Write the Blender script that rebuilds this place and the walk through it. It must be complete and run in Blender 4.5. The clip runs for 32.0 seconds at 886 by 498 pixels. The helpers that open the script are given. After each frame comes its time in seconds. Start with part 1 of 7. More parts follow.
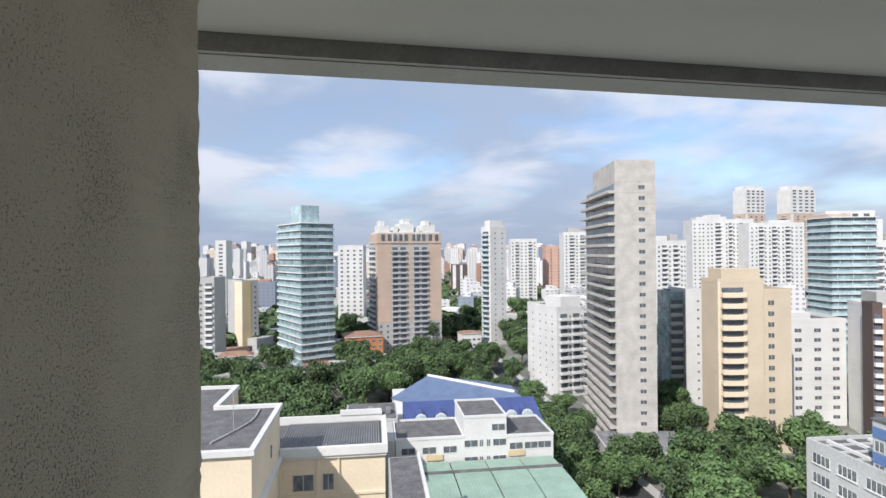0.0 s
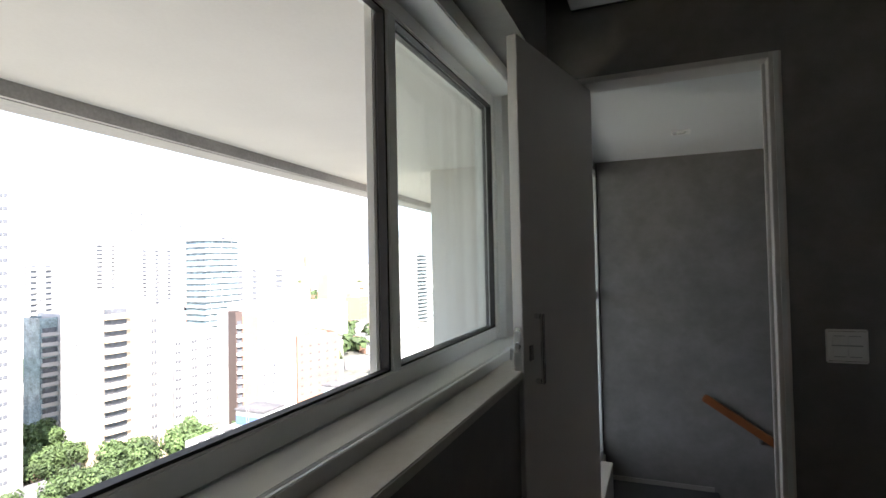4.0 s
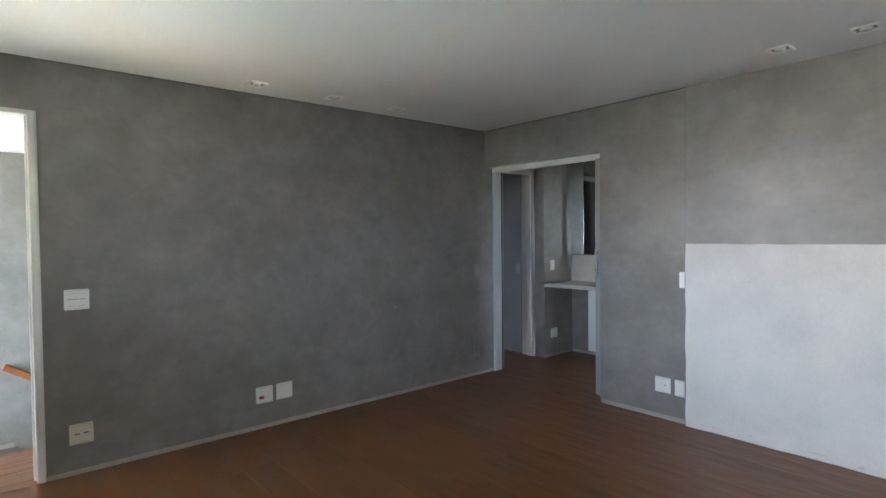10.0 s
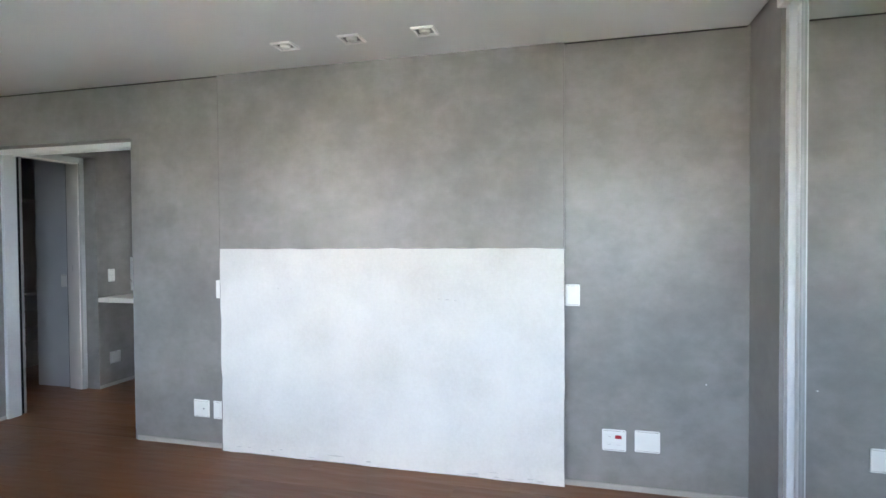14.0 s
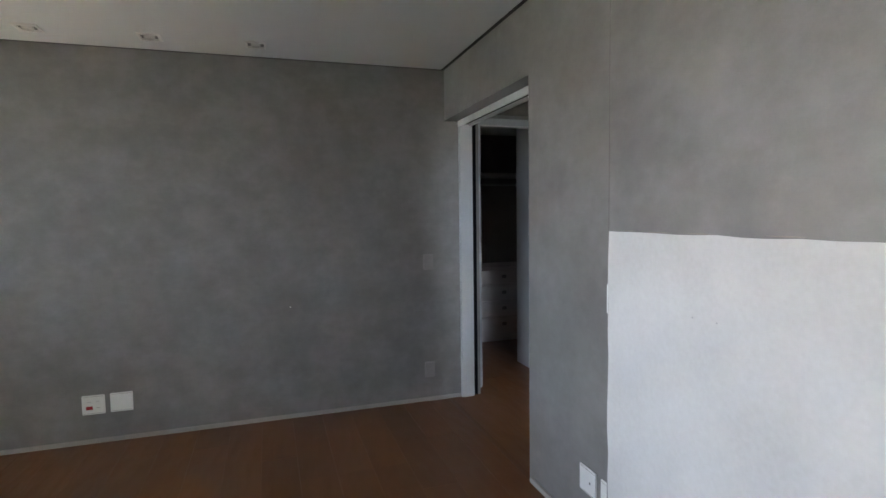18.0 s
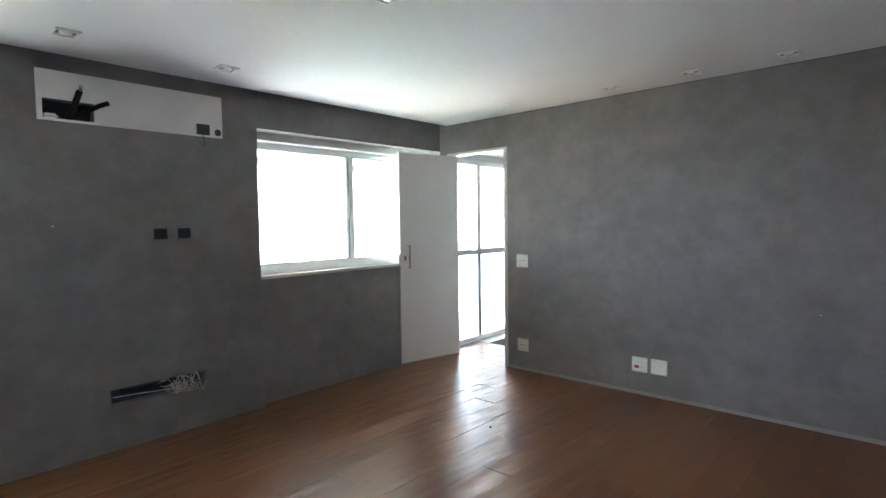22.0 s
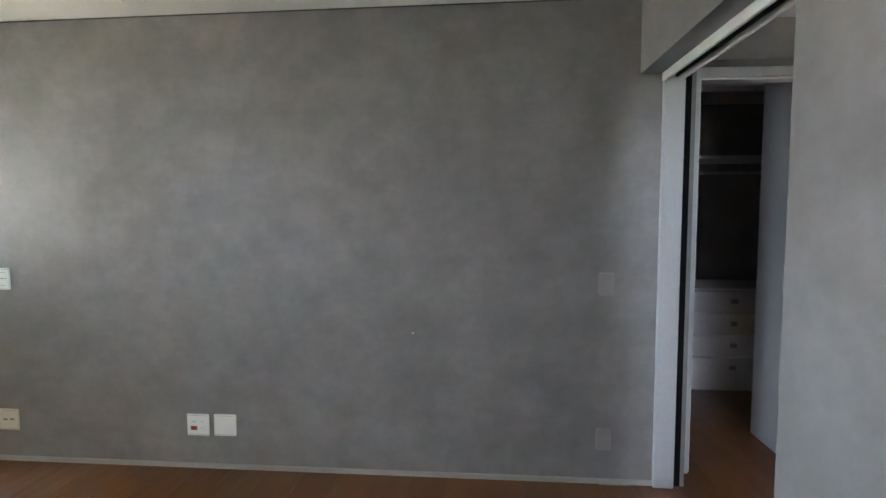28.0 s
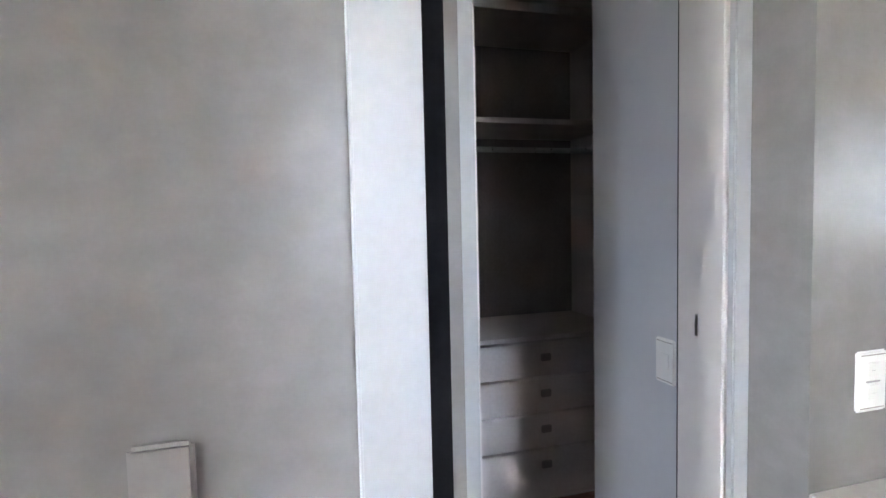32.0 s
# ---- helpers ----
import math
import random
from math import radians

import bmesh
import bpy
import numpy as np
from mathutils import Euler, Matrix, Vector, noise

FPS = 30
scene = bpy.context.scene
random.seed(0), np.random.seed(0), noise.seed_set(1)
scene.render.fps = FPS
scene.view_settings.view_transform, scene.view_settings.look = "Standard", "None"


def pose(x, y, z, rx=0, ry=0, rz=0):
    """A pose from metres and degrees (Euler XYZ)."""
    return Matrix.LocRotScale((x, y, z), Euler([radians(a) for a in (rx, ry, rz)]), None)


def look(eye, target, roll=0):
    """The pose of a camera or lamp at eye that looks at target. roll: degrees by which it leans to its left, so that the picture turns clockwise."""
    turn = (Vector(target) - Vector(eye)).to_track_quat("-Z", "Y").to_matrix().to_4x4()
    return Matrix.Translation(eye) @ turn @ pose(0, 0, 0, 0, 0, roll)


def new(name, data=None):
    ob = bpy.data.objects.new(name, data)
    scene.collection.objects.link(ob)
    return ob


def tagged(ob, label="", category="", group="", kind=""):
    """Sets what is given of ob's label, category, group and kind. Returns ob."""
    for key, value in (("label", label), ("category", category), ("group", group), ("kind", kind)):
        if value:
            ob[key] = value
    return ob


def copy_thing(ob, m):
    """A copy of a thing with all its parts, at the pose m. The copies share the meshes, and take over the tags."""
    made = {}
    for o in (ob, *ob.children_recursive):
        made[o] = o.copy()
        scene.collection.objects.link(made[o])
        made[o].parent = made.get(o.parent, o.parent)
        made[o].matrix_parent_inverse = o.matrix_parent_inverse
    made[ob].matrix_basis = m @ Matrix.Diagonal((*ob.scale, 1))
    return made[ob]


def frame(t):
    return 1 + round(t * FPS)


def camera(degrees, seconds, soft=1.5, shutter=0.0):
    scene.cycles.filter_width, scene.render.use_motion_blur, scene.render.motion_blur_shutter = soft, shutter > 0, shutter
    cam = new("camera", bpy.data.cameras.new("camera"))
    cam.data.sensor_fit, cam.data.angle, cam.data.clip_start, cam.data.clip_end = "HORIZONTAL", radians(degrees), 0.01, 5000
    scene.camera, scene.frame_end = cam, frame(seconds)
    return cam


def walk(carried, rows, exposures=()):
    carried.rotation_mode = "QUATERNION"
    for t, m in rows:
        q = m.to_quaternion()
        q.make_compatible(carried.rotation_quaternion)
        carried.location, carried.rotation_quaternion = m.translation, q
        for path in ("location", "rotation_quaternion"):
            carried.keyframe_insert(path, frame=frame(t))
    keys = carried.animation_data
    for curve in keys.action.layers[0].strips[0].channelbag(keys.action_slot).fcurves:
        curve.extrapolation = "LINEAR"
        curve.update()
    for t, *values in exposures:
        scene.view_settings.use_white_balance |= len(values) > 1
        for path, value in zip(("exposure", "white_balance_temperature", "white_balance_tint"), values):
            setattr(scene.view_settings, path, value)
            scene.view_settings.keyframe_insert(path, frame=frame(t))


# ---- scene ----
cam = camera(79.8, 32.0)
PATH = [
    (0, (-1.673, 0.835, 1.332), (-1.414, 2.819, 1.342), -0.5),
    (0.5, (-1.722, 0.825, 1.338), (-1.127, 2.734, 1.331), -0.5),
    (1, (-1.757, 0.764, 1.348), (-0.958, 2.598, 1.348), -0.6),
    (1.5, (-1.715, 0.705, 1.338), (-0.689, 2.421, 1.387), -0.8),
    (2, (-1.802, 0.613, 1.362), (-0.593, 2.205, 1.427), -1.1),
    (2.5, (-1.886, 0.552, 1.363), (-0.464, 1.957, 1.433), -1.4),
    (3, (-2.033, 0.513, 1.36), (-0.404, 1.671, 1.428), -1.3),
    (3.5, (-2.15, 0.475, 1.36), (-0.384, 1.412, 1.416), -1.2),
    (5.5, (-2.682, 0.368, 1.358), (-0.7, 0.632, 1.394), -0.9),
    (6, (-2.804, 0.357, 1.355), (-0.805, 0.419, 1.376), -0.6),
    (6.5, (-2.912, 0.318, 1.353), (-0.914, 0.212, 1.368), -0.6),
    (7, (-3.043, 0.269, 1.345), (-1.047, 0.148, 1.354), -0.6),
    (7.5, (-3.135, 0.261, 1.351), (-1.166, -0.091, 1.332), -0.5),
    (8, (-3.238, 0.276, 1.357), (-1.353, -0.391, 1.332), -0.1),
    (8.5, (-3.363, 0.31, 1.373), (-1.571, -0.576, 1.309), 0.2),
    (9, (-3.475, 0.318, 1.373), (-1.782, -0.744, 1.314), -0.2),
    (9.5, (-3.628, 0.264, 1.38), (-2.013, -0.914, 1.332), -0.7),
    (10, (-3.777, 0.232, 1.386), (-2.263, -1.074, 1.338), -0.6),
    (10.5, (-3.841, 0.271, 1.381), (-2.474, -1.188, 1.344), -0.5),
    (11, (-3.913, 0.315, 1.386), (-2.771, -1.326, 1.349), -0.5),
    (11.5, (-3.995, 0.305, 1.391), (-3.078, -1.472, 1.339), -0.6),
    (12, (-4.097, 0.214, 1.386), (-3.392, -1.657, 1.326), -0.7),
    (12.5, (-4.222, 0.058, 1.397), (-3.646, -1.857, 1.336), -0.6),
    (13, (-4.278, -0.124, 1.387), (-3.878, -2.082, 1.334), -0.4),
    (13.5, (-4.274, -0.352, 1.399), (-3.888, -2.314, 1.359), -0.3),
    (14, (-4.279, -0.594, 1.376), (-3.787, -2.532, 1.334), -0.4),
    (14.5, (-4.266, -0.847, 1.385), (-3.571, -2.721, 1.324), -0.2),
    (16.5, (-4.011, -1.825, 1.389), (-2.558, -3.196, 1.294), -0.2),
    (17, (-3.888, -2.037, 1.386), (-2.252, -3.184, 1.291), -0.6),
    (17.5, (-3.838, -2.224, 1.412), (-2.035, -3.081, 1.293), -0.8),
    (18, (-3.727, -2.346, 1.386), (-1.831, -2.969, 1.256), -0.8),
    (18.5, (-3.573, -2.458, 1.381), (-1.608, -2.813, 1.258), -0.6),
    (19, (-3.53, -2.551, 1.386), (-1.533, -2.591, 1.288), -0.9),
    (19.5, (-3.575, -2.641, 1.387), (-1.59, -2.408, 1.302), -0.9),
    (20, (-3.663, -2.692, 1.406), (-1.731, -2.186, 1.303), -0.9),
    (20.5, (-3.845, -2.7, 1.35), (-1.959, -2.037, 1.269), -0.3),
    (21, (-3.996, -2.726, 1.37), (-2.201, -1.849, 1.273), -0.3),
    (21.5, (-4.099, -2.824, 1.41), (-2.451, -1.695, 1.309), -0.8),
    (22, (-4.187, -2.942, 1.421), (-2.705, -1.604, 1.315), -0.8),
    (22.5, (-4.309, -2.98, 1.407), (-2.963, -1.503, 1.318), -0.4),
    (23, (-4.428, -3.001, 1.4), (-3.16, -1.457, 1.326), -0.3),
    (23.5, (-4.505, -3.028, 1.414), (-3.47, -1.318, 1.332), -0.5),
    (24, (-4.531, -3.052, 1.412), (-3.595, -1.286, 1.322), -0.6),
    (24.5, (-4.466, -3.041, 1.397), (-3.491, -1.298, 1.294), -0.5),
    (25, (-4.278, -2.969, 1.376), (-3.174, -1.304, 1.286), -0.4),
    (25.5, (-4.104, -2.935, 1.388), (-2.708, -1.506, 1.294), 0.2),
    (26, (-3.906, -2.764, 1.377), (-2.203, -1.721, 1.27), 0.5),
    (26.5, (-3.543, -2.817, 1.356), (-1.748, -1.942, 1.249), 0.4),
    (28.5, (-2.447, -2.877, 1.418), (-0.459, -3.053, 1.29), 0.2),
    (29, (-2.15, -2.945, 1.397), (-0.197, -3.361, 1.294), 0.3),
    (29.5, (-1.872, -3.061, 1.393), (0.081, -3.473, 1.277), -0.1),
    (30, (-1.637, -3.184, 1.399), (0.332, -3.513, 1.279), -0.4),
    (30.5, (-1.378, -3.258, 1.387), (0.597, -3.559, 1.284), -0.6),
    (31, (-1.154, -3.344, 1.389), (0.816, -3.663, 1.268), -0.5),
    (31.5, (-0.914, -3.47, 1.376), (1.041, -3.878, 1.267), -1.2),
    (32, (-0.736, -3.618, 1.376), (1.182, -4.173, 1.256), -1.3),
]
EXPOSURES = [
    (0.0, 0.40, 6300, 14), (1.5, 0.56, 6350, 15), (2.0, 0.69, 6400, 16), (3.0, 1.33, 6400, 17), (3.5, 1.78, 6600, 19), (5.5, 4.65, 6800, 25), (6.0, 4.93, 6800, 26),
    (7.0, 5.05, 6800, 24), (8.0, 5.10, 6650, 21), (9.0, 5.38, 6550, 19), (10.0, 5.62, 6500, 15), (11.0, 5.87, 6450, 13), (12.0, 6.27, 6450, 14), (13.0, 6.32, 6450, 14),
    (14.5, 6.26, 6450, 15.5), (17.0, 5.78, 6600, 17), (18.0, 5.70, 6600, 17), (19.0, 5.47, 6500, 17), (20.0, 4.79, 6500, 21), (21.0, 5.43, 6350, 19), (22.0, 5.80, 6200, 17),
    (23.0, 4.79, 6250, 18), (24.0, 4.59, 6250, 24), (25.0, 4.63, 6300, 25), (26.0, 5.98, 6300, 17), (26.5, 6.15, 6400, 16), (28.5, 6.41, 6650, 18), (29.0, 7.05, 6700, 25), (30.0, 7.31, 6750, 25),
    (31.0, 7.55, 6700, 24), (32.0, 7.50, 6850, 21),
]
walk(cam, [(t, look(eye, target, roll)) for t, eye, target, roll in PATH], EXPOSURES)

# ---- world and sun ----
SUN_DIR = Vector((-0.52, -0.58, 0.68)).normalized()
world = bpy.data.worlds.new("world")
scene.world = world
world.use_nodes = True


def build_world():
    nt = world.node_tree
    nt.nodes.clear()
    out = nt.nodes.new("ShaderNodeOutputWorld")
    bg = nt.nodes.new("ShaderNodeBackground")
    sky = nt.nodes.new("ShaderNodeTexSky")
    sky.sky_type = "NISHITA"
    sky.sun_disc = False
    sky.sun_elevation = math.asin(SUN_DIR.z)
    sky.sun_rotation = math.atan2(SUN_DIR.x, SUN_DIR.y)
    sky.air_density, sky.dust_density, sky.ozone_density = 1.0, 0.25, 2.2
    co = nt.nodes.new("ShaderNodeTexCoord")
    sep = nt.nodes.new("ShaderNodeSeparateXYZ")
    nt.links.new(co.outputs["Generated"], sep.inputs["Vector"])

    # cloud sheets seen in perspective: the direction is divided by its height
    lift = nt.nodes.new("ShaderNodeMath")
    lift.operation = "ADD"
    lift.inputs[1].default_value = 0.22
    floor0 = nt.nodes.new("ShaderNodeMath")
    floor0.operation = "MAXIMUM"
    floor0.inputs[1].default_value = 0.0
    nt.links.new(sep.outputs["Z"], floor0.inputs[0])
    nt.links.new(floor0.outputs[0], lift.inputs[0])
    flat = nt.nodes.new("ShaderNodeVectorMath")
    flat.operation = "DIVIDE"
    tri = nt.nodes.new("ShaderNodeCombineXYZ")
    for k in ("X", "Y", "Z"):
        nt.links.new(lift.outputs[0], tri.inputs[k])
    nt.links.new(co.outputs["Generated"], flat.inputs[0])
    nt.links.new(tri.outputs["Vector"], flat.inputs[1])

    def layer(stretch, scale, detail, lo, hi, shift):
        mp = nt.nodes.new("ShaderNodeMapping")
        mp.inputs["Scale"].default_value = stretch
        mp.inputs["Location"].default_value = shift
        nz = nt.nodes.new("ShaderNodeTexNoise")
        nz.inputs["Scale"].default_value, nz.inputs["Detail"].default_value, nz.inputs["Roughness"].default_value = scale, detail, 0.5
        nz.inputs["Distortion"].default_value = 0.25
        rng = nt.nodes.new("ShaderNodeMapRange")
        rng.interpolation_type = "SMOOTHSTEP"
        rng.inputs["From Min"].default_value, rng.inputs["From Max"].default_value = lo, hi
        nt.links.new(flat.outputs["Vector"], mp.inputs["Vector"])
        nt.links.new(mp.outputs["Vector"], nz.inputs["Vector"])
        nt.links.new(nz.outputs["Fac"], rng.inputs["Value"])
        return rng.outputs["Result"]

    def over(under, colour, fac, strength=1.0):
        mul = nt.nodes.new("ShaderNodeMath")
        mul.operation = "MULTIPLY"
        mul.inputs[1].default_value = strength
        nt.links.new(fac, mul.inputs[0])
        mx = nt.nodes.new("ShaderNodeMix")
        mx.data_type = "RGBA"
        mx.inputs["B"].default_value = (*colour, 1)
        nt.links.new(mul.outputs[0], mx.inputs["Factor"])
        nt.links.new(under, mx.inputs["A"])
        return mx.outputs["Result"]

    veil = nt.nodes.new("ShaderNodeMapRange")
    veil.inputs["From Min"].default_value, veil.inputs["From Max"].default_value = 0.14, 0.02
    veil.inputs["To Min"].default_value, veil.inputs["To Max"].default_value = 0.0, 0.85
    nt.links.new(sep.outputs["Z"], veil.inputs["Value"])
    c = over(sky.outputs["Color"], (2.75, 3.40, 4.35), layer((1, 1, 1.6), 0.9, 4, 0.33, 0.56, (0.3, 0.1, 0.2)), 0.92)
    c = over(c, (5.0, 5.3, 5.75), layer((1, 1, 2.2), 1.4, 7, 0.43, 0.64, (1.7, 0.4, 0.9)), 0.92)
    c = over(c, (2.35, 2.85, 3.65), veil.outputs["Result"])
    nt.links.new(c, bg.inputs["Color"])
    bg.inputs["Strength"].default_value = 0.12
    nt.links.new(bg.outputs["Background"], out.inputs["Surface"])


build_world()
sun = new("sun", bpy.data.lights.new("sun", "SUN"))
sun.data.energy, sun.data.angle, sun.data.color = 4.0, radians(0.53), (1.0, 0.95, 0.88)
sun.matrix_world = look(SUN_DIR * 100, (0, 0, 0))


# the openings through which the sky lights the rooms; the last is the added hall window
for at, to, wide, high in (((-1.04, 1.21, 1.56), (-1.04, 0.0, 1.56), 2.05, 1.08), ((-4.60, 1.21, 1.59), (-4.60, 0.0, 1.59), 1.34, 1.04), ((1.35, 0.99, 0.90), (1.35, 0.0, 0.90), 2.15, 2.35), ((-2.71, -4.13, 1.60), (0.0, -4.13, 1.60), 0.20, 1.10)):
    lamp = new("sky_opening", bpy.data.lights.new("sky_opening", "AREA"))
    lamp.data.shape, lamp.data.size, lamp.data.size_y = "RECTANGLE", wide, high
    lamp.data.cycles.is_portal = True
    lamp.matrix_world = look(at, to)

# ---- materials ----
def material(name, colour, rough=0.6, metal=0.0, var=0.12, scale=3.0, fine=60.0, bump=0.08, tint=None, rvar=0.1, spec=0.5, coat=0.0, piece=0.0):
    """A surface with stains at one scale and grain at another, colour in linear values."""
    m = bpy.data.materials.new(name)
    m.use_nodes = True
    nt = m.node_tree
    b = nt.nodes["Principled BSDF"]
    b.inputs["Roughness"].default_value = rough
    b.inputs["Metallic"].default_value = metal
    b.inputs["Specular IOR Level"].default_value = spec
    b.inputs["Coat Weight"].default_value = coat
    b.inputs["Coat Roughness"].default_value = 0.15
    co = nt.nodes.new("ShaderNodeTexCoord")
    big = nt.nodes.new("ShaderNodeTexNoise")
    big.inputs["Scale"].default_value = scale
    big.inputs["Detail"].default_value = 5
    small = nt.nodes.new("ShaderNodeTexNoise")
    small.inputs["Scale"].default_value = fine
    small.inputs["Detail"].default_value = 4
    for n in (big, small):
        nt.links.new(co.outputs["Object"], n.inputs["Vector"])
    ramp = nt.nodes.new("ShaderNodeValToRGB")
    lo = [c * (1 - var) for c in colour]
    hi = [min(1, c * (1 + var)) for c in (tint or colour)]
    ramp.color_ramp.elements[0].color = (*lo, 1)
    ramp.color_ramp.elements[1].color = (*hi, 1)
    ramp.color_ramp.elements[0].position = 0.3
    ramp.color_ramp.elements[1].position = 0.7
    nt.links.new(big.outputs["Fac"], ramp.inputs["Fac"])
    mixc = nt.nodes.new("ShaderNodeMix")
    mixc.data_type, mixc.blend_type = "RGBA", "OVERLAY"
    mixc.inputs["Factor"].default_value = min(1.0, var * 2)
    nt.links.new(ramp.outputs["Color"], mixc.inputs["A"])
    nt.links.new(small.outputs["Fac"], mixc.inputs["B"])
    last = mixc.outputs["Result"]
    if piece:
        info = nt.nodes.new("ShaderNodeObjectInfo")
        hsv = nt.nodes.new("ShaderNodeHueSaturation")
        rng = nt.nodes.new("ShaderNodeMapRange")
        rng.inputs["To Min"].default_value, rng.inputs["To Max"].default_value = 1 - piece, 1 + piece
        nt.links.new(info.outputs["Random"], rng.inputs["Value"])
        nt.links.new(rng.outputs["Result"], hsv.inputs["Value"])
        nt.links.new(last, hsv.inputs["Color"])
        last = hsv.outputs["Color"]
    nt.links.new(last, b.inputs["Base Color"])
    if rvar:
        rr = nt.nodes.new("ShaderNodeMapRange")
        rr.inputs["To Min"].default_value, rr.inputs["To Max"].default_value = max(0.02, rough - rvar), min(1, rough + rvar)
        nt.links.new(big.outputs["Fac"], rr.inputs["Value"])
        nt.links.new(rr.outputs["Result"], b.inputs["Roughness"])
    if bump:
        bp = nt.nodes.new("ShaderNodeBump")
        bp.inputs["Strength"].default_value = bump
        bp.inputs["Distance"].default_value = 0.004
        nt.links.new(small.outputs["Fac"], bp.inputs["Height"])
        nt.links.new(bp.outputs["Normal"], b.inputs["Normal"])
    return m


def glass(name, tint=(0.97, 0.99, 0.98)):
    m = bpy.data.materials.new(name)
    m.use_nodes = True
    nt = m.node_tree
    nt.nodes.clear()
    out = nt.nodes.new("ShaderNodeOutputMaterial")
    tr = nt.nodes.new("ShaderNodeBsdfTransparent")
    tr.inputs["Color"].default_value = (*tint, 1)
    gl = nt.nodes.new("ShaderNodeBsdfGlossy")
    gl.inputs["Roughness"].default_value = 0.02
    lw = nt.nodes.new("ShaderNodeLayerWeight")
    lw.inputs["Blend"].default_value = 0.5
    pw = nt.nodes.new("ShaderNodeMath")
    pw.operation = "POWER"
    pw.inputs[1].default_value = 4.0
    fr = nt.nodes.new("ShaderNodeMapRange")
    fr.inputs["To Min"].default_value, fr.inputs["To Max"].default_value = 0.02, 0.45
    nt.links.new(lw.outputs["Facing"], pw.inputs[0])
    nt.links.new(pw.outputs["Value"], fr.inputs["Value"])
    mx = nt.nodes.new("ShaderNodeMixShader")
    nt.links.new(fr.outputs["Result"], mx.inputs["Fac"])
    nt.links.new(tr.outputs["BSDF"], mx.inputs[1])
    nt.links.new(gl.outputs["BSDF"], mx.inputs[2])
    nt.links.new(mx.outputs["Shader"], out.inputs["Surface"])
    return m




def cement(name, lo, hi):
    """Trowelled cement plaster: clouds, brushed streaks and pores."""
    m = bpy.data.materials.new(name)
    m.use_nodes = True
    nt = m.node_tree
    b = nt.nodes["Principled BSDF"]
    co = nt.nodes.new("ShaderNodeTexCoord")

    def noise_at(scale, stretch, detail, rough=0.55):
        mp = nt.nodes.new("ShaderNodeMapping")
        mp.inputs["Scale"].default_value = stretch
        n = nt.nodes.new("ShaderNodeTexNoise")
        n.inputs["Scale"].default_value, n.inputs["Detail"].default_value, n.inputs["Roughness"].default_value = scale, detail, rough
        nt.links.new(co.outputs["Object"], mp.inputs["Vector"])
        nt.links.new(mp.outputs["Vector"], n.inputs["Vector"])
        return n.outputs["Fac"]

    def mixed(kind, fac, p, q):
        mx = nt.nodes.new("ShaderNodeMix")
        mx.data_type = "FLOAT"
        mx.inputs["Factor"].default_value = fac
        nt.links.new(p, mx.inputs["A"])
        nt.links.new(q, mx.inputs["B"])
        return mx.outputs["Result"]

    clouds = noise_at(1.7, (1, 1, 1), 6)
    patches = noise_at(6.0, (1, 1, 1.1), 6, 0.6)
    streaks = noise_at(17.0, (0.8, 0.8, 1.3), 4)
    pores = noise_at(140.0, (1, 1, 1), 3)
    f = mixed("a", 0.53, clouds, patches)
    f = mixed("b", 0.14, f, streaks)
    f = mixed("c", 0.06, f, pores)
    ramp = nt.nodes.new("ShaderNodeValToRGB")
    ramp.color_ramp.elements[0].color, ramp.color_ramp.elements[1].color = (*lo, 1), (*hi, 1)
    ramp.color_ramp.elements[0].position, ramp.color_ramp.elements[1].position = 0.355, 0.645
    mid = ramp.color_ramp.elements.new(0.48)
    mid.color = (*[(p * 0.6 + q * 0.4) * t for p, q, t in zip(lo, hi, (0.98, 1.0, 0.985))], 1)
    nt.links.new(f, ramp.inputs["Fac"])
    nt.links.new(ramp.outputs["Color"], b.inputs["Base Color"])
    rr = nt.nodes.new("ShaderNodeMapRange")
    rr.inputs["To Min"].default_value, rr.inputs["To Max"].default_value = 0.27, 0.41
    b.inputs["Specular IOR Level"].default_value = 0.36
    nt.links.new(patches, rr.inputs["Value"])
    nt.links.new(rr.outputs["Result"], b.inputs["Roughness"])
    bp = nt.nodes.new("ShaderNodeBump")
    bp.inputs["Strength"].default_value, bp.inputs["Distance"].default_value = 0.10, 0.006
    nt.links.new(f, bp.inputs["Height"])
    nt.links.new(bp.outputs["Normal"], b.inputs["Normal"])
    return m


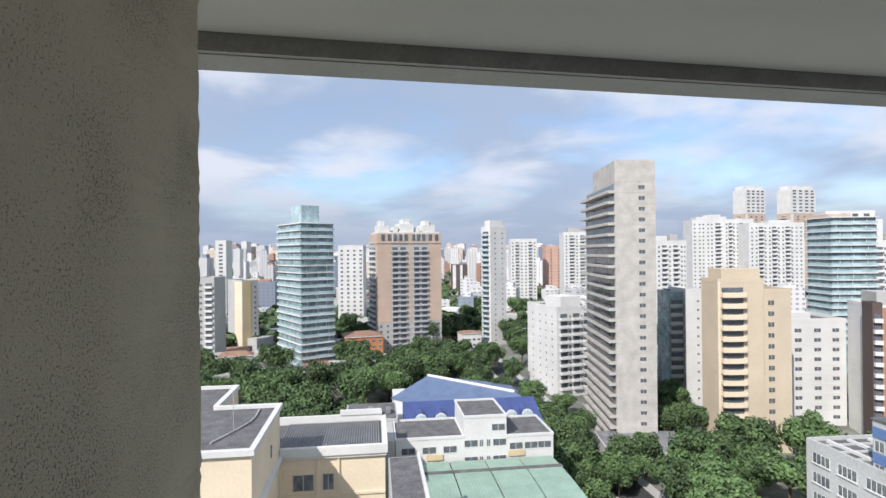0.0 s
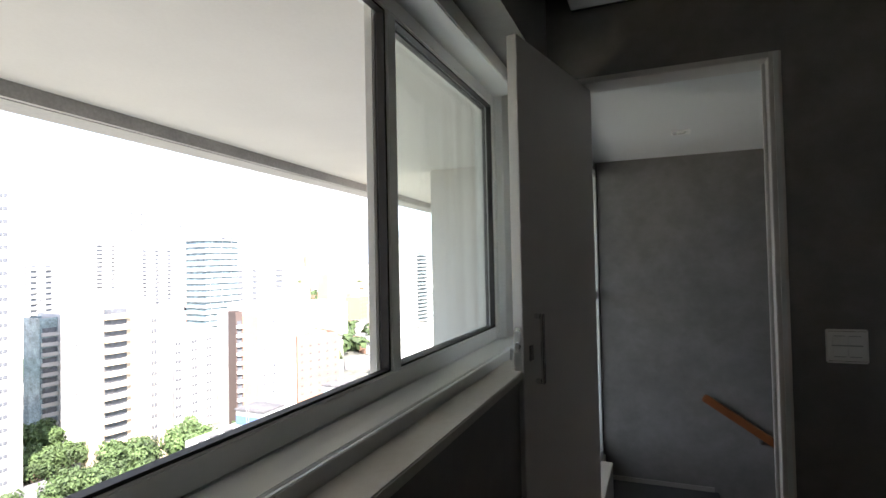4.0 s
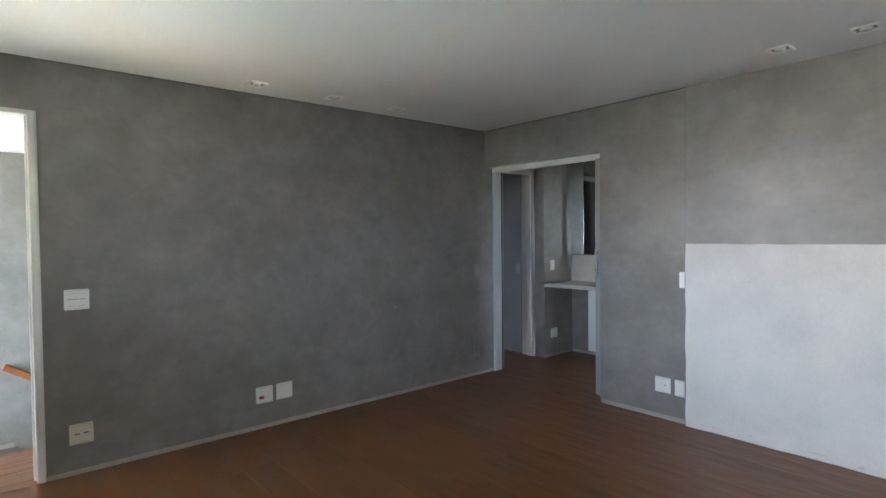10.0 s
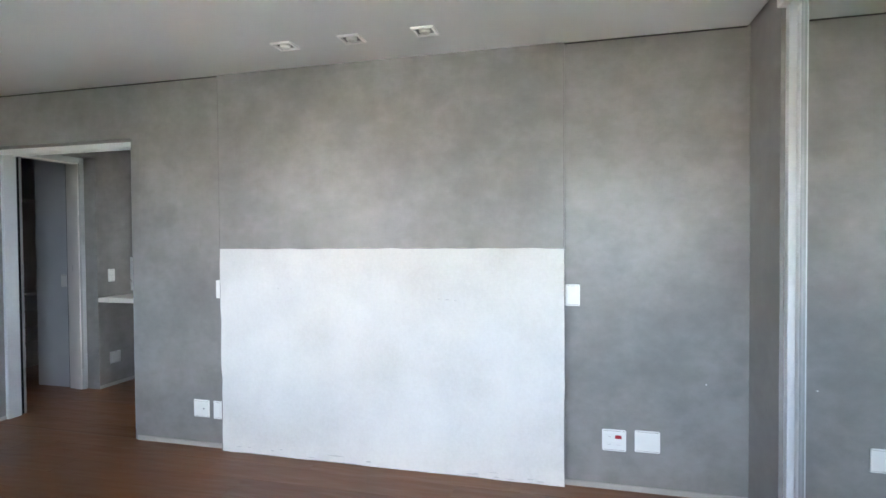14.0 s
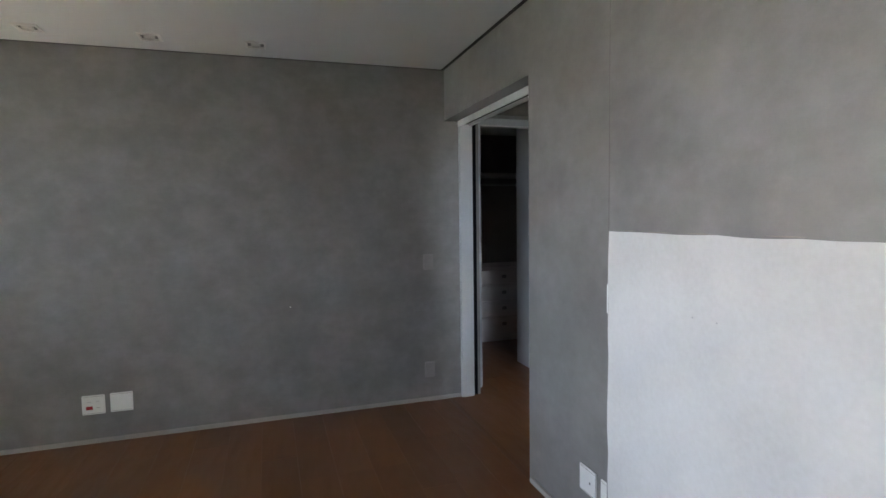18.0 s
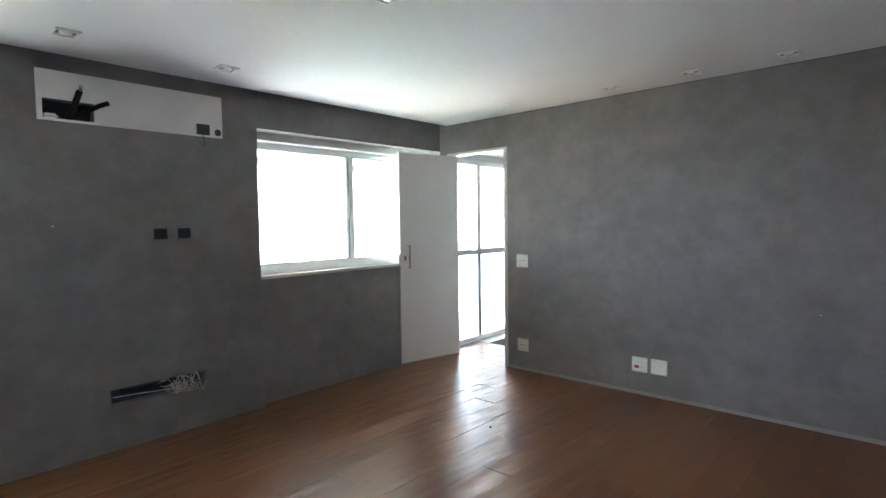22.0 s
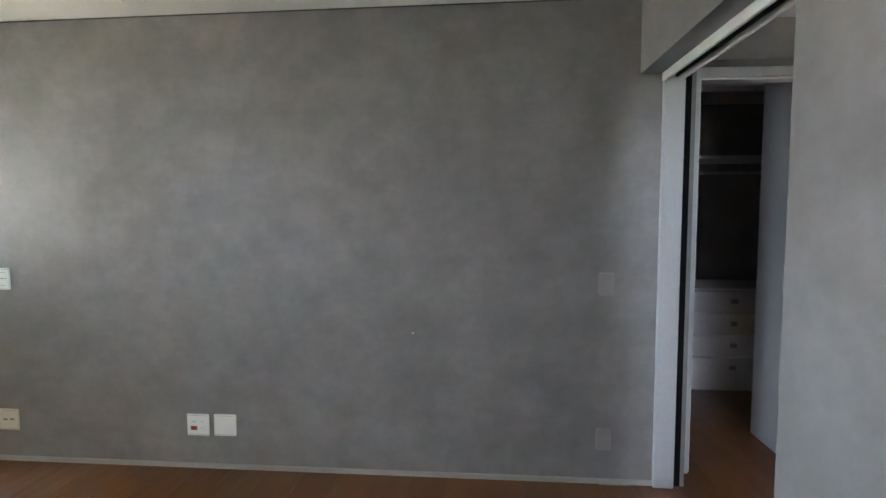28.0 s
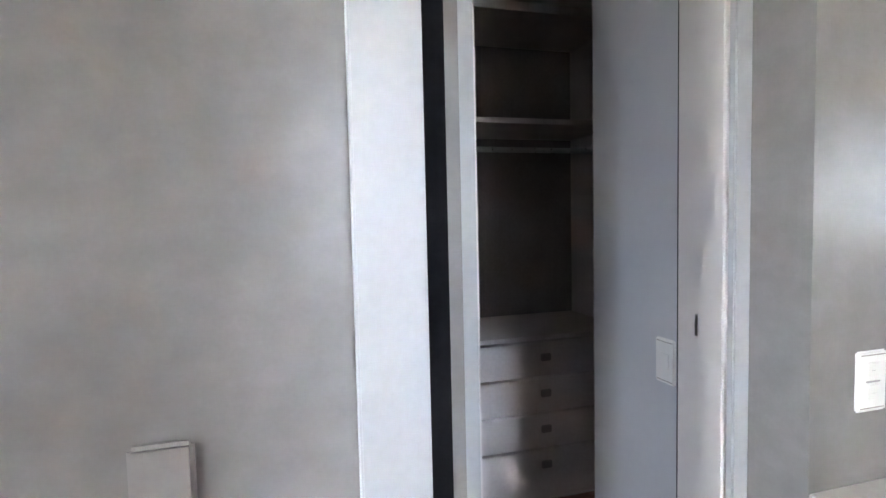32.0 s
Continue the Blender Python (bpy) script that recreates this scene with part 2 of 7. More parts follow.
def pitted(name, lo, hi):
    """Sprayed stucco: sandy grain with clusters of small pits."""
    m = bpy.data.materials.new(name)
    m.use_nodes = True
    nt = m.node_tree
    b = nt.nodes["Principled BSDF"]
    b.inputs["Roughness"].default_value = 0.95
    co = nt.nodes.new("ShaderNodeTexCoord")

    def noise_at(scale, detail):
        n = nt.nodes.new("ShaderNodeTexNoise")
        n.inputs["Scale"].default_value, n.inputs["Detail"].default_value = scale, detail
        nt.links.new(co.outputs["Object"], n.inputs["Vector"])
        return n.outputs["Fac"]

    def mixf(fac, p, q):
        mx = nt.nodes.new("ShaderNodeMix")
        mx.data_type = "FLOAT"
        mx.inputs["Factor"].default_value = fac
        nt.links.new(p, mx.inputs["A"])
        nt.links.new(q, mx.inputs["B"])
        return mx.outputs["Result"]

    grain, lumps, broad = noise_at(480.0, 2), noise_at(210.0, 1), noise_at(4.0, 3)
    f = mixf(0.45, lumps, grain)
    pit = nt.nodes.new("ShaderNodeMapRange")
    pit.interpolation_type = "SMOOTHSTEP"
    pit.inputs["From Min"].default_value, pit.inputs["From Max"].default_value = 0.37, 0.455
    nt.links.new(mixf(0.2, f, broad), pit.inputs["Value"])
    ramp = nt.nodes.new("ShaderNodeValToRGB")
    ramp.color_ramp.elements[0].color, ramp.color_ramp.elements[1].color = (*lo, 1), (*hi, 1)
    ramp.color_ramp.elements[0].position, ramp.color_ramp.elements[1].position = 0.0, 1.0
    nt.links.new(mixf(0.35, pit.outputs["Result"], broad), ramp.inputs["Fac"])
    nt.links.new(ramp.outputs["Color"], b.inputs["Base Color"])
    bp = nt.nodes.new("ShaderNodeBump")
    bp.inputs["Strength"].default_value, bp.inputs["Distance"].default_value = 0.8, 0.007
    nt.links.new(mixf(0.5, pit.outputs["Result"], f), bp.inputs["Height"])
    nt.links.new(bp.outputs["Normal"], b.inputs["Normal"])
    return m


def wood(name, dark, light, rough, piece=0.12):
    """Boards with soft figure along x of the object, each a little different, their faces slightly cupped."""
    m = bpy.data.materials.new(name)
    m.use_nodes = True
    nt = m.node_tree
    b = nt.nodes["Principled BSDF"]
    b.inputs["Specular IOR Level"].default_value = 0.40
    co, info = nt.nodes.new("ShaderNodeTexCoord"), nt.nodes.new("ShaderNodeObjectInfo")
    shift = nt.nodes.new("ShaderNodeVectorMath")
    shift.operation = "MULTIPLY_ADD"
    shift.inputs[1].default_value = (7.0, 3.0, 2.0)
    nt.links.new(info.outputs["Random"], shift.inputs[0])
    nt.links.new(co.outputs["Object"], shift.inputs[2])

    def noise_at(stretch, scale, detail):
        mp, n = nt.nodes.new("ShaderNodeMapping"), nt.nodes.new("ShaderNodeTexNoise")
        mp.inputs["Scale"].default_value = stretch
        n.inputs["Scale"].default_value, n.inputs["Detail"].default_value = scale, detail
        nt.links.new(shift.outputs["Vector"], mp.inputs["Vector"])
        nt.links.new(mp.outputs["Vector"], n.inputs["Vector"])
        return n.outputs["Fac"]

    def spread(value, lo, hi, a=0.0, z=1.0):
        r = nt.nodes.new("ShaderNodeMapRange")
        r.interpolation_type = "SMOOTHSTEP"
        r.inputs["From Min"].default_value, r.inputs["From Max"].default_value = lo, hi
        r.inputs["To Min"].default_value, r.inputs["To Max"].default_value = a, z
        nt.links.new(value, r.inputs["Value"])
        return r.outputs["Result"]

    def blend(fac, p, q):
        mx = nt.nodes.new("ShaderNodeMix")
        mx.data_type = "RGBA"
        nt.links.new(fac, mx.inputs["Factor"])
        for key, v in (("A", p), ("B", q)):
            if isinstance(v, tuple):
                mx.inputs[key].default_value = (*v, 1)
            else:
                nt.links.new(v, mx.inputs[key])
        return mx.outputs["Result"]

    figure, fibre, cup = noise_at((0.35, 2.2, 0.2), 1.1, 5), noise_at((1.5, 55.0, 0.2), 2.0, 4), noise_at((2.2, 9.0, 0.2), 1.4, 1.5)
    tone = blend(spread(figure, 0.0, 1.0), dark, light)
    tone = blend(spread(fibre, 0.1, 0.9, 0.0, 0.07), tone, tuple(k * 0.7 for k in dark))
    hsv = nt.nodes.new("ShaderNodeHueSaturation")
    rng = nt.nodes.new("ShaderNodeMapRange")
    rng.inputs["To Min"].default_value, rng.inputs["To Max"].default_value = 1 - piece, 1 + piece
    nt.links.new(info.outputs["Random"], rng.inputs["Value"])
    nt.links.new(rng.outputs["Result"], hsv.inputs["Value"])
    nt.links.new(tone, hsv.inputs["Color"])
    nt.links.new(hsv.outputs["Color"], b.inputs["Base Color"])
    nt.links.new(spread(figure, 0.2, 0.8, rough - 0.015, rough + 0.015), b.inputs["Roughness"])
    bp = nt.nodes.new("ShaderNodeBump")
    bp.inputs["Strength"].default_value, bp.inputs["Distance"].default_value = 0.62, 0.012
    nt.links.new(cup, bp.inputs["Height"])
    nt.links.new(bp.outputs["Normal"], b.inputs["Normal"])
    return m


CEMENT = cement("burnt_cement", (0.184, 0.175, 0.166), (0.277, 0.266, 0.256))
CEILING = material("ceiling_paint", (0.785, 0.805, 0.810), 0.85, var=0.02, scale=1.2, bump=0.02)
PRIMER = material("white_primer", (0.665, 0.655, 0.630), 0.8, var=0.075, scale=3, fine=70, bump=0.06)
PLASTER = material("white_plaster", (0.84, 0.83, 0.80), 0.8, var=0.05, scale=5, fine=70, bump=0.06)
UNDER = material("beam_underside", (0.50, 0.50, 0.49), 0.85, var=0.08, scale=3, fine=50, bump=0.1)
WHITE = material("white_lacquer", (0.74, 0.75, 0.74), 0.35, var=0.03, scale=3, bump=0.02)
LEAF = material("door_lacquer", (0.72, 0.70, 0.675), 0.4, var=0.03, scale=3, bump=0.02)
GLOSS = material("white_laminate", (0.60, 0.62, 0.64), 0.14, var=0.02, scale=2, bump=0.0)
ALU = material("white_aluminium", (0.77, 0.79, 0.78), 0.35, var=0.03, scale=4, bump=0.02)
PLASTIC = material("white_plastic", (0.80, 0.80, 0.77), 0.35, var=0.02, scale=20, bump=0.0)
IVORY = material("cream_plastic", (0.68, 0.64, 0.55), 0.4, var=0.03, scale=20, bump=0.0)
DARK = material("dark_void", (0.03, 0.03, 0.035), 0.8, var=0.2, scale=20)
WOOD = wood("floor_wood", (0.124, 0.050, 0.0195), (0.204, 0.084, 0.0325), 0.325, 0.08)
RAIL = wood("handrail_wood", (0.22, 0.07, 0.025), (0.36, 0.13, 0.05), 0.35)
GREYSTONE = material("dark_stair_stone", (0.06, 0.06, 0.062), 0.5, var=0.15, scale=5, bump=0.05)
SKIRT = material("skirting_paint", (0.37, 0.345, 0.315), 0.6, var=0.05, scale=9, bump=0.02)
PLATE_GREY = material("painted_plate", (0.275, 0.261, 0.247), 0.36, var=0.06, scale=9, bump=0.02)
RED = material("red_socket", (0.35, 0.01, 0.02), 0.4, var=0.02, bump=0.0)
RUBBER = material("black_foam_tube", (0.02, 0.02, 0.022), 0.8, var=0.2, scale=30, bump=0.1)
CABLE = material("white_cable", (0.52, 0.52, 0.50), 0.5, var=0.03, bump=0.0)
BOXBLUE = material("dark_blue_plastic", (0.03, 0.035, 0.05), 0.5, var=0.1, scale=20, bump=0.0)
BRUSH = material("grey_brush_pile", (0.10, 0.105, 0.11), 0.9, var=0.2, scale=40, bump=0.1)
TAN = material("filler_and_shade_tan", (0.30, 0.27, 0.24), 0.9, var=0.1, scale=20, bump=0.03)
SCUFFED = material("grey_plate_print", (0.38, 0.38, 0.37), 0.6, var=0.05, bump=0.0)
SEAL_AND_GAP = material("black_gasket_and_gap_shade", (0.015, 0.015, 0.016), 0.6, var=0.1, bump=0.0)
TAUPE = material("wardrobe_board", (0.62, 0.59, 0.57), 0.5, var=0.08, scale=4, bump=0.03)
# less than half as bright as the boards, used only for the back
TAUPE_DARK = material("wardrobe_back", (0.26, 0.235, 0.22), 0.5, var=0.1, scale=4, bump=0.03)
STEEL = material("brushed_steel", (0.55, 0.55, 0.54), 0.3, metal=1.0, var=0.04, scale=30, bump=0.0)
SATIN = material("satin_aluminium", (0.33, 0.34, 0.34), 0.5, metal=0.6, var=0.04, scale=20, bump=0.0)
LAMPWHITE = material("lamp_enamel", (0.86, 0.86, 0.85), 0.3, var=0.01, bump=0.0)
POST = material("greyish_white_post", (0.58, 0.60, 0.60), 0.4, var=0.03, scale=3, bump=0.02)
SLIDER = material("grey_door_lacquer", (0.275, 0.28, 0.285), 0.45, var=0.04, scale=3, bump=0.02)
JAMB = material("pale_grey_lacquer", (0.46, 0.48, 0.48), 0.4, var=0.03, scale=3, bump=0.02)
HOUSING = material("lamp_housing", (0.34, 0.34, 0.34), 0.6, var=0.05, bump=0.0)
# near black without gloss: the shade of narrow gaps put into a colour
GAP_SHADE = material("gap_shade_black", (0.012, 0.012, 0.013), 0.95, var=0.1, bump=0.0, spec=0.05)
BULB = material("lamp_glass", (0.85, 0.85, 0.82), 0.15, var=0.0, bump=0.0, rvar=0.0)
STONE = material("sill_stone", (0.60, 0.57, 0.52), 0.45, var=0.06, scale=6, bump=0.03)
STUCCO = pitted("exterior_stucco", (0.22, 0.185, 0.13), (0.67, 0.605, 0.455))
CONCRETE = material("raw_concrete", (0.30, 0.29, 0.28), 0.85, var=0.14, scale=4, fine=50, bump=0.25)
SOFFIT = material("exterior_soffit", (0.72, 0.71, 0.68), 0.85, var=0.04, scale=1.5, bump=0.03)
MIRROR = material("mirror_silver", (0.80, 0.83, 0.82), 0.02, metal=1.0, var=0.0, bump=0.0, rvar=0.0)
CHROME = material("chrome", (0.75, 0.75, 0.75), 0.15, metal=1.0, var=0.02, bump=0.0, rvar=0.0)
GLASS = glass("window_glass")


# ---- building blocks ----
def tidy(bm):
    bmesh.ops.recalc_face_normals(bm, faces=bm.faces)
    return bm


def mesh_ob(name, bm, mat, parent=None):
    me = bpy.data.meshes.new(name)
    tidy(bm).to_mesh(me)
    bm.free()
    for m in mat if isinstance(mat, (list, tuple)) else [mat]:
        me.materials.append(m)
    ob = new(name, me)
    if parent:
        ob.parent = parent
    return ob


def part(name, bm, mat, parent, label=""):
    return tagged(mesh_ob(name, bm, mat, parent), label)


def thing(name, at=(0, 0, 0), rz=0.0):
    ob = new(name)
    ob.empty_display_size = 0.05
    ob.matrix_basis = pose(*at, 0, 0, rz)
    return ob


def box(x0, x1, y0, y1, z0, z1, bevel=0.0, bm=None):
    """Adds a box between two corners, its edges rounded by bevel metres."""
    own = bmesh.new()
    bmesh.ops.create_cube(own, size=1.0)
    for v in own.verts:
        v.co = Vector(((x0 + x1) / 2 + v.co.x * (x1 - x0), (y0 + y1) / 2 + v.co.y * (y1 - y0), (z0 + z1) / 2 + v.co.z * (z1 - z0)))
    if bevel:
        bmesh.ops.bevel(own, geom=own.edges[:], offset=bevel, segments=2, affect="EDGES", clamp_overlap=True)
    if bm is None:
        return own
    join(bm, own)
    return bm


def join(bm, own, m=None):
    if m is not None:
        own.transform(m)
    me = bpy.data.meshes.new("tmp")
    own.to_mesh(me)
    own.free()
    bm.from_mesh(me)
    bpy.data.meshes.remove(me)
    return bm


def boxes(*rows, bevel=0.0):
    bm = bmesh.new()
    for r in rows:
        box(*r, bevel=bevel, bm=bm)
    return bm


def rod(a, b, r, sides=12, bm=None, r2=None):
    own = bmesh.new()
    a, b = Vector(a), Vector(b)
    bmesh.ops.create_cone(own, cap_ends=True, segments=sides, radius1=r, radius2=r if r2 is None else r2, depth=(b - a).length)
    own.transform(Matrix.Translation((a + b) / 2) @ (b - a).to_track_quat("Z", "Y").to_matrix().to_4x4())
    if bm is None:
        return own
    return join(bm, own)


def sheet(x0, x1, y0, y1, z0, z1, holes):
    """A slab with rectangular holes (x0, x1, y0, y1) through it."""
    xs = sorted({x0, x1, *(h[i] for h in holes for i in (0, 1))})
    ys = sorted({y0, y1, *(h[i] for h in holes for i in (2, 3))})
    solid = {}
    for i in range(len(xs) - 1):
        for j in range(len(ys) - 1):
            cx, cy = (xs[i] + xs[i + 1]) / 2, (ys[j] + ys[j + 1]) / 2
            solid[i, j] = not any(h[0] < cx < h[1] and h[2] < cy < h[3] for h in holes)
    bm, vs = bmesh.new(), {}

    def v(i, j, k):
        if (i, j, k) not in vs:
            vs[i, j, k] = bm.verts.new((xs[i], ys[j], (z0, z1)[k]))
        return vs[i, j, k]

    for (i, j), s in solid.items():
        if not s:
            continue
        for k in (0, 1):
            bm.faces.new([v(i, j, k), v(i + 1, j, k), v(i + 1, j + 1, k), v(i, j + 1, k)])
        for (a, b), n in {((i, j), (i + 1, j)): (i, j - 1), ((i + 1, j), (i + 1, j + 1)): (i + 1, j), ((i + 1, j + 1), (i, j + 1)): (i, j + 1), ((i, j + 1), (i, j)): (i - 1, j)}.items():
            if not solid.get(n):
                bm.faces.new([v(*a, 0), v(*b, 0), v(*b, 1), v(*a, 1)])
    return bm


def structure(name, bm, mat, label, category=""):
    return tagged(mesh_ob(name, bm, mat), label, category or name.split("_")[0], kind="structure")


# ---- the flat: walls, floors, ceilings ----
H = 2.43          # gypsum ceiling at the headboard wall
TOP = 2.66        # underside of the slab


def ceil_z(y):
    """The gypsum ceiling sags a little towards the windows."""
    return H - 0.0058 * (y + 3.58)


def upright(bm, y):
    """Turns a sheet laid out in x and z (as x and y) into a wall skin whose face is at y, going back in +y."""
    bm.transform(Matrix(((1, 0, 0, 0), (0, 0, 1, y), (0, 1, 0, 0), (0, 0, 0, 1))))
    return bm


PIER = (-3.80, -2.125)
AC_HOLE = (-3.44, -3.185, 2.045, 2.155)
DUCT_HOLE = (-3.165, -2.575, 0.285, 0.388)
BOX_HOLES = [(-2.876, -2.792, 1.325, 1.396), (-2.724, -2.640, 1.325, 1.396)]
north = boxes(
    (-5.80, -3.80, 0.94, 1.20, 0, 1.02), (-5.80, -3.80, 0.94, 1.20, 2.16, TOP), (-3.87, -3.80, 0.94, 1.20, 1.02, 2.16), (-5.80, -5.33, 0.94, 1.20, 1.02, 2.16),
    (PIER[0], PIER[1], 0.875, 1.20, 0, TOP), (PIER[1], 0.17, 0.86, 1.20, 0, 0.985), (PIER[1], 0.17, 0.86, 1.20, 2.15, TOP), (0.17, 0.26, 0.86, 1.20, 0, TOP))
join(north, upright(sheet(PIER[0], PIER[1], 0, TOP, 0, 0.08, [AC_HOLE, DUCT_HOLE, *BOX_HOLES]), 0.795))
structure("wall_north", north, CEMENT, "grey burnt-cement window wall with a projecting pier", "wall")
structure("wall_east", boxes((0, 0.13, 0.765, 0.86, 0, TOP), (0, 0.13, 0.0, 0.765, 2.118, TOP), (0, 0.13, -3.70, 0.0, 0, TOP)), CEMENT, "grey burnt-cement wall with mottled trowel marks", "wall")
structure("wall_south", boxes(
    (-5.80, -1.32, -3.685, -3.595, 0, TOP), (-5.80, -1.32, -3.83, -3.765, 0, TOP), (-1.32, 0.0, -3.695, -3.595, 2.07, TOP), (-1.32, 0.0, -3.83, -3.79, 2.07, TOP), (-1.32, 0.0, -3.79, -3.695, 2.10, TOP),
    (-4.21, -2.037, -3.595, -3.554, 0, TOP)), CEMENT, "grey burnt-cement headboard wall with a shallow projection", "wall")
structure("wall_west", boxes((-5.33, -5.13, -3.595, -3.18, 0, TOP), (-5.80, -5.72, -3.59, 0.94, 0, TOP), (-5.72, -5.60, 0.78, 0.94, 0, TOP)), CEMENT, "short grey return wall beside the mirrored wardrobe", "wall")
structure("wall_hall_east", boxes((0, 0.34, -3.86, -3.70, 0, TOP), (0, 0.34, -4.53, -3.86, 2.13, TOP), (0, 0.34, -5.25, -4.53, 0, TOP)), CEMENT, "grey burnt-cement wall of the dressing hall around a deep doorway", "wall")
structure("wall_hall_south", boxes((-2.6, 0.0, -5.25, -5.06, 0, TOP)), CEMENT, "grey burnt-cement wall behind the washstand", "wall")
structure("wall_hall_west", boxes((-2.7, -2.6, -5.25, -4.27, 0, TOP), (-2.7, -2.6, -4.00, -3.79, 0, TOP), (-2.7, -2.6, -4.27, -4.00, 0, 1.00), (-2.7, -2.6, -4.27, -4.00, 2.20, TOP)), CEMENT, "plain grey wall closing the dressing hall round an added, unseen window", "wall")
# unseen walls, added to block sun and shape the light at the hall window
structure("wall_light_well", boxes((-4.5, -4.4, -6.0, -3.79, -3.4, 1.3), (-4.4, -2.7, -6.0, -5.9, -3.4, 5.5), (-4.4, -2.7, -3.84, -3.79, TOP + 0.2, 5.5)), PRIMER, "unseen white walls added to keep the sun off the hall window", "wall")
structure("wall_stair_east", boxes((2.45, 2.62, -2.5, 0.95, -3.4, TOP)), CEMENT, "grey burnt-cement wall above the stairs", "wall")
structure("wall_stair_south", boxes((0.13, 2.45, -2.5, -2.4, -3.4, TOP)), CEMENT, "plain grey wall closing the stair hall", "wall")
structure("wall_stair_west", boxes((0.59, 0.69, -2.4, 0.95, -3.4, -0.25), (0.13, 0.69, -2.4, -0.02, -0.25, -0.012)), CEMENT, "grey wall under the landing", "wall")
CLOSET = material("closet_paint", (0.62, 0.61, 0.60), 0.7, var=0.04, scale=3, bump=0.03)
structure("wall_closet", boxes((0.34, 2.2, -5.6, -5.5, 0, TOP), (2.1, 2.2, -5.5, -2.6, 0, TOP), (0.34, 2.2, -2.6, -2.5, 0, TOP), (0.24, 0.34, -5.6, -5.25, 0, TOP), (0.24, 0.34, -3.70, -2.5, 0, TOP)), CLOSET, "plain walls of the unlit walk-in closet", "wall")
structure("floor_base", boxes((-5.8, 0.675, -3.79, 1.2, -0.25, -0.014), (-2.7, 2.2, -5.6, -3.79, -0.25, -0.014), (0.675, 2.2, -3.79, -2.5, -0.25, -0.014)), SKIRT, "screed under the wooden floor", "floor")

LAMPS = [(-0.28, -1.16), (-0.28, -1.74), (-0.28, -2.31), (-2.74, -3.20), (-3.13, -3.20), (-3.53, -3.20), (-3.42, 0.32), (-2.56, 0.35), (-2.56, -1.16)]
TROUGH = (-4.92, -4.72, -3.16, 0.54)
holes = [TROUGH] + [(x - 0.048, x + 0.048, y - 0.048, y + 0.048) for x, y in LAMPS]
gypsum = sheet(-5.11, -0.022, -3.568, 0.75, 0, 0.02, holes)
for v in gypsum.verts:
    v.co.z += ceil_z(v.co.y)
structure("ceiling", gypsum, CEILING, "smooth white gypsum ceiling with a black strip painting the shade of the gap beside the post at the walls", "ceiling")
structure("ceiling_slab", boxes((-5.8, 2.62, -3.79, 1.2, TOP, TOP + 0.2), (-2.7, 2.62, -5.6, -3.79, TOP, TOP + 0.2)), CEILING, "white slab above the gypsum ceiling", "ceiling")
structure("ceiling_trough", boxes(
    (TROUGH[0] - 0.02, TROUGH[0], TROUGH[2] - 0.02, TROUGH[3] + 0.02, H + 0.02, H + 0.16), (TROUGH[1], TROUGH[1] + 0.02, TROUGH[2] - 0.02, TROUGH[3] + 0.02, H + 0.02, H + 0.16),
    (TROUGH[0], TROUGH[1], TROUGH[2] - 0.02, TROUGH[2], H + 0.02, H + 0.16), (TROUGH[0], TROUGH[1], TROUGH[3], TROUGH[3] + 0.02, H + 0.02, H + 0.16),
    (TROUGH[0] - 0.02, TROUGH[1] + 0.02, TROUGH[2] - 0.02, TROUGH[3] + 0.02, H + 0.16, H + 0.18)), CEILING, "long white recessed light trough in the ceiling", "ceiling")
structure("ceiling_hall", boxes((-2.6, 0.0, -5.06, -3.79, 2.32, 2.35)), CEILING, "white ceiling of the dressing hall", "ceiling")
structure("ceiling_stair", boxes((0.13, 2.45, -2.4, 0.95, 2.19, 2.22)), CEILING, "white ceiling of the stair hall", "ceiling")
structure("ceiling_closet", boxes((0.34, 2.1, -5.5, -2.6, 2.36, 2.39)), CLOSET, "plain ceiling of the closet", "ceiling")


# black strips nearly flush with the ceiling paint the shade inside its gap
gap = boxes((-0.022, 0.0, -3.568, 0.75, 0.0012, 0.10), (-5.11, -4.21, -3.595, -3.568, 0.0012, 0.10), (-2.037, 0.0, -3.595, -3.568, 0.0012, 0.10))
for v in gap.verts:
    v.co.z += ceil_z(v.co.y)
structure("ceiling_gap", gap, SEAL_AND_GAP, "black filler painting the shade of the gap between ceiling and walls", "ceiling")
SHADE = material("curtain_board_paint", (0.42, 0.40, 0.38), 0.7, var=0.05, scale=4, bump=0.03)
structure("ceiling_curtain_board", boxes((-2.12, -0.10, 0.757, 0.855, 2.440, 2.456), bevel=0.002), SHADE, "grey board closing the curtain recess at the ceiling", "ceiling")


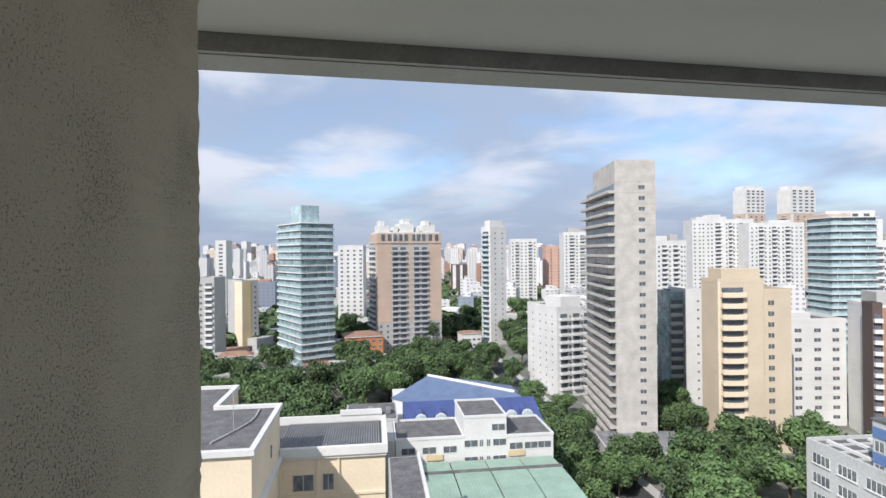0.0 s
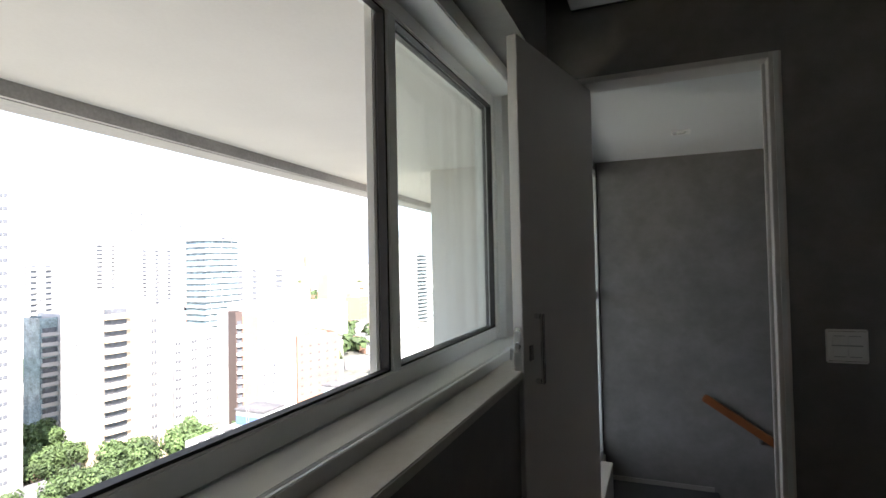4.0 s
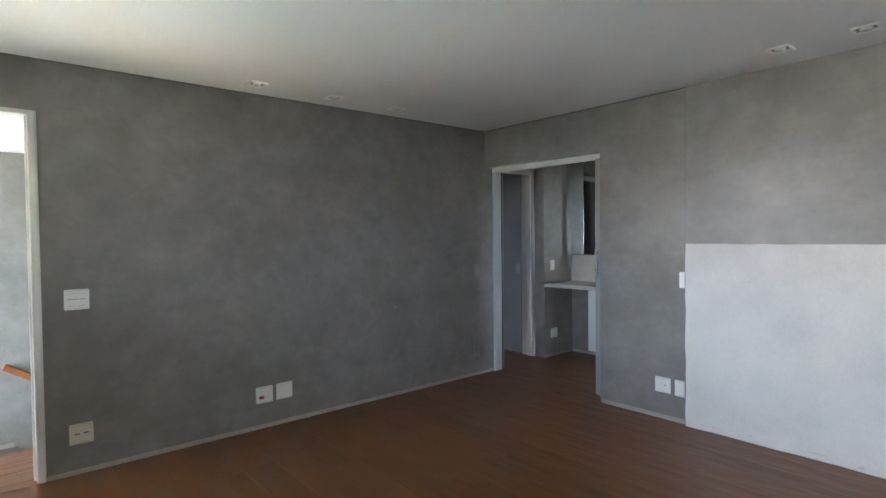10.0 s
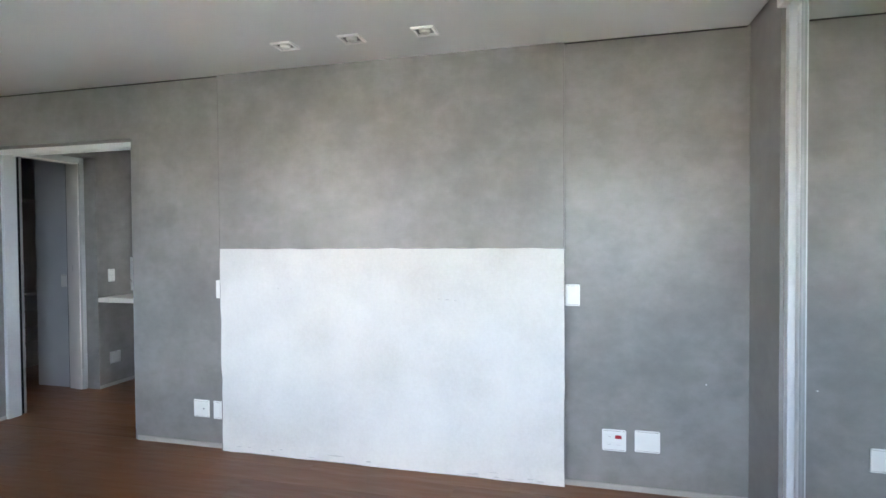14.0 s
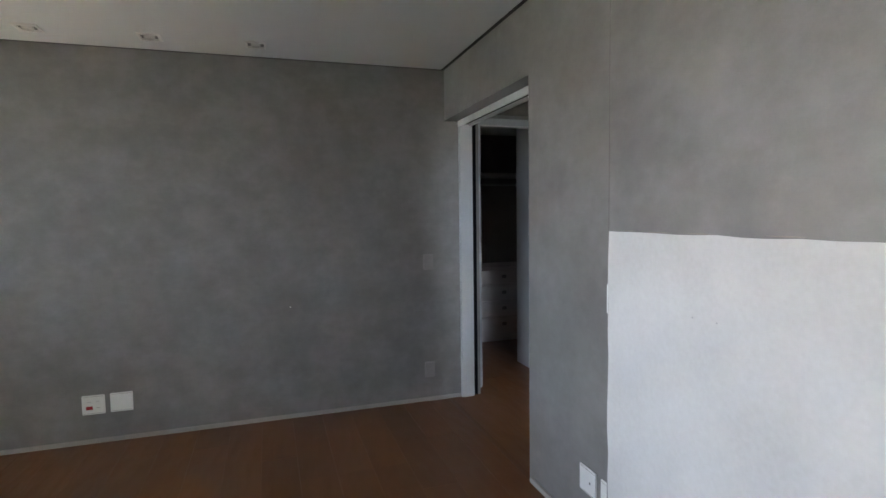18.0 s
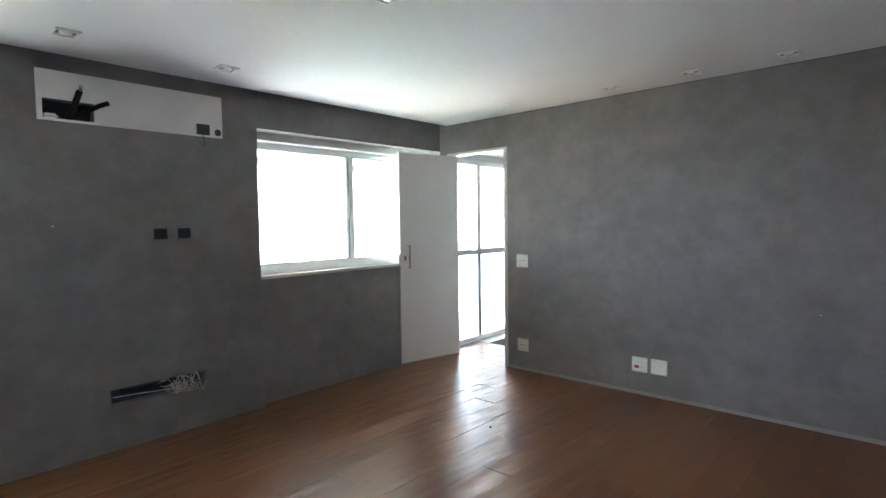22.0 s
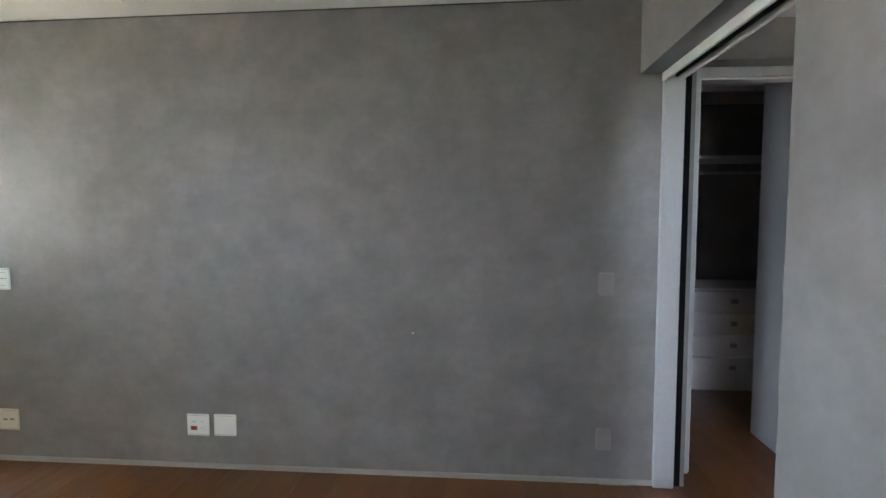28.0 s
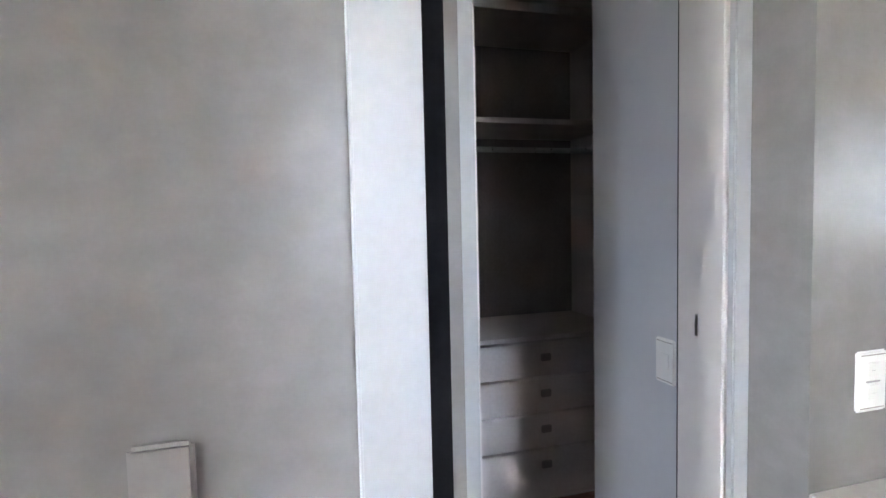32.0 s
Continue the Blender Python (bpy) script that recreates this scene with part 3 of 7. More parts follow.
def primer_patch():
    """The bare white field left where a headboard was, with uneven edges."""
    bm = bmesh.new()
    rnd = random.Random(4)
    n, loop = 26, []
    x0, x1, z1 = -4.208, -2.046, 1.315
    for i in range(n + 1):
        loop.append((x0 + (x1 - x0) * i / n, 0.004 + rnd.uniform(-0.003, 0.004)))
    for i in range(1, 14):
        loop.append((x1 + rnd.uniform(-0.004, 0.006), z1 * i / 14))
    for i in range(n + 1):
        loop.append((x1 + (x0 - x1) * i / n, z1 + rnd.uniform(-0.003, 0.003)))
    for i in range(13, 0, -1):
        loop.append((x0 + rnd.uniform(-0.002, 0.003), z1 * i / 14))
    a = [bm.verts.new((x, -3.554, z)) for x, z in loop]
    b = [bm.verts.new((x, -3.5505, z)) for x, z in loop]
    bm.faces.new(a)
    bm.faces.new(b)
    for i in range(len(a)):
        j = (i + 1) % len(a)
        bm.faces.new([a[i], a[j], b[j], b[i]])
    return bm


structure("wall_patch", primer_patch(), PRIMER, "bare white primed field with uneven edges where a headboard was", "wall")

# skirtings: a thin painted strip at the foot of the walls
structure("baseboard_east", boxes((-0.012, 0, -3.70, -0.002, 0, 0.028), bevel=0.003), SKIRT, "thin pale skirting strip along the east wall", "baseboard")
structure("baseboard_south", boxes((-2.037, -1.34, -3.595, -3.583, 0, 0.032), (-5.13, -4.21, -3.595, -3.583, 0, 0.030), bevel=0.003), SKIRT, "thin pale skirting strip along the headboard wall", "baseboard")
structure("baseboard_hall", boxes((-0.012, 0, -5.06, -4.53, 0, 0.03), (-1.2, -0.012, -5.06, -5.046, 0, 0.03), bevel=0.003), SKIRT, "thin pale skirting strip of the dressing hall", "baseboard")


# ---- windows ----
def frame_ring(x0, x1, z0, z1, w, y0, y1, bevel=0.004):
    """Four bars round an opening in the plane of x and z."""
    return boxes((x0, x0 + w, y0, y1, z0, z1), (x1 - w, x1, y0, y1, z0, z1), (x0 + w, x1 - w, y0, y1, z0, z0 + w), (x0 + w, x1 - w, y0, y1, z1 - w, z1), bevel=bevel)


def sash(parent, x0, x1, z0, z1, y, w=0.05, seal=None):
    part("sash_frame", frame_ring(x0, x1, z0, z1, w, y - 0.014, y + 0.014), ALU, parent)
    part("gasket", frame_ring(x0 + w - 0.002, x1 - w + 0.002, z0 + w - 0.002, z1 - w + 0.002, 0.008, y - 0.010, y + 0.010, 0), seal or SEAL_AND_GAP, parent, "dark rubber gasket")
    pane = part("pane", boxes((x0 + w, x1 - w, y - 0.002, y + 0.002, z0 + w, z1 - w)), GLASS, parent, "clear glass pane")
    pane.visible_shadow = False
    return pane


w1 = tagged(thing("window_1"), "wide white aluminium sliding window, its left half left without glass", "window", kind="structure")
part("window_frame", boxes((-2.125, -2.06, 0.99, 1.19, 1.05, 2.15), (-0.025, 0.125, 1.06, 1.19, 1.02, 2.15), (-2.06, -0.025, 0.99, 1.19, 2.085, 2.15), (-2.06, -0.025, 1.085, 1.19, 0.985, 1.026), bevel=0.004), ALU, w1)
part("fixed_frame", frame_ring(-2.06, -0.025, 1.026, 2.085, 0.052, 1.088, 1.122), ALU, w1)
part("mullion", boxes((-1.035, -0.985, 1.088, 1.103, 1.078, 2.033), bevel=0.003), ALU, w1)
part("brush_seal", boxes((-1.033, -0.99, 1.103, 1.127, 1.078, 2.033)), BRUSH, w1, "dark grey brush seal")
part("gasket", frame_ring(-0.987, -0.075, 1.076, 2.035, 0.008, 1.094, 1.116, 0), SEAL_AND_GAP, w1, "black rubber gasket")
part("gasket", frame_ring(-2.010, -1.035, 1.076, 2.035, 0.008, 1.094, 1.116, 0), SEAL_AND_GAP, w1, "black rubber gasket")
part("pane", boxes((-0.985, -0.077, 1.103, 1.107, 1.078, 2.033)), GLASS, w1, "clear glass pane").visible_shadow = False
part("track_ledge", boxes((-2.125, 0.17, 0.955, 1.085, 0.985, 1.026), (-2.125, 0.17, 0.945, 0.955, 0.985, 1.040), (-2.125, 0.17, 0.972, 0.978, 1.026, 1.034), bevel=0.002), ALU, w1, "flat white aluminium ledge with a groove")
part("window_sill", boxes((-2.125, 0.0, 0.845, 0.945, 0.985, 1.010), bevel=0.003), STONE, w1, "pale stone sill")
part("jamb_board", boxes((0.14, 0.17, 0.90, 1.06, 1.026, 2.14), bevel=0.003), WHITE, w1, "white jamb lining")
# added outer sash; its left edge stands in for the mullion's reflection
sash(w1, -1.040, 0.020, 1.031, 2.080, 1.142, 0.040)

w2 = tagged(thing("window_2"), "white aluminium sliding window in a broad flat casing", "window", kind="structure")
part("casing", frame_ring(-5.33, -3.868, 1.015, 2.162, 0.075, 0.918, 0.985), ALU, w2)
part("inner_frame", frame_ring(-5.262, -3.936, 1.083, 2.094, 0.02, 0.935, 1.01), ALU, w2)
sash(w2, -5.24, -4.58, 1.105, 2.075, 0.962, 0.034, JAMB)
sash(w2, -4.62, -3.958, 1.105, 2.075, 0.992, 0.034, JAMB)

# out of view: added so that daylight reaches the hall and the east wall
w4 = tagged(thing("window_4"), "unseen white window added to let daylight into the dressing hall", "window", kind="structure")
part("frame", boxes((-2.69, -2.63, -4.27, -4.245, 1.00, 2.20), (-2.69, -2.63, -4.025, -4.00, 1.00, 2.20), (-2.69, -2.63, -4.245, -4.025, 1.00, 1.04), (-2.69, -2.63, -4.245, -4.025, 2.15, 2.20), bevel=0.004), ALU, w4)
part("pane", boxes((-2.662, -2.658, -4.245, -4.025, 1.04, 2.15)), GLASS, w4, "clear glass pane").visible_shadow = False
w3 = tagged(thing("window_3"), "tall white-framed glazing of the stair hall", "window", kind="structure")
part("frame", boxes((0.26, 0.30, 0.92, 0.98, 0.03, 2.19), (0.30, 2.41, 0.92, 0.98, 2.06, 2.115), (0.30, 2.41, 0.935, 0.975, 2.115, 2.125), (0.30, 2.41, 0.92, 0.98, 2.125, 2.155), (0.30, 1.46, 0.92, 0.98, 0.0, 0.06), (1.50, 2.41, 0.92, 0.98, -0.30, -0.24), (2.41, 2.45, 0.92, 0.98, -0.30, 2.19), bevel=0.004), ALU, w3)
for x, z0 in ((0.74, 0.06), (1.46, -0.3), (1.96, -0.24)):
    part("mullion", boxes((x - 0.032, x + 0.032, 0.925, 0.975, z0, 2.06), bevel=0.004), ALU, w3)
part("transom", boxes((0.30, 2.41, 0.93, 0.97, 1.02, 1.085), bevel=0.004), ALU, w3)
for x0, x1, z0, z1 in ((0.30, 0.715, 0.06, 1.03), (0.30, 0.715, 1.075, 2.06), (0.765, 1.435, 0.06, 1.03), (0.765, 1.435, 1.075, 2.06), (1.485, 1.935, -0.24, 1.03), (1.485, 1.935, 1.075, 2.06), (1.985, 2.41, -0.24, 1.03), (1.985, 2.41, 1.075, 2.06)):
    part("pane", boxes((x0, x1, 0.948, 0.952, z0, z1)), GLASS, w3, "clear glass pane").visible_shadow = False
structure("trim_stair", boxes((0.30, 2.41, 0.93, 0.97, 2.155, 2.19)), WHITE, "white packing strip above the stair glazing", "trim")
structure("ledge_stair", boxes((0.69, 1.46, 0.76, 0.98, -3.4, 0.0), (1.46, 2.45, 0.90, 0.98, -3.4, -0.30), bevel=0.004), STONE, "pale stone ledge under the stair glazing", "ledge")


# ---- doors ----
d1 = tagged(thing("door_1", (0.085, 0.708, 0), -12.2), "off-white flush wooden door standing open along the window wall", "door", kind="structure")
part("door_leaf", boxes((-0.717, 0, -0.0175, 0.0175, 0.012, 2.09), bevel=0.002), LEAF, d1)
part("lock_plate", boxes((-0.7195, -0.716, -0.011, 0.011, 0.985, 1.15), bevel=0.001), STEEL, d1, "steel lock faceplate on the edge")
part("latch", boxes((-0.724, -0.7185, -0.007, 0.007, 1.07, 1.10), bevel=0.002), CHROME, d1)
part("keyhole_plate", boxes((-0.677, -0.647, -0.021, -0.0172, 1.035, 1.085), bevel=0.002), CHROME, d1, "small chrome key plate")
part("pull_handle", boxes((-0.632, -0.617, -0.050, -0.038, 0.955, 1.185), (-0.632, -0.617, -0.040, -0.0172, 0.955, 0.972), (-0.632, -0.617, -0.040, -0.0172, 1.168, 1.185), bevel=0.003), CHROME, d1, "square chrome pull handle")
part("pull_handle", boxes((-0.632, -0.617, 0.038, 0.050, 0.955, 1.185), (-0.632, -0.617, 0.0172, 0.040, 0.955, 0.972), (-0.632, -0.617, 0.0172, 0.040, 1.168, 1.185), bevel=0.003), CHROME, d1, "square chrome pull handle")
key = boxes((-0.666, -0.662, 0.0172, 0.05, 1.058, 1.068), (-0.672, -0.656, 0.05, 0.054, 1.030, 1.072), bevel=0.002)
part("key", key, STEEL, d1, "steel key in the lock")
structure("door_frame_1", boxes((-0.006, 0.138, 0.0, 0.042, 0, 2.118), (-0.006, 0.138, 0.735, 0.765, 0, 2.118), (-0.006, 0.138, 0.042, 0.735, 2.094, 2.118), (0.05, 0.07, 0.042, 0.054, 0, 2.094), bevel=0.003), LEAF, "off-white painted door frame", "door frame")
structure("door_stop", boxes((-0.010, -0.006, 0.010, 0.026, 0, 2.112)), WHITE, "slim white edge strip of the door frame", "door frame")

sl = tagged(thing("sliding_door"), "grey sliding door pushed back into its wall pocket", "door", kind="structure")
part("door_leaf", boxes((-2.05, -1.195, -3.752, -3.716, 0.012, 2.05), bevel=0.002), SLIDER, sl)
part("pull_handle", boxes((-1.232, -1.214, -3.686, -3.674, 1.02, 1.255), (-1.232, -1.214, -3.716, -3.676, 1.03, 1.045), (-1.232, -1.214, -3.716, -3.676, 1.23, 1.245), bevel=0.003), STEEL, sl, "steel bar handle")
structure("trim_sliding", boxes((-1.32, 0.0, -3.712, -3.697, 2.030, 2.098), (-1.32, 0.0, -3.786, -3.772, 2.030, 2.098), bevel=0.003), WHITE, "white fascia hiding the sliding door track", "trim")
structure("track_sliding", boxes((-1.32, 0.0, -3.770, -3.714, 2.085, 2.098), (-1.32, 0.0, -3.729, -3.723, 2.045, 2.085), (-1.32, 0.0, -3.758, -3.752, 2.045, 2.085)), SEAL_AND_GAP, "dark metal sliding track", "track")
structure("jamb_sliding", boxes((-0.030, 0.0, -3.80, -3.70, 0, 2.07), bevel=0.003), JAMB, "pale grey jamb of the sliding door", "door frame")
# flat black strip paints the darkness of the gap behind the jamb
structure("jamb_groove", boxes((-0.004, 0.0, -3.838, -3.80, 0, 2.07)), GAP_SHADE, "black strip standing in for the shade of the gap behind the jamb", "door frame")

df = tagged(thing("door_frame_2"), "white frame of the closet doorway in a deep reveal", "door frame", kind="structure")
part("frame_post", boxes((0.155, 0.307, -3.93, -3.86, 0, 2.13), bevel=0.003), LEAF, df)
part("frame_post", boxes((0.155, 0.307, -4.53, -4.495, 0, 2.13), bevel=0.003), LEAF, df)
part("frame_head", boxes((0.155, 0.307, -4.495, -3.93, 2.085, 2.13), bevel=0.003), LEAF, df)
part("casing", boxes((0.135, 0.155, -3.932, -3.858, 0, 2.132), (0.135, 0.155, -4.532, -4.490, 0, 2.132), (0.135, 0.155, -4.490, -3.932, 2.08, 2.132), bevel=0.003), JAMB, df)
# thin black strip draws the shaded gap between post and end panel
part("gap_seal", boxes((0.3072, 0.310, -4.5245, -4.4965, 0, 2.12)), SEAL_AND_GAP, df, "black strip painting the shade of the gap beside the post")
part("door_stop", boxes((0.157, 0.228, -4.495, -4.482, 0, 2.085), (0.157, 0.228, -3.943, -3.93, 0, 2.085), (0.157, 0.228, -4.482, -3.943, 2.072, 2.085), bevel=0.002), LEAF, df)
part("strike_plate", boxes((0.230, 0.248, -4.496, -4.492, 1.095, 1.145), bevel=0.001), STEEL, df, "steel strike plate")

# ---- mirrored wardrobe along the west side ----
mw = tagged(thing("mirrored_wardrobe"), "built-in wardrobe with full-height mirrored sliding doors in a white frame", "wardrobe")
part("side_post", boxes((-5.22, -5.075, 0.69, 0.775, 0, H), bevel=0.003), POST, mw)
part("side_post", boxes((-5.26, -5.147, -3.18, -3.137, 0, H - 0.03), bevel=0.002), POST, mw)
# black filler paints the shade between the two posts
part("post_recess", boxes((-5.26, -5.185, -3.137, -3.127, 0, 2.33)), GAP_SHADE, mw)
part("stop_strip", boxes((-5.205, -5.172, -3.127, -3.090, 0, 2.33), bevel=0.002), POST, mw)
part("top_rail", boxes((-5.150, -5.112, -3.18, 0.69, 2.352, 2.43), bevel=0.003), WHITE, mw)
part("top_track", boxes((-5.24, -5.150, -3.12, 0.69, 2.385, 2.41), (-5.172, -5.166, -3.07, 0.69, 2.350, 2.385), (-5.203, -5.197, -3.045, 0.69, 2.350, 2.385)), STEEL, mw, "grey metal sliding track")
part("bottom_track", boxes((-5.23, -5.095, -3.01, 0.69, 0.0, 0.012), (-5.168, -5.162, -3.01, 0.69, 0.012, 0.022), (-5.200, -5.193, -3.01, 0.69, 0.012, 0.022), (-5.105, -5.095, -3.01, 0.69, 0.012, 0.022)), STEEL, mw, "aluminium floor track")
for y0, y1, x in ((-3.090, -2.11, -5.180), (-2.155, -0.62, -5.150), (-0.66, 0.25, -5.180), (0.21, 0.685, -5.150)):
    door = part("mirror_door", boxes((x - 0.010, x - 0.003, y0 + 0.012, y1 - 0.012, 0.035, 2.335)), MIRROR, mw, "full-height mirror panel")
    for a, e in ((y0, y0 + 0.012), (y1 - 0.012, y1)):
        part("edge_profile", boxes((x - 0.012, x + 0.001, a, e, 0.022, 2.345), (x + 0.001, x + 0.006, a, a + 0.004, 0.022, 2.345), (x + 0.001, x + 0.006, e - 0.004, e, 0.022, 2.345), bevel=0.001), SATIN, door, "slim grooved satin aluminium edge profile")
    part("edge_profile", boxes((x - 0.012, x + 0.002, y0 + 0.012, y1 - 0.012, 0.022, 0.035), bevel=0.002), SATIN, door, "slim satin aluminium edge profile")
part("back_panel", boxes((-5.60, -5.585, -3.22, 0.775, 0, 2.43)), WHITE, mw)


# ---- electrical plates ----
def plate(name, label, size, at, rz, slots=(), mat=PLASTIC, category="socket"):
    """A cover plate facing -y before it is turned; slots: x, z, width, height and material of its inserts."""
    w, h = size
    ob = thing(name, at, rz)
    tagged(ob, label, category, "wall plates")
    deep = 0.015 if mat == PLATE_GREY else 0.009
    part("cover", boxes((-w / 2, w / 2, -deep, 0, -h / 2, h / 2), bevel=deep * 0.4), mat, ob)
    if mat in (PLASTIC, IVORY) and w > 0.06:
        # tan strips paint the shadow lines at the cover's top and bottom
        for z in (h / 2 - 0.0078, 0.0078 - h / 2):
            part("rim_line", boxes((-w / 2 + 0.007, w / 2 - 0.007, -deep - 0.0006, -deep + 0.001, z - 0.0008, z + 0.0008)), TAN, ob, "thin tan strip painting a shadow line along the cover")
    for sx, sz, sw, sh, sm in slots:
        part("insert", boxes((sx - sw / 2, sx + sw / 2, -0.0115, -0.008, sz - sh / 2, sz + sh / 2), bevel=0.001), sm, ob)
    return ob


plate("light_switch", "white square switch plate with four rockers on grey wall", (0.125, 0.12), (0, -0.166, 1.036), -90, [(-0.022, 0.02, 0.042, 0.030, PLASTIC), (0.024, 0.02, 0.042, 0.030, PLASTIC), (-0.022, -0.02, 0.042, 0.030, PLASTIC), (0.024, -0.02, 0.042, 0.030, PLASTIC), (0, 0.002, 0.092, 0.004, SCUFFED), (-0.022, 0.036, 0.036, 0.002, SCUFFED), (0.024, 0.036, 0.036, 0.002, SCUFFED), (-0.022, -0.037, 0.036, 0.002, SCUFFED), (0.024, -0.037, 0.036, 0.002, SCUFFED)], category="switch")
plate("wall_socket", "cream square socket plate with two dark outlets", (0.12, 0.12), (0, -0.172, 0.239), -90, [(-0.02, 0, 0.026, 0.006, DARK), (0.022, 0.002, 0.026, 0.006, DARK)], IVORY)
plate("wall_socket", "white square plate with four sockets, one of them red", (0.125, 0.12), (0, -1.284, 0.243), -90, [(-0.022, 0.02, 0.034, 0.020, PLASTIC), (0.024, 0.02, 0.034, 0.020, PLASTIC), (0.024, -0.018, 0.034, 0.020, PLASTIC), (-0.022, -0.018, 0.036, 0.022, RED), (-0.022, 0.02, 0.02, 0.004, DARK), (0.024, 0.02, 0.02, 0.004, DARK), (0.024, -0.018, 0.02, 0.004, DARK)])
plate("blank_plate", "blank white square wall plate beside a socket", (0.125, 0.12), (0, -1.437, 0.245), -90, category="wall plate")
plate("blank_plate", "small wall plate painted over in wall grey", (0.078, 0.118), (0, -3.452, 1.040), -90, mat=PLATE_GREY, category="wall plate")
plate("blank_plate", "small wall plate painted over in wall grey", (0.078, 0.118), (0, -3.452, 0.238), -90, mat=PLATE_GREY, category="wall plate")
plate("wall_socket", "white square plate with one cable hole near white patch", (0.12, 0.115), (-1.856, -3.595, 0.255), 180, [(0.02, 0.0, 0.008, 0.008, DARK)])
plate("wall_socket", "white narrow socket plate beside the white patch", (0.075, 0.118), (-1.985, -3.595, 0.252), 180, [(0, 0, 0.03, 0.03, PLASTIC)])
plate("light_switch", "white narrow switch plate beside the white patch", (0.048, 0.118), (-2.005, -3.595, 1.05), 180, [(0, 0.02, 0.035, 0.03, PLASTIC), (0, -0.02, 0.035, 0.03, PLASTIC)], category="switch")
plate("light_switch", "white narrow switch plate beside the white patch", (0.078, 0.118), (-4.253, -3.595, 1.056), 180, [(0, 0.02, 0.035, 0.03, PLASTIC), (0, -0.02, 0.035, 0.03, PLASTIC)], category="switch")
plate("wall_socket", "white square plate with four sockets, one of them red", (0.125, 0.118), (-4.470, -3.595, 0.270), 180, [(-0.024, 0.02, 0.034, 0.020, PLASTIC), (0.022, 0.02, 0.034, 0.019, RED), (0.022, -0.022, 0.034, 0.020, PLASTIC), (-0.024, -0.022, 0.034, 0.020, PLASTIC), (-0.024, 0.02, 0.02, 0.004, TAN), (-0.024, -0.022, 0.02, 0.004, TAN), (0.022, -0.022, 0.02, 0.004, TAN)])
plate("blank_plate", "blank white square plate with a small central button", (0.128, 0.118), (-4.640, -3.595, 0.276), 180, [(0, 0, 0.008, 0.008, PLASTIC)], category="wall plate")
plate("light_switch", "white narrow switch plate above the washstand", (0.075, 0.118), (0, -4.675, 1.045), -90, [(0, 0.022, 0.034, 0.030, PLASTIC), (0, -0.022, 0.034, 0.030, PLASTIC), (0, 0.022, 0.012, 0.003, SCUFFED), (0, -0.022, 0.012, 0.003, SCUFFED), (0, 0.0, 0.036, 0.003, SCUFFED)], category="switch")
plate("wall_socket", "white square socket plate below the washstand", (0.118, 0.11), (0, -4.70, 0.265), -90, [(0, 0, 0.05, 0.03, PLASTIC)])


# ---- small marks ----
def chip(name, label, at, size, mat, seed, axis="x"):
    """A small irregular flake: where plaster broke away or a crumb lies."""
    rnd = random.Random(seed)
    bm = bmesh.new()
    n = 7
    ring = [(math.cos(6.283 * k / n) * rnd.uniform(0.5, 1.0), math.sin(6.283 * k / n) * rnd.uniform(0.5, 1.0)) for k in range(n)]
    base, tip = [], []
    for u, v in ring:
        u, v = u * size[0], v * size[1]
        lo, hi = ((0, u, v), (-size[2], u * 0.7, v * 0.7)) if axis == "x" else (((u, 0, v), (u * 0.7, size[2], v * 0.7)) if axis == "y" else ((u, v, 0), (u * 0.6, v * 0.6, size[2])))
        base.append(bm.verts.new(lo))
        tip.append(bm.verts.new(hi))
    bm.faces.new(base)
    bm.faces.new(tip)
    for k in range(n):
        bm.faces.new([base[k], base[(k + 1) % n], tip[(k + 1) % n], tip[k]])
    ob = mesh_ob(name, bm, mat)
    ob.matrix_basis = Matrix.Translation(at)
    return tagged(ob, label, "mark")


chip("plaster_chip", "tiny white chip in the grey plaster", (0, -2.47, 0.77), (0.010, 0.006, 0.002), PRIMER, 1)
chip("plaster_chip", "tiny white chip in the grey pier", (-3.42, 0.795, 1.42), (0.010, 0.006, -0.002), PRIMER, 2, "y")
chip("plaster_chip", "small pale scrape low on the headboard wall", (-4.93, -3.595, 0.60), (0.008, 0.006, 0.002), PRIMER, 3, "y")
chip("floor_crumb", "dark crumb of debris on the wooden floor", (-1.33, -0.78, 0.0), (0.012, 0.008, 0.008), DARK, 4, "z")
SCUFF = material("scuff_grey", (0.50, 0.49, 0.48), 0.85, var=0.1, scale=20, bump=0.03)
for k, (x, z, w) in enumerate(((-3.55, 1.02, 0.018), (-3.60, 1.015, 0.010), (-3.50, 1.022, 0.012))):
    chip("scuff_mark", "small grey scuff on the white primed field", (x, -3.5505, z), (w, 0.003, 0.001), SCUFF, 10 + k, "y")

for k, x in enumerate((-2.460, -2.551)):
    chip("nail_hole", "tiny filled nail hole in the white primed field", (x, -3.5505, 1.065), (0.005, 0.004, 0.001), SCUFF, 20 + k, "y")
low = random.Random(31)
for k in range(14):
    chip("scuff_mark", "grey scuff along the foot of the white primed field", (low.uniform(-4.1, -2.15), -3.5505, low.uniform(0.012, 0.05)), (low.uniform(0.012, 0.06), low.uniform(0.002, 0.006), 0.001), SCUFF, 40 + k, "y")
# dark hairlines: the joint, with the shade along the projection's edges painted in
JOINT_SHADE = material("joint_and_edge_shade", (0.19, 0.18, 0.17), 0.9, var=0.1, scale=20, bump=0.03)
structure("wall_joint", boxes((-2.0415, -2.0385, -3.555, -3.5532, 1.316, 2.40), (-4.2085, -4.2055, -3.555, -3.5532, 1.316, 2.40)), JOINT_SHADE, "dark hairlines up the projection's edges, joint and edge shade painted as one", "joint")
rim = random.Random(9)
x = -2.10
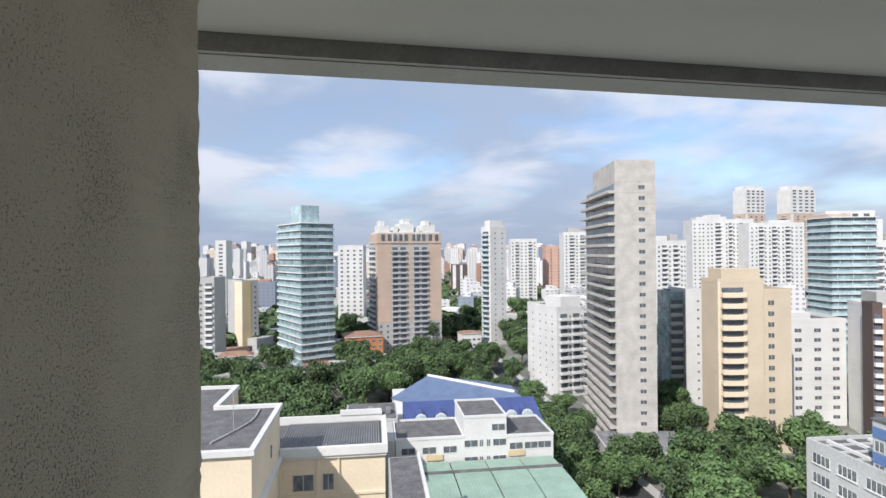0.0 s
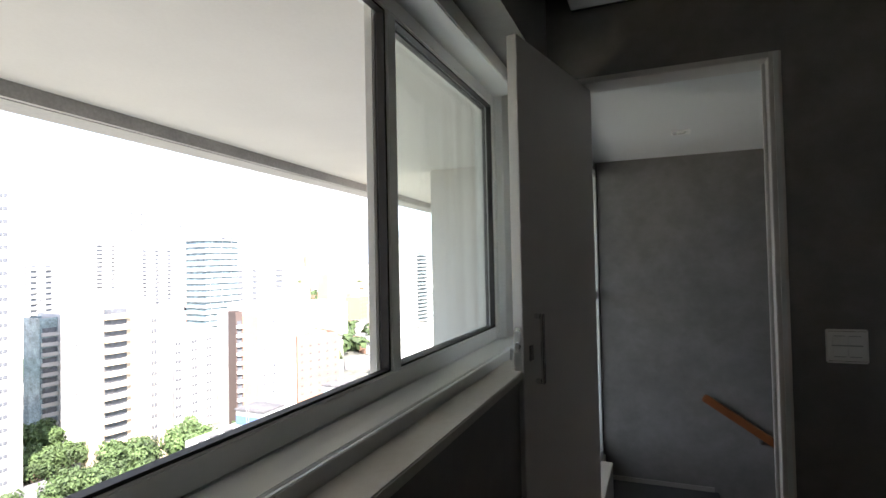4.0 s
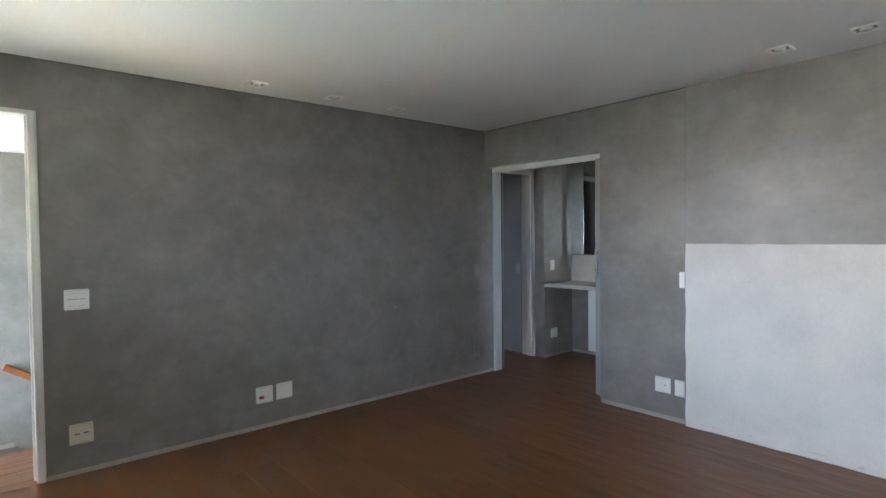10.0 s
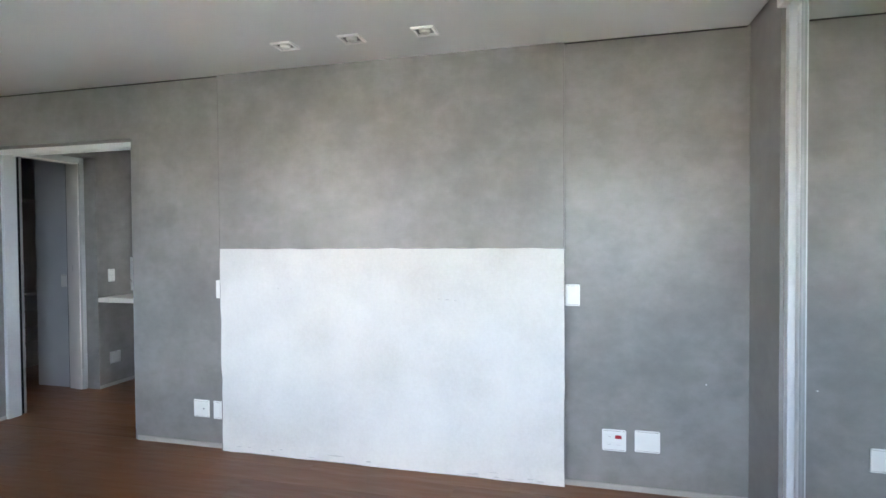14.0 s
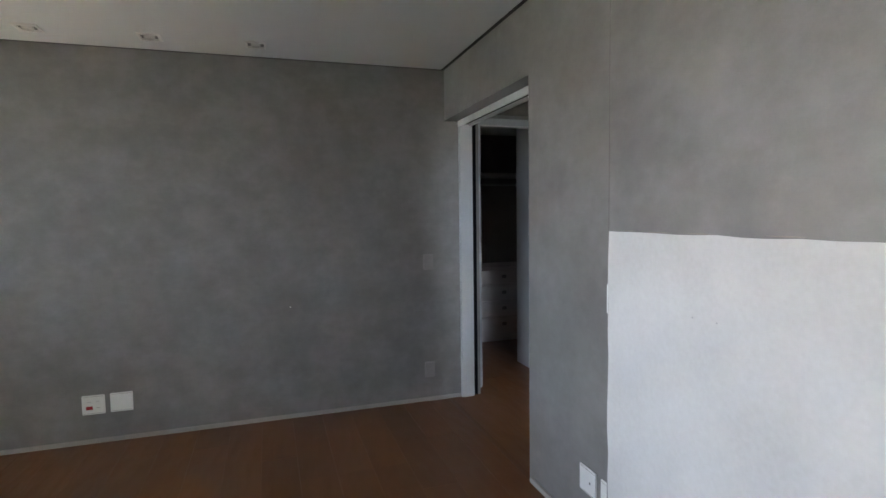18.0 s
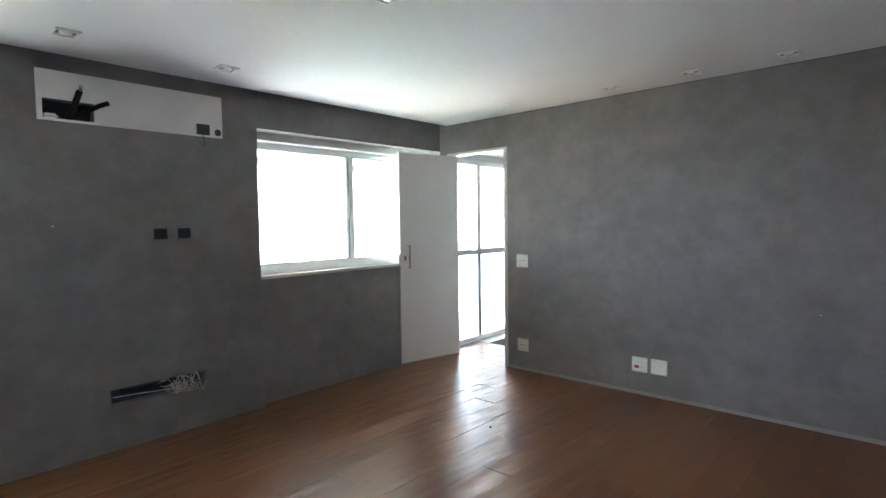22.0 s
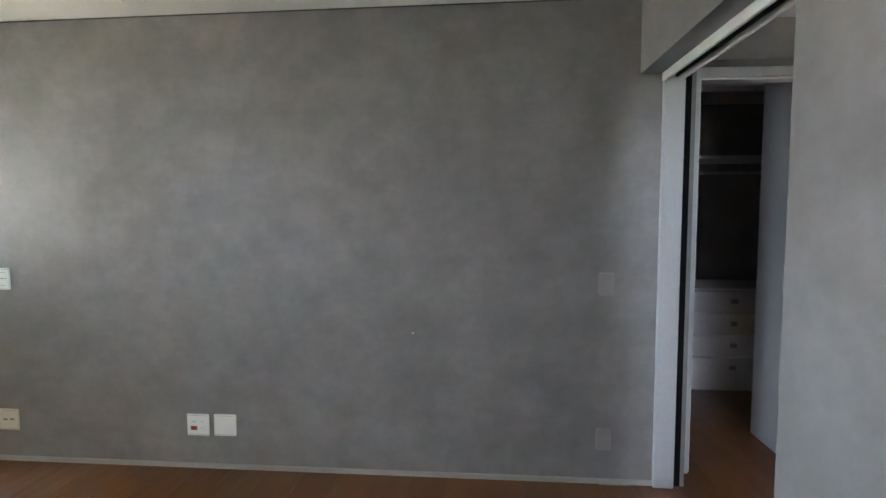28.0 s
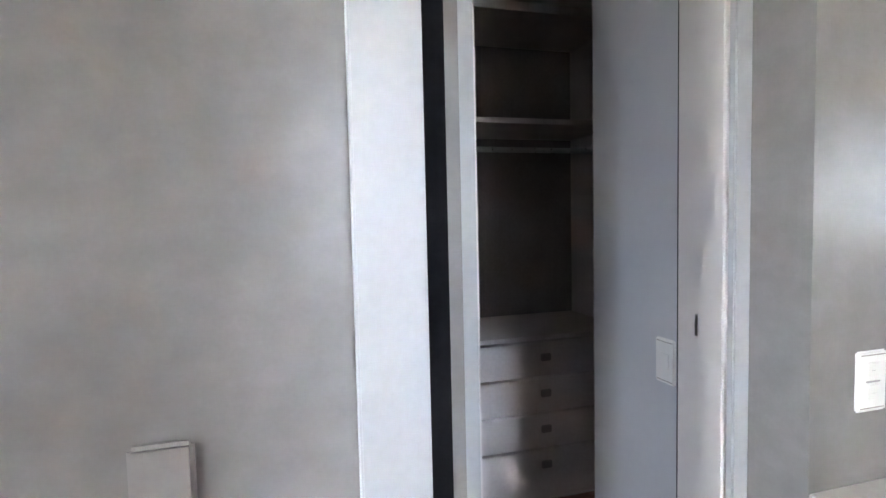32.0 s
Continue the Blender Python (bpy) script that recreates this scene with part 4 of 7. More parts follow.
while x > -4.15:
    w = rim.uniform(0.02, 0.09)
    chip("paint_crack", "broken dark paint edge above the white primed field", (x - w, -3.554, 1.319 + rim.uniform(-0.002, 0.002)), (w, 0.0028, 0.0015), TAN, rim.randint(1, 999), "y")
    x -= 2 * w + rim.choice((0.01, 0.02, 0.12))

# ---- recessed spots ----
def spot(at):
    ob = tagged(thing("recessed_spot", (*at, ceil_z(at[1]))), "square white recessed ceiling spot, switched off", "spotlight", "recessed ceiling spots")
    part("trim", boxes((-0.059, 0.059, -0.059, -0.046, -0.010, 0.003), (-0.059, 0.059, 0.046, 0.059, -0.010, 0.003), (-0.059, -0.046, -0.046, 0.046, -0.010, 0.003), (0.046, 0.059, -0.046, 0.046, -0.010, 0.003), bevel=0.002), LAMPWHITE, ob)
    part("housing", boxes((-0.052, 0.052, -0.052, -0.046, 0.003, 0.055), (-0.052, 0.052, 0.046, 0.052, 0.003, 0.055), (-0.052, -0.046, -0.046, 0.046, 0.003, 0.055), (0.046, 0.052, -0.046, 0.046, 0.003, 0.055), (-0.052, 0.052, -0.052, 0.052, 0.055, 0.06)), HOUSING, ob, "dull grey lamp housing")
    bulb = rod((0, 0, -0.006), (0, 0, 0.055), 0.030, 20, r2=0.022)
    rod((0, 0, -0.014), (0, 0, -0.006), 0.022, 20, bm=bulb, r2=0.030)
    part("bulb", bulb, BULB, ob, "frosted lamp")
    return ob


first = spot(LAMPS[0])
for at in LAMPS[1:]:
    copy_thing(first, pose(*at, ceil_z(at[1])))
copy_thing(first, pose(1.55, 0.28, 2.19))

# ---- traces of removed equipment on the pier ----
ac = tagged(thing("aircon_mount_patch"), "bare white plaster field with pipe stubs of a removed air conditioner", "wall patch")
part("plaster_field", upright(sheet(-3.468, -2.392, 2.030, 2.320, 0, 0.004, [AC_HOLE, (-2.575, -2.480, 2.043, 2.118)]), 0.791), PLASTER, ac)
part("junction_box", boxes((-2.573, -2.482, 0.7905, 0.797, 2.045, 2.116), bevel=0.002), BOXBLUE, ac, "dark square junction box")
part("drain_hole", rod((-2.425, 0.7905, 2.068), (-2.425, 0.800, 2.068), 0.024, 20), BOXBLUE, ac, "round dark drain hole")
part("recess_back", boxes((-3.44, -3.185, 0.868, 0.874, 2.045, 2.155)), DARK, ac)
part("plaster_lump", boxes((-3.44, -3.36, 0.80, 0.86, 2.045, 2.075), bevel=0.012), PLASTER, ac)


def bent(points, r, sides=10, steps=3):
    """One tube swept along a smooth curve through points."""
    pts = [Vector(q) for q in points]
    path = []
    for k in range(len(pts) - 1):
        p0, p1, p2, p3 = pts[max(0, k - 1)], pts[k], pts[k + 1], pts[min(len(pts) - 1, k + 2)]
        for s in range(steps):
            t = s / steps
            path.append(0.5 * (2 * p1 + (p2 - p0) * t + (2 * p0 - 5 * p1 + 4 * p2 - p3) * t * t + (3 * p1 - p0 - 3 * p2 + p3) * t ** 3))
    path.append(pts[-1])
    bm, rings = bmesh.new(), []
    side = (path[1] - path[0]).orthogonal().normalized()
    for k, q in enumerate(path):
        d = (path[min(k + 1, len(path) - 1)] - path[max(k - 1, 0)]).normalized()
        side = (side - d * side.dot(d)).normalized()
        up = d.cross(side)
        rings.append([bm.verts.new(q + (side * math.cos(6.2832 * j / sides) + up * math.sin(6.2832 * j / sides)) * r) for j in range(sides)])
    for a, e in zip(rings, rings[1:]):
        for j in range(sides):
            bm.faces.new([a[j], a[(j + 1) % sides], e[(j + 1) % sides], e[j]])
    bm.faces.new(rings[0])
    bm.faces.new(rings[-1])
    return bm


part("pipe", bent([(-3.30, 0.86, 2.07), (-3.295, 0.79, 2.10), (-3.262, 0.755, 2.215)], 0.017), RUBBER, ac, "black foam pipe sleeve")
part("pipe_end", rod((-3.262, 0.755, 2.215), (-3.252, 0.748, 2.245), 0.011, 12), STEEL, ac)
part("pipe", bent([(-3.32, 0.86, 2.06), (-3.25, 0.79, 2.085), (-3.175, 0.765, 2.135), (-3.115, 0.755, 2.165)], 0.014), RUBBER, ac, "black foam pipe sleeve")
part("wire", bent([(-2.535, 0.788, 2.05), (-2.528, 0.785, 2.01), (-2.521, 0.789, 1.96)], 0.003, 6), BOXBLUE, ac)

for x0, x1, z0, z1 in BOX_HOLES:
    ob = tagged(thing("electrical_box", ((x0 + x1) / 2, 0.795, (z0 + z1) / 2)), "open dark plastic electrical box sunk in the pier", "electrical box", "open electrical boxes")
    w, h = (x1 - x0) / 2, (z1 - z0) / 2
    part("box_shell", boxes((-w, w, 0.05, 0.056, -h, h), (-w, -w + 0.004, -0.002, 0.05, -h, h), (w - 0.004, w, -0.002, 0.05, -h, h), (-w + 0.004, w - 0.004, -0.002, 0.05, -h, -h + 0.004), (-w + 0.004, w - 0.004, -0.002, 0.05, h - 0.004, h)), BOXBLUE, ob)

cb = tagged(thing("cable_recess"), "open recess low in the pier with a tangle of loose cables", "cable recess")
part("recess_back", boxes((-3.165, -2.575, 0.866, 0.873, 0.285, 0.388)), BOXBLUE, cb)
rnd = random.Random(9)
part("conduit", bent([(-3.10, 0.85, 0.35), (-3.0, 0.815, 0.345), (-2.92, 0.82, 0.35)], 0.018), RUBBER, cb, "dark conduit")
part("conduit", bent([(-2.93, 0.84, 0.335), (-2.85, 0.795, 0.345), (-2.80, 0.80, 0.36)], 0.022), RUBBER, cb, "dark conduit")
for i in range(9):
    xa, xb = rnd.uniform(-2.95, -2.80), rnd.uniform(-2.75, -2.60)
    pts = []
    for k in range(8):
        f = k / 7
        pts.append((xa + (xb - xa) * f, 0.845 - 0.09 * math.sin(math.pi * f) - rnd.uniform(0, 0.02), 0.335 + rnd.uniform(-0.035, 0.05) * math.sin(math.pi * f) + 0.03 * math.sin(5 * f + i)))
    part("cable", bent(pts, 0.0024, 6), CABLE, cb)
part("cable", bent([(-3.15, 0.82, 0.335), (-3.0, 0.79, 0.333), (-2.86, 0.775, 0.325), (-2.72, 0.77, 0.335), (-2.66, 0.80, 0.36)], 0.004, 6), CABLE, cb, "long white cable")
for i in range(6):
    x = -2.80 + 0.03 * i
    part("cable_end", bent([(x, 0.80, 0.32), (x + rnd.uniform(-0.02, 0.02), 0.775, 0.295), (x + rnd.uniform(-0.02, 0.03), 0.78, 0.27 + rnd.uniform(0, 0.02))], 0.0022, 6), CABLE, cb)

for k in range(5):
    x = -2.86 + 0.05 * k
    part("cable", bent([(x, 0.83, 0.37), (x + 0.02, 0.775, 0.395 - 0.03 * (k % 2)), (x + 0.05, 0.765, 0.35 - 0.02 * k % 3), (x + 0.07, 0.775, 0.30), (x + 0.09, 0.80, 0.32), (x + 0.10, 0.84, 0.35)], 0.0028, 6), CABLE, cb)

# ---- dressing hall: washstand, cabinet ----
wt = tagged(thing("washstand_top"), "pale grey stone worktop on the wall of the dressing hall", "worktop")
part("slab", boxes((-2.6, 0.0, -5.06, -4.53, 0.805, 0.845), bevel=0.003), STONE, wt)
part("backsplash", boxes((-2.6, 0.0, -5.06, -5.045, 0.845, 1.15), bevel=0.002), STONE, wt, "pale stone splashback")
du = tagged(thing("drawer_unit"), "white lacquered drawer unit under the washstand", "cabinet")
part("carcass", boxes((-1.30, -0.565, -5.03, -4.57, 0.16, 0.80), bevel=0.002), WHITE, du)
for i in range(3):
    part("drawer_front", boxes((-1.30, -0.56, -4.57, -4.552, 0.165 + 0.212 * i, 0.165 + 0.212 * i + 0.208), bevel=0.002), WHITE, du)
part("plinth", boxes((-1.28, -0.62, -5.0, -4.62, 0.0, 0.16), bevel=0.002), WHITE, du)
mc = tagged(thing("mirror_cabinet"), "wall cabinet with mirrored doors above the washstand", "cabinet")
part("carcass", boxes((-1.70, -0.03, -5.06, -4.925, 1.165, 2.28), bevel=0.002), WHITE, mc)
for x0, x1 in ((-0.26, -0.03), (-0.82, -0.264), (-1.70, -0.824)):
    part("mirror_door", boxes((x0, x1, -4.925, -4.912, 1.16, 2.285), bevel=0.001), MIRROR, mc, "mirrored door")

# ---- walk-in closet ----
wp = tagged(thing("wardrobe_end_panel"), "glossy white laminated end panel just inside the closet", "panel")
part("board", boxes((0.307, 0.715, -4.56, -4.525, 0, 2.36), bevel=0.002), GLOSS, wp)
part("edge_strip", boxes((0.7155, 0.717, -4.559, -4.526, 0, 2.36)), SKIRT, wp)
plate("light_switch", "white switch plate on the glossy closet panel", (0.07, 0.115), (0.378, -4.525, 1.0), 180, [(0, 0, 0.035, 0.04, PLASTIC)], category="switch")
wd = tagged(thing("open_wardrobe"), "open taupe wardrobe with a shelf, a hanging rail and drawers", "wardrobe")
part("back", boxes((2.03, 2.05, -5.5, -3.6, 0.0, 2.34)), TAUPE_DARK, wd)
part("side", boxes((1.52, 2.03, -5.22, -5.20, 0.0, 2.34), bevel=0.001), TAUPE, wd)
part("side", boxes((1.52, 2.03, -4.22, -4.20, 0.0, 2.34), bevel=0.001), TAUPE, wd)
part("top", boxes((1.52, 2.03, -5.20, -4.22, 2.30, 2.34), bevel=0.001), TAUPE, wd)
part("shelf", boxes((1.54, 2.03, -5.20, -4.22, 1.80, 1.825), bevel=0.001), TAUPE, wd)
part("hanging_rail", rod((1.78, -5.19, 1.71), (1.78, -4.23, 1.71), 0.014, 12), STEEL, wd, "steel hanging rail")
part("drawer_top", boxes((1.50, 2.03, -5.20, -4.22, 0.79, 0.81), bevel=0.001), TAUPE, wd)
for i in range(4):
    z0 = 0.10 + 0.1725 * i
    dr = part("drawer", boxes((1.50, 2.0, -5.195, -4.225, z0, z0 + 0.161), bevel=0.003), TAUPE, wd)
    part("pull", boxes((1.488, 1.502, -4.780, -4.730, z0 + 0.073, z0 + 0.108), bevel=0.003), PLATE_GREY, dr, "small grey square pull")
part("plinth", boxes((1.53, 2.0, -5.20, -4.22, 0.0, 0.098)), TAUPE, wd)

# ---- stair hall ----
st = tagged(thing("staircase"), "dark stone stairs going down to a half landing", "stairs")
for i in range(2):
    part("tread", boxes((0.69 + 0.28 * i, 0.98 + 0.28 * i, -0.35, 0.76, -0.21 - 0.165 * i, -0.165 - 0.165 * i), bevel=0.004), GREYSTONE, st)
    part("riser", boxes((0.675 + 0.28 * i, 0.69 + 0.28 * i, -0.35, 0.76, -0.165 - 0.165 * i, -0.02 - 0.165 * i)), GREYSTONE, st)
part("riser", boxes((1.235, 1.25, -0.35, 0.76, -0.50, -0.375)), GREYSTONE, st)
part("landing", boxes((1.25, 2.45, 0.05, 0.90, -0.56, -0.50), bevel=0.004), GREYSTONE, st)
for i in range(7):
    part("tread", boxes((1.35, 2.45, -0.23 - 0.28 * i, 0.05 - 0.28 * i, -0.72 - 0.185 * i, -0.685 - 0.185 * i), bevel=0.004), GREYSTONE, st)
part("skirting", boxes((2.438, 2.45, 0.08, 0.90, -0.50, -0.465)), SKIRT, st)
hr = tagged(thing("handrail"), "reddish wooden handrail on the stair wall", "handrail")
rail = boxes((2.375, 2.415, -1.9, 0.14, -0.03, 0.03), bevel=0.008)
slope = math.atan(0.185 / 0.28)
rail.transform(Matrix.Translation((0, 0.14, 0.255)) @ Matrix.Rotation(slope, 4, "X") @ Matrix.Translation((0, -0.14, 0)))
part("rail", rail, RAIL, hr)
for y in (-0.25, -1.1):
    z = 0.255 + (y - 0.14) * math.tan(slope)
    part("bracket", bent([(2.395, y, z - 0.02), (2.41, y, z - 0.07), (2.45, y, z - 0.07)], 0.008), STEEL, hr)

# ---- outside of the facade ----
fin = boxes((-2.50, -2.09, 1.2, 2.18, -0.3, 2.9))
bmesh.ops.subdivide_edges(fin, edges=[e for e in fin.edges if abs(e.verts[0].co.z - e.verts[1].co.z) > 1], cuts=160, use_grid_fill=True)
rough = random.Random(31)
for v in fin.verts:
    if v.co.y > 2.0 and v.co.x > -2.2:
        v.co += Vector((rough.uniform(-0.002, 0.002), rough.uniform(-0.005, 0.004), 0))
structure("wall_fin", fin, STUCCO, "rough grey-beige stucco fin wall beside the window", "wall")
structure("wall_niche", boxes((2.42, 2.62, 0.98, 2.46, -3.4, 2.9)), SOFFIT, "pale painted side wall of the window niche", "wall")
TURN = math.tan(radians(3.7))
soffit = boxes((-3.6, 9.4, 1.2, 3.0, 2.246, 2.9))
for v in soffit.verts:
    if v.co.y > 2:
        v.co.y = 3.265 + TURN * v.co.x
structure("soffit", soffit, SOFFIT, "smooth off-white soffit over the window niche", "soffit")
edge = boxes((-3.4, 9.5, 0.0, 0.25, 2.168, 2.9), (-3.4, 9.5, 0.03, 0.05, 2.163, 2.168))
edge.transform(Matrix.Translation((0, 3.27, 0)) @ Matrix.Rotation(radians(3.7), 4, "Z"))
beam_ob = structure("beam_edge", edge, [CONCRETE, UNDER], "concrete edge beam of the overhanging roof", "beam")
# downward faces take a paler grey than the sides
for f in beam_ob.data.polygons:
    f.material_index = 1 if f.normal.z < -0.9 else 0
structure("ledge_outer", boxes((-2.5, 2.62, 1.2, 2.46, -0.35, -0.08)), SOFFIT, "pale ledge outside the windows", "ledge")
structure("facade_own", boxes((-9.0, 9.0, -9.0, 0.90, -54.0, -3.4), (-2.5, 2.62, 0.9, 2.4, -54.0, -0.36)), STUCCO, "plain body of the apartment tower below", "building")

# ---- the city ----
GROUND = -54.0


def facade_mat(name, colour, var=0.08, rough=0.85):
    return material(name, colour, rough, var=var, scale=0.12, fine=2.5, bump=0.03)


F_WHITE = facade_mat("facade_white", (0.61, 0.61, 0.585))
F_CREAM = facade_mat("facade_cream", (0.70, 0.60, 0.44))
F_SAND = facade_mat("facade_sand", (0.56, 0.475, 0.35))
F_PINK = facade_mat("facade_tan", (0.49, 0.38, 0.295))
F_BRICK = facade_mat("facade_brick", (0.37, 0.205, 0.145), 0.12)
F_ORANGE = facade_mat("facade_orange", (0.53, 0.345, 0.27))
F_GREY = facade_mat("facade_grey", (0.42, 0.42, 0.40))
F_PALEBAND = facade_mat("facade_balcony_band", (0.42, 0.43, 0.44))
F_CONC = material("facade_concrete", (0.46, 0.44, 0.40), 0.9, var=0.16, scale=0.35, fine=3, bump=0.08)
F_DARK = facade_mat("facade_dark", (0.10, 0.075, 0.065))
F_BLUE = facade_mat("facade_blue", (0.11, 0.19, 0.37))
F_TEAL = facade_mat("facade_teal", (0.33, 0.46, 0.48))
F_YELLOW = facade_mat("facade_yellow", (0.55, 0.44, 0.26))
ROOF_GREY = material("roof_membrane", (0.12, 0.12, 0.12), 0.9, var=0.3, scale=0.5, fine=4, bump=0.1)
ROOF_BLUE = material("roof_blue", (0.115, 0.165, 0.265), 0.5, var=0.15, scale=0.3, fine=3, bump=0.05)
ROOF_DEEP = material("roof_deep_blue", (0.055, 0.08, 0.21), 0.45, var=0.12, scale=0.3, fine=3, bump=0.05)
ROOF_GREEN = material("roof_green", (0.26, 0.37, 0.30), 0.6, var=0.12, scale=0.4, fine=5, bump=0.1)
ROOF_METAL = material("roof_corrugated", (0.21, 0.215, 0.22), 0.55, var=0.2, scale=0.5, fine=5, bump=0.1)
ROOF_TILE = material("roof_terracotta", (0.26, 0.16, 0.11), 0.85, var=0.25, scale=0.4, fine=6, bump=0.1)
PANE_BLUE = material("far_tinted_glass", (0.235, 0.32, 0.335), 0.15, var=0.4, scale=0.3, fine=2, bump=0.0)
PANE_DARK = material("far_window_glass", (0.12, 0.135, 0.15), 0.15, var=0.4, scale=0.4, fine=2, bump=0.0)
PANE_TEAL = material("far_tower_glass", (0.38, 0.50, 0.52), 0.25, var=0.25, scale=0.15, fine=1.0, bump=0.0)


def shared(name, bm, mat):
    me = bpy.data.meshes.new(name)
    tidy(bm).to_mesh(me)
    bm.free()
    for m in mat if isinstance(mat, (list, tuple)) else [mat]:
        me.materials.append(m)
    return me


def put(name, me, parent, m):
    ob = new(name, me)
    ob.parent = parent
    ob.matrix_basis = m
    return ob


def window_mesh(w, h, frame_mat=None, mat=None):
    """A window on a wall at y = 0 that looks to -y: one frame with a mullion and two panes set back in it."""
    bm = bmesh.new()
    xs = [-w / 2, -0.02 * w, w / 2]
    grid = [[bm.verts.new((x, y, z)) for x in xs] for y, z in ((0, 0), (-0.1, 0), (-0.1, h), (0, h))]
    front = []
    for j in range(3):
        for i in range(2):
            f = bm.faces.new([grid[j][i], grid[j][i + 1], grid[j + 1][i + 1], grid[j + 1][i]])
            if j == 1:
                front.append(f)
    for i in (0, 2):
        bm.faces.new([grid[j][i] for j in range(4)])
    bmesh.ops.recalc_face_normals(bm, faces=bm.faces)
    bmesh.ops.inset_individual(bm, faces=front, thickness=0.06, depth=-0.07)
    for f in front:
        f.material_index = 1
    return shared("window", bm, [frame_mat or F_WHITE, mat or PANE_DARK])


def balcony_mesh(w, d, mat, rail=1.0, curved=False, glass_rail=False):
    """A balcony with slab, parapet and the dark opening behind it."""
    bm = boxes((-w / 2, w / 2, -d, 0, -0.18, 0.0))
    if curved:
        for s in range(6):
            a0, a1 = -1 + s / 3, -1 + (s + 1) / 3
            y0, y1 = -d - 0.5 * (1 - a0 * a0), -d - 0.5 * (1 - a1 * a1)
            own = box(a0 * w / 2, a1 * w / 2, min(y0, y1) - 0.08, max(y0, y1) + 0.08, -0.3, rail)
            join(bm, own)
            box(a0 * w / 2, a1 * w / 2, (y0 + y1) / 2, -d + 0.05, -0.18, 0.0, bm=bm)
    elif not glass_rail:
        box(-w / 2, w / 2, -d, -d + 0.12, 0, rail, bm=bm)
    box(-w / 2, -w / 2 + 0.15, -d + 0.12, 0, 0, 0.9 * rail, bm=bm)
    box(w / 2 - 0.15, w / 2, -d + 0.12, 0, 0, 0.9 * rail, bm=bm)
    n = len(bm.faces)
    box(-w / 2 + 0.3, w / 2 - 0.3, -0.06, 0.0, 0.05, 2.3, bm=bm)
    bm.faces.ensure_lookup_table()
    for f in bm.faces[n:]:
        f.material_index = 1
    if glass_rail:
        n = len(bm.faces)
        box(-w / 2, w / 2, -d, -d + 0.06, 0.0, rail, bm=bm)
        bm.faces.ensure_lookup_table()
        for f in bm.faces[n:]:
            f.material_index = 2
    return shared("balcony", bm, [mat, PANE_DARK, PANE_TEAL])


def tower(label, corner, ang, wr, wl, top, mat, right=(), left=(), floor=3.0, foot=GROUND, crown=(), roof=ROOF_GREY, skip=1.5, name="apartment_building", low=None, lines=True):
    """A building whose near corner stands at corner; its right face runs wr metres along ang degrees, its left face wl metres back.
    right and left list columns: ("w", place, width, height), ("b", place, width, depth, kind) or ("s", from, to, material)."""
    ob = tagged(thing(name, (corner[0], corner[1], foot), ang), label, "building", "towers of the city")
    h = top - foot
    part("wall", boxes((0, wr, 0, wl, 0, h)), mat, ob)
    part("roof", boxes((0.3, wr - 0.3, 0.3, wl - 0.3, h, h + 0.12)), roof, ob)
    part("parapet", boxes((-0.05, wr + 0.05, -0.05, 0.25, h - 0.2, h + 1.0), (-0.05, wr + 0.05, wl - 0.25, wl + 0.05, h - 0.2, h + 1.0), (-0.05, 0.25, 0.25, wl - 0.25, h - 0.2, h + 1.0), (wr - 0.25, wr + 0.05, 0.25, wl - 0.25, h - 0.2, h + 1.0)), mat, ob)
    for x0, x1, y0, y1, z0, z1, m in crown:
        part("rooftop_block", boxes((x0 * wr, x1 * wr, y0 * wl, y1 * wl, h + z0, h + z1), bevel=0.05), m, ob)
    n = int((h - skip) / floor)
    start = 0 if low is None else max(0, int((low - foot) / floor))
    if lines:
        line = shared("floor_line", boxes((-0.07, wr + 0.07, -0.07, wl + 0.07, -0.12, 0.10)), mat)
        for i in range(start, n):
            put("floor_line", line, ob, Matrix.Translation((0, 0, h - skip - floor * (n - i))))
    for face, cols in (("r", right), ("l", left)):
        length = wr if face == "r" else wl
        turn = Matrix.Identity(4) if face == "r" else Matrix.Rotation(radians(-90), 4, "Z")
        for c in cols:
            if c[0] == "s":
                a, b = c[1] * length, c[2] * length
                if face == "r":
                    part("facade_strip", boxes((a, b, -0.12, 0, c[4] if len(c) > 4 else 0, h + 0.3)), c[3], ob)
                else:
                    part("facade_strip", boxes((-0.12, 0, a, b, c[4] if len(c) > 4 else 0, h + 0.3)), c[3], ob)
                continue
            me = window_mesh(c[2], c[3], c[4] if len(c) > 4 else mat) if c[0] == "w" else balcony_mesh(c[2], c[3], *(c[4:]))
            for i in range(start, n):
                z = h - skip - floor * (n - i) + (0.9 if c[0] == "w" else 0.2)
                at = (c[1] * length, -0.004, z) if face == "r" else (-0.004, c[1] * length, z)
                put("window" if c[0] == "w" else "balcony", me, ob, Matrix.Translation(at) @ turn)
    return ob


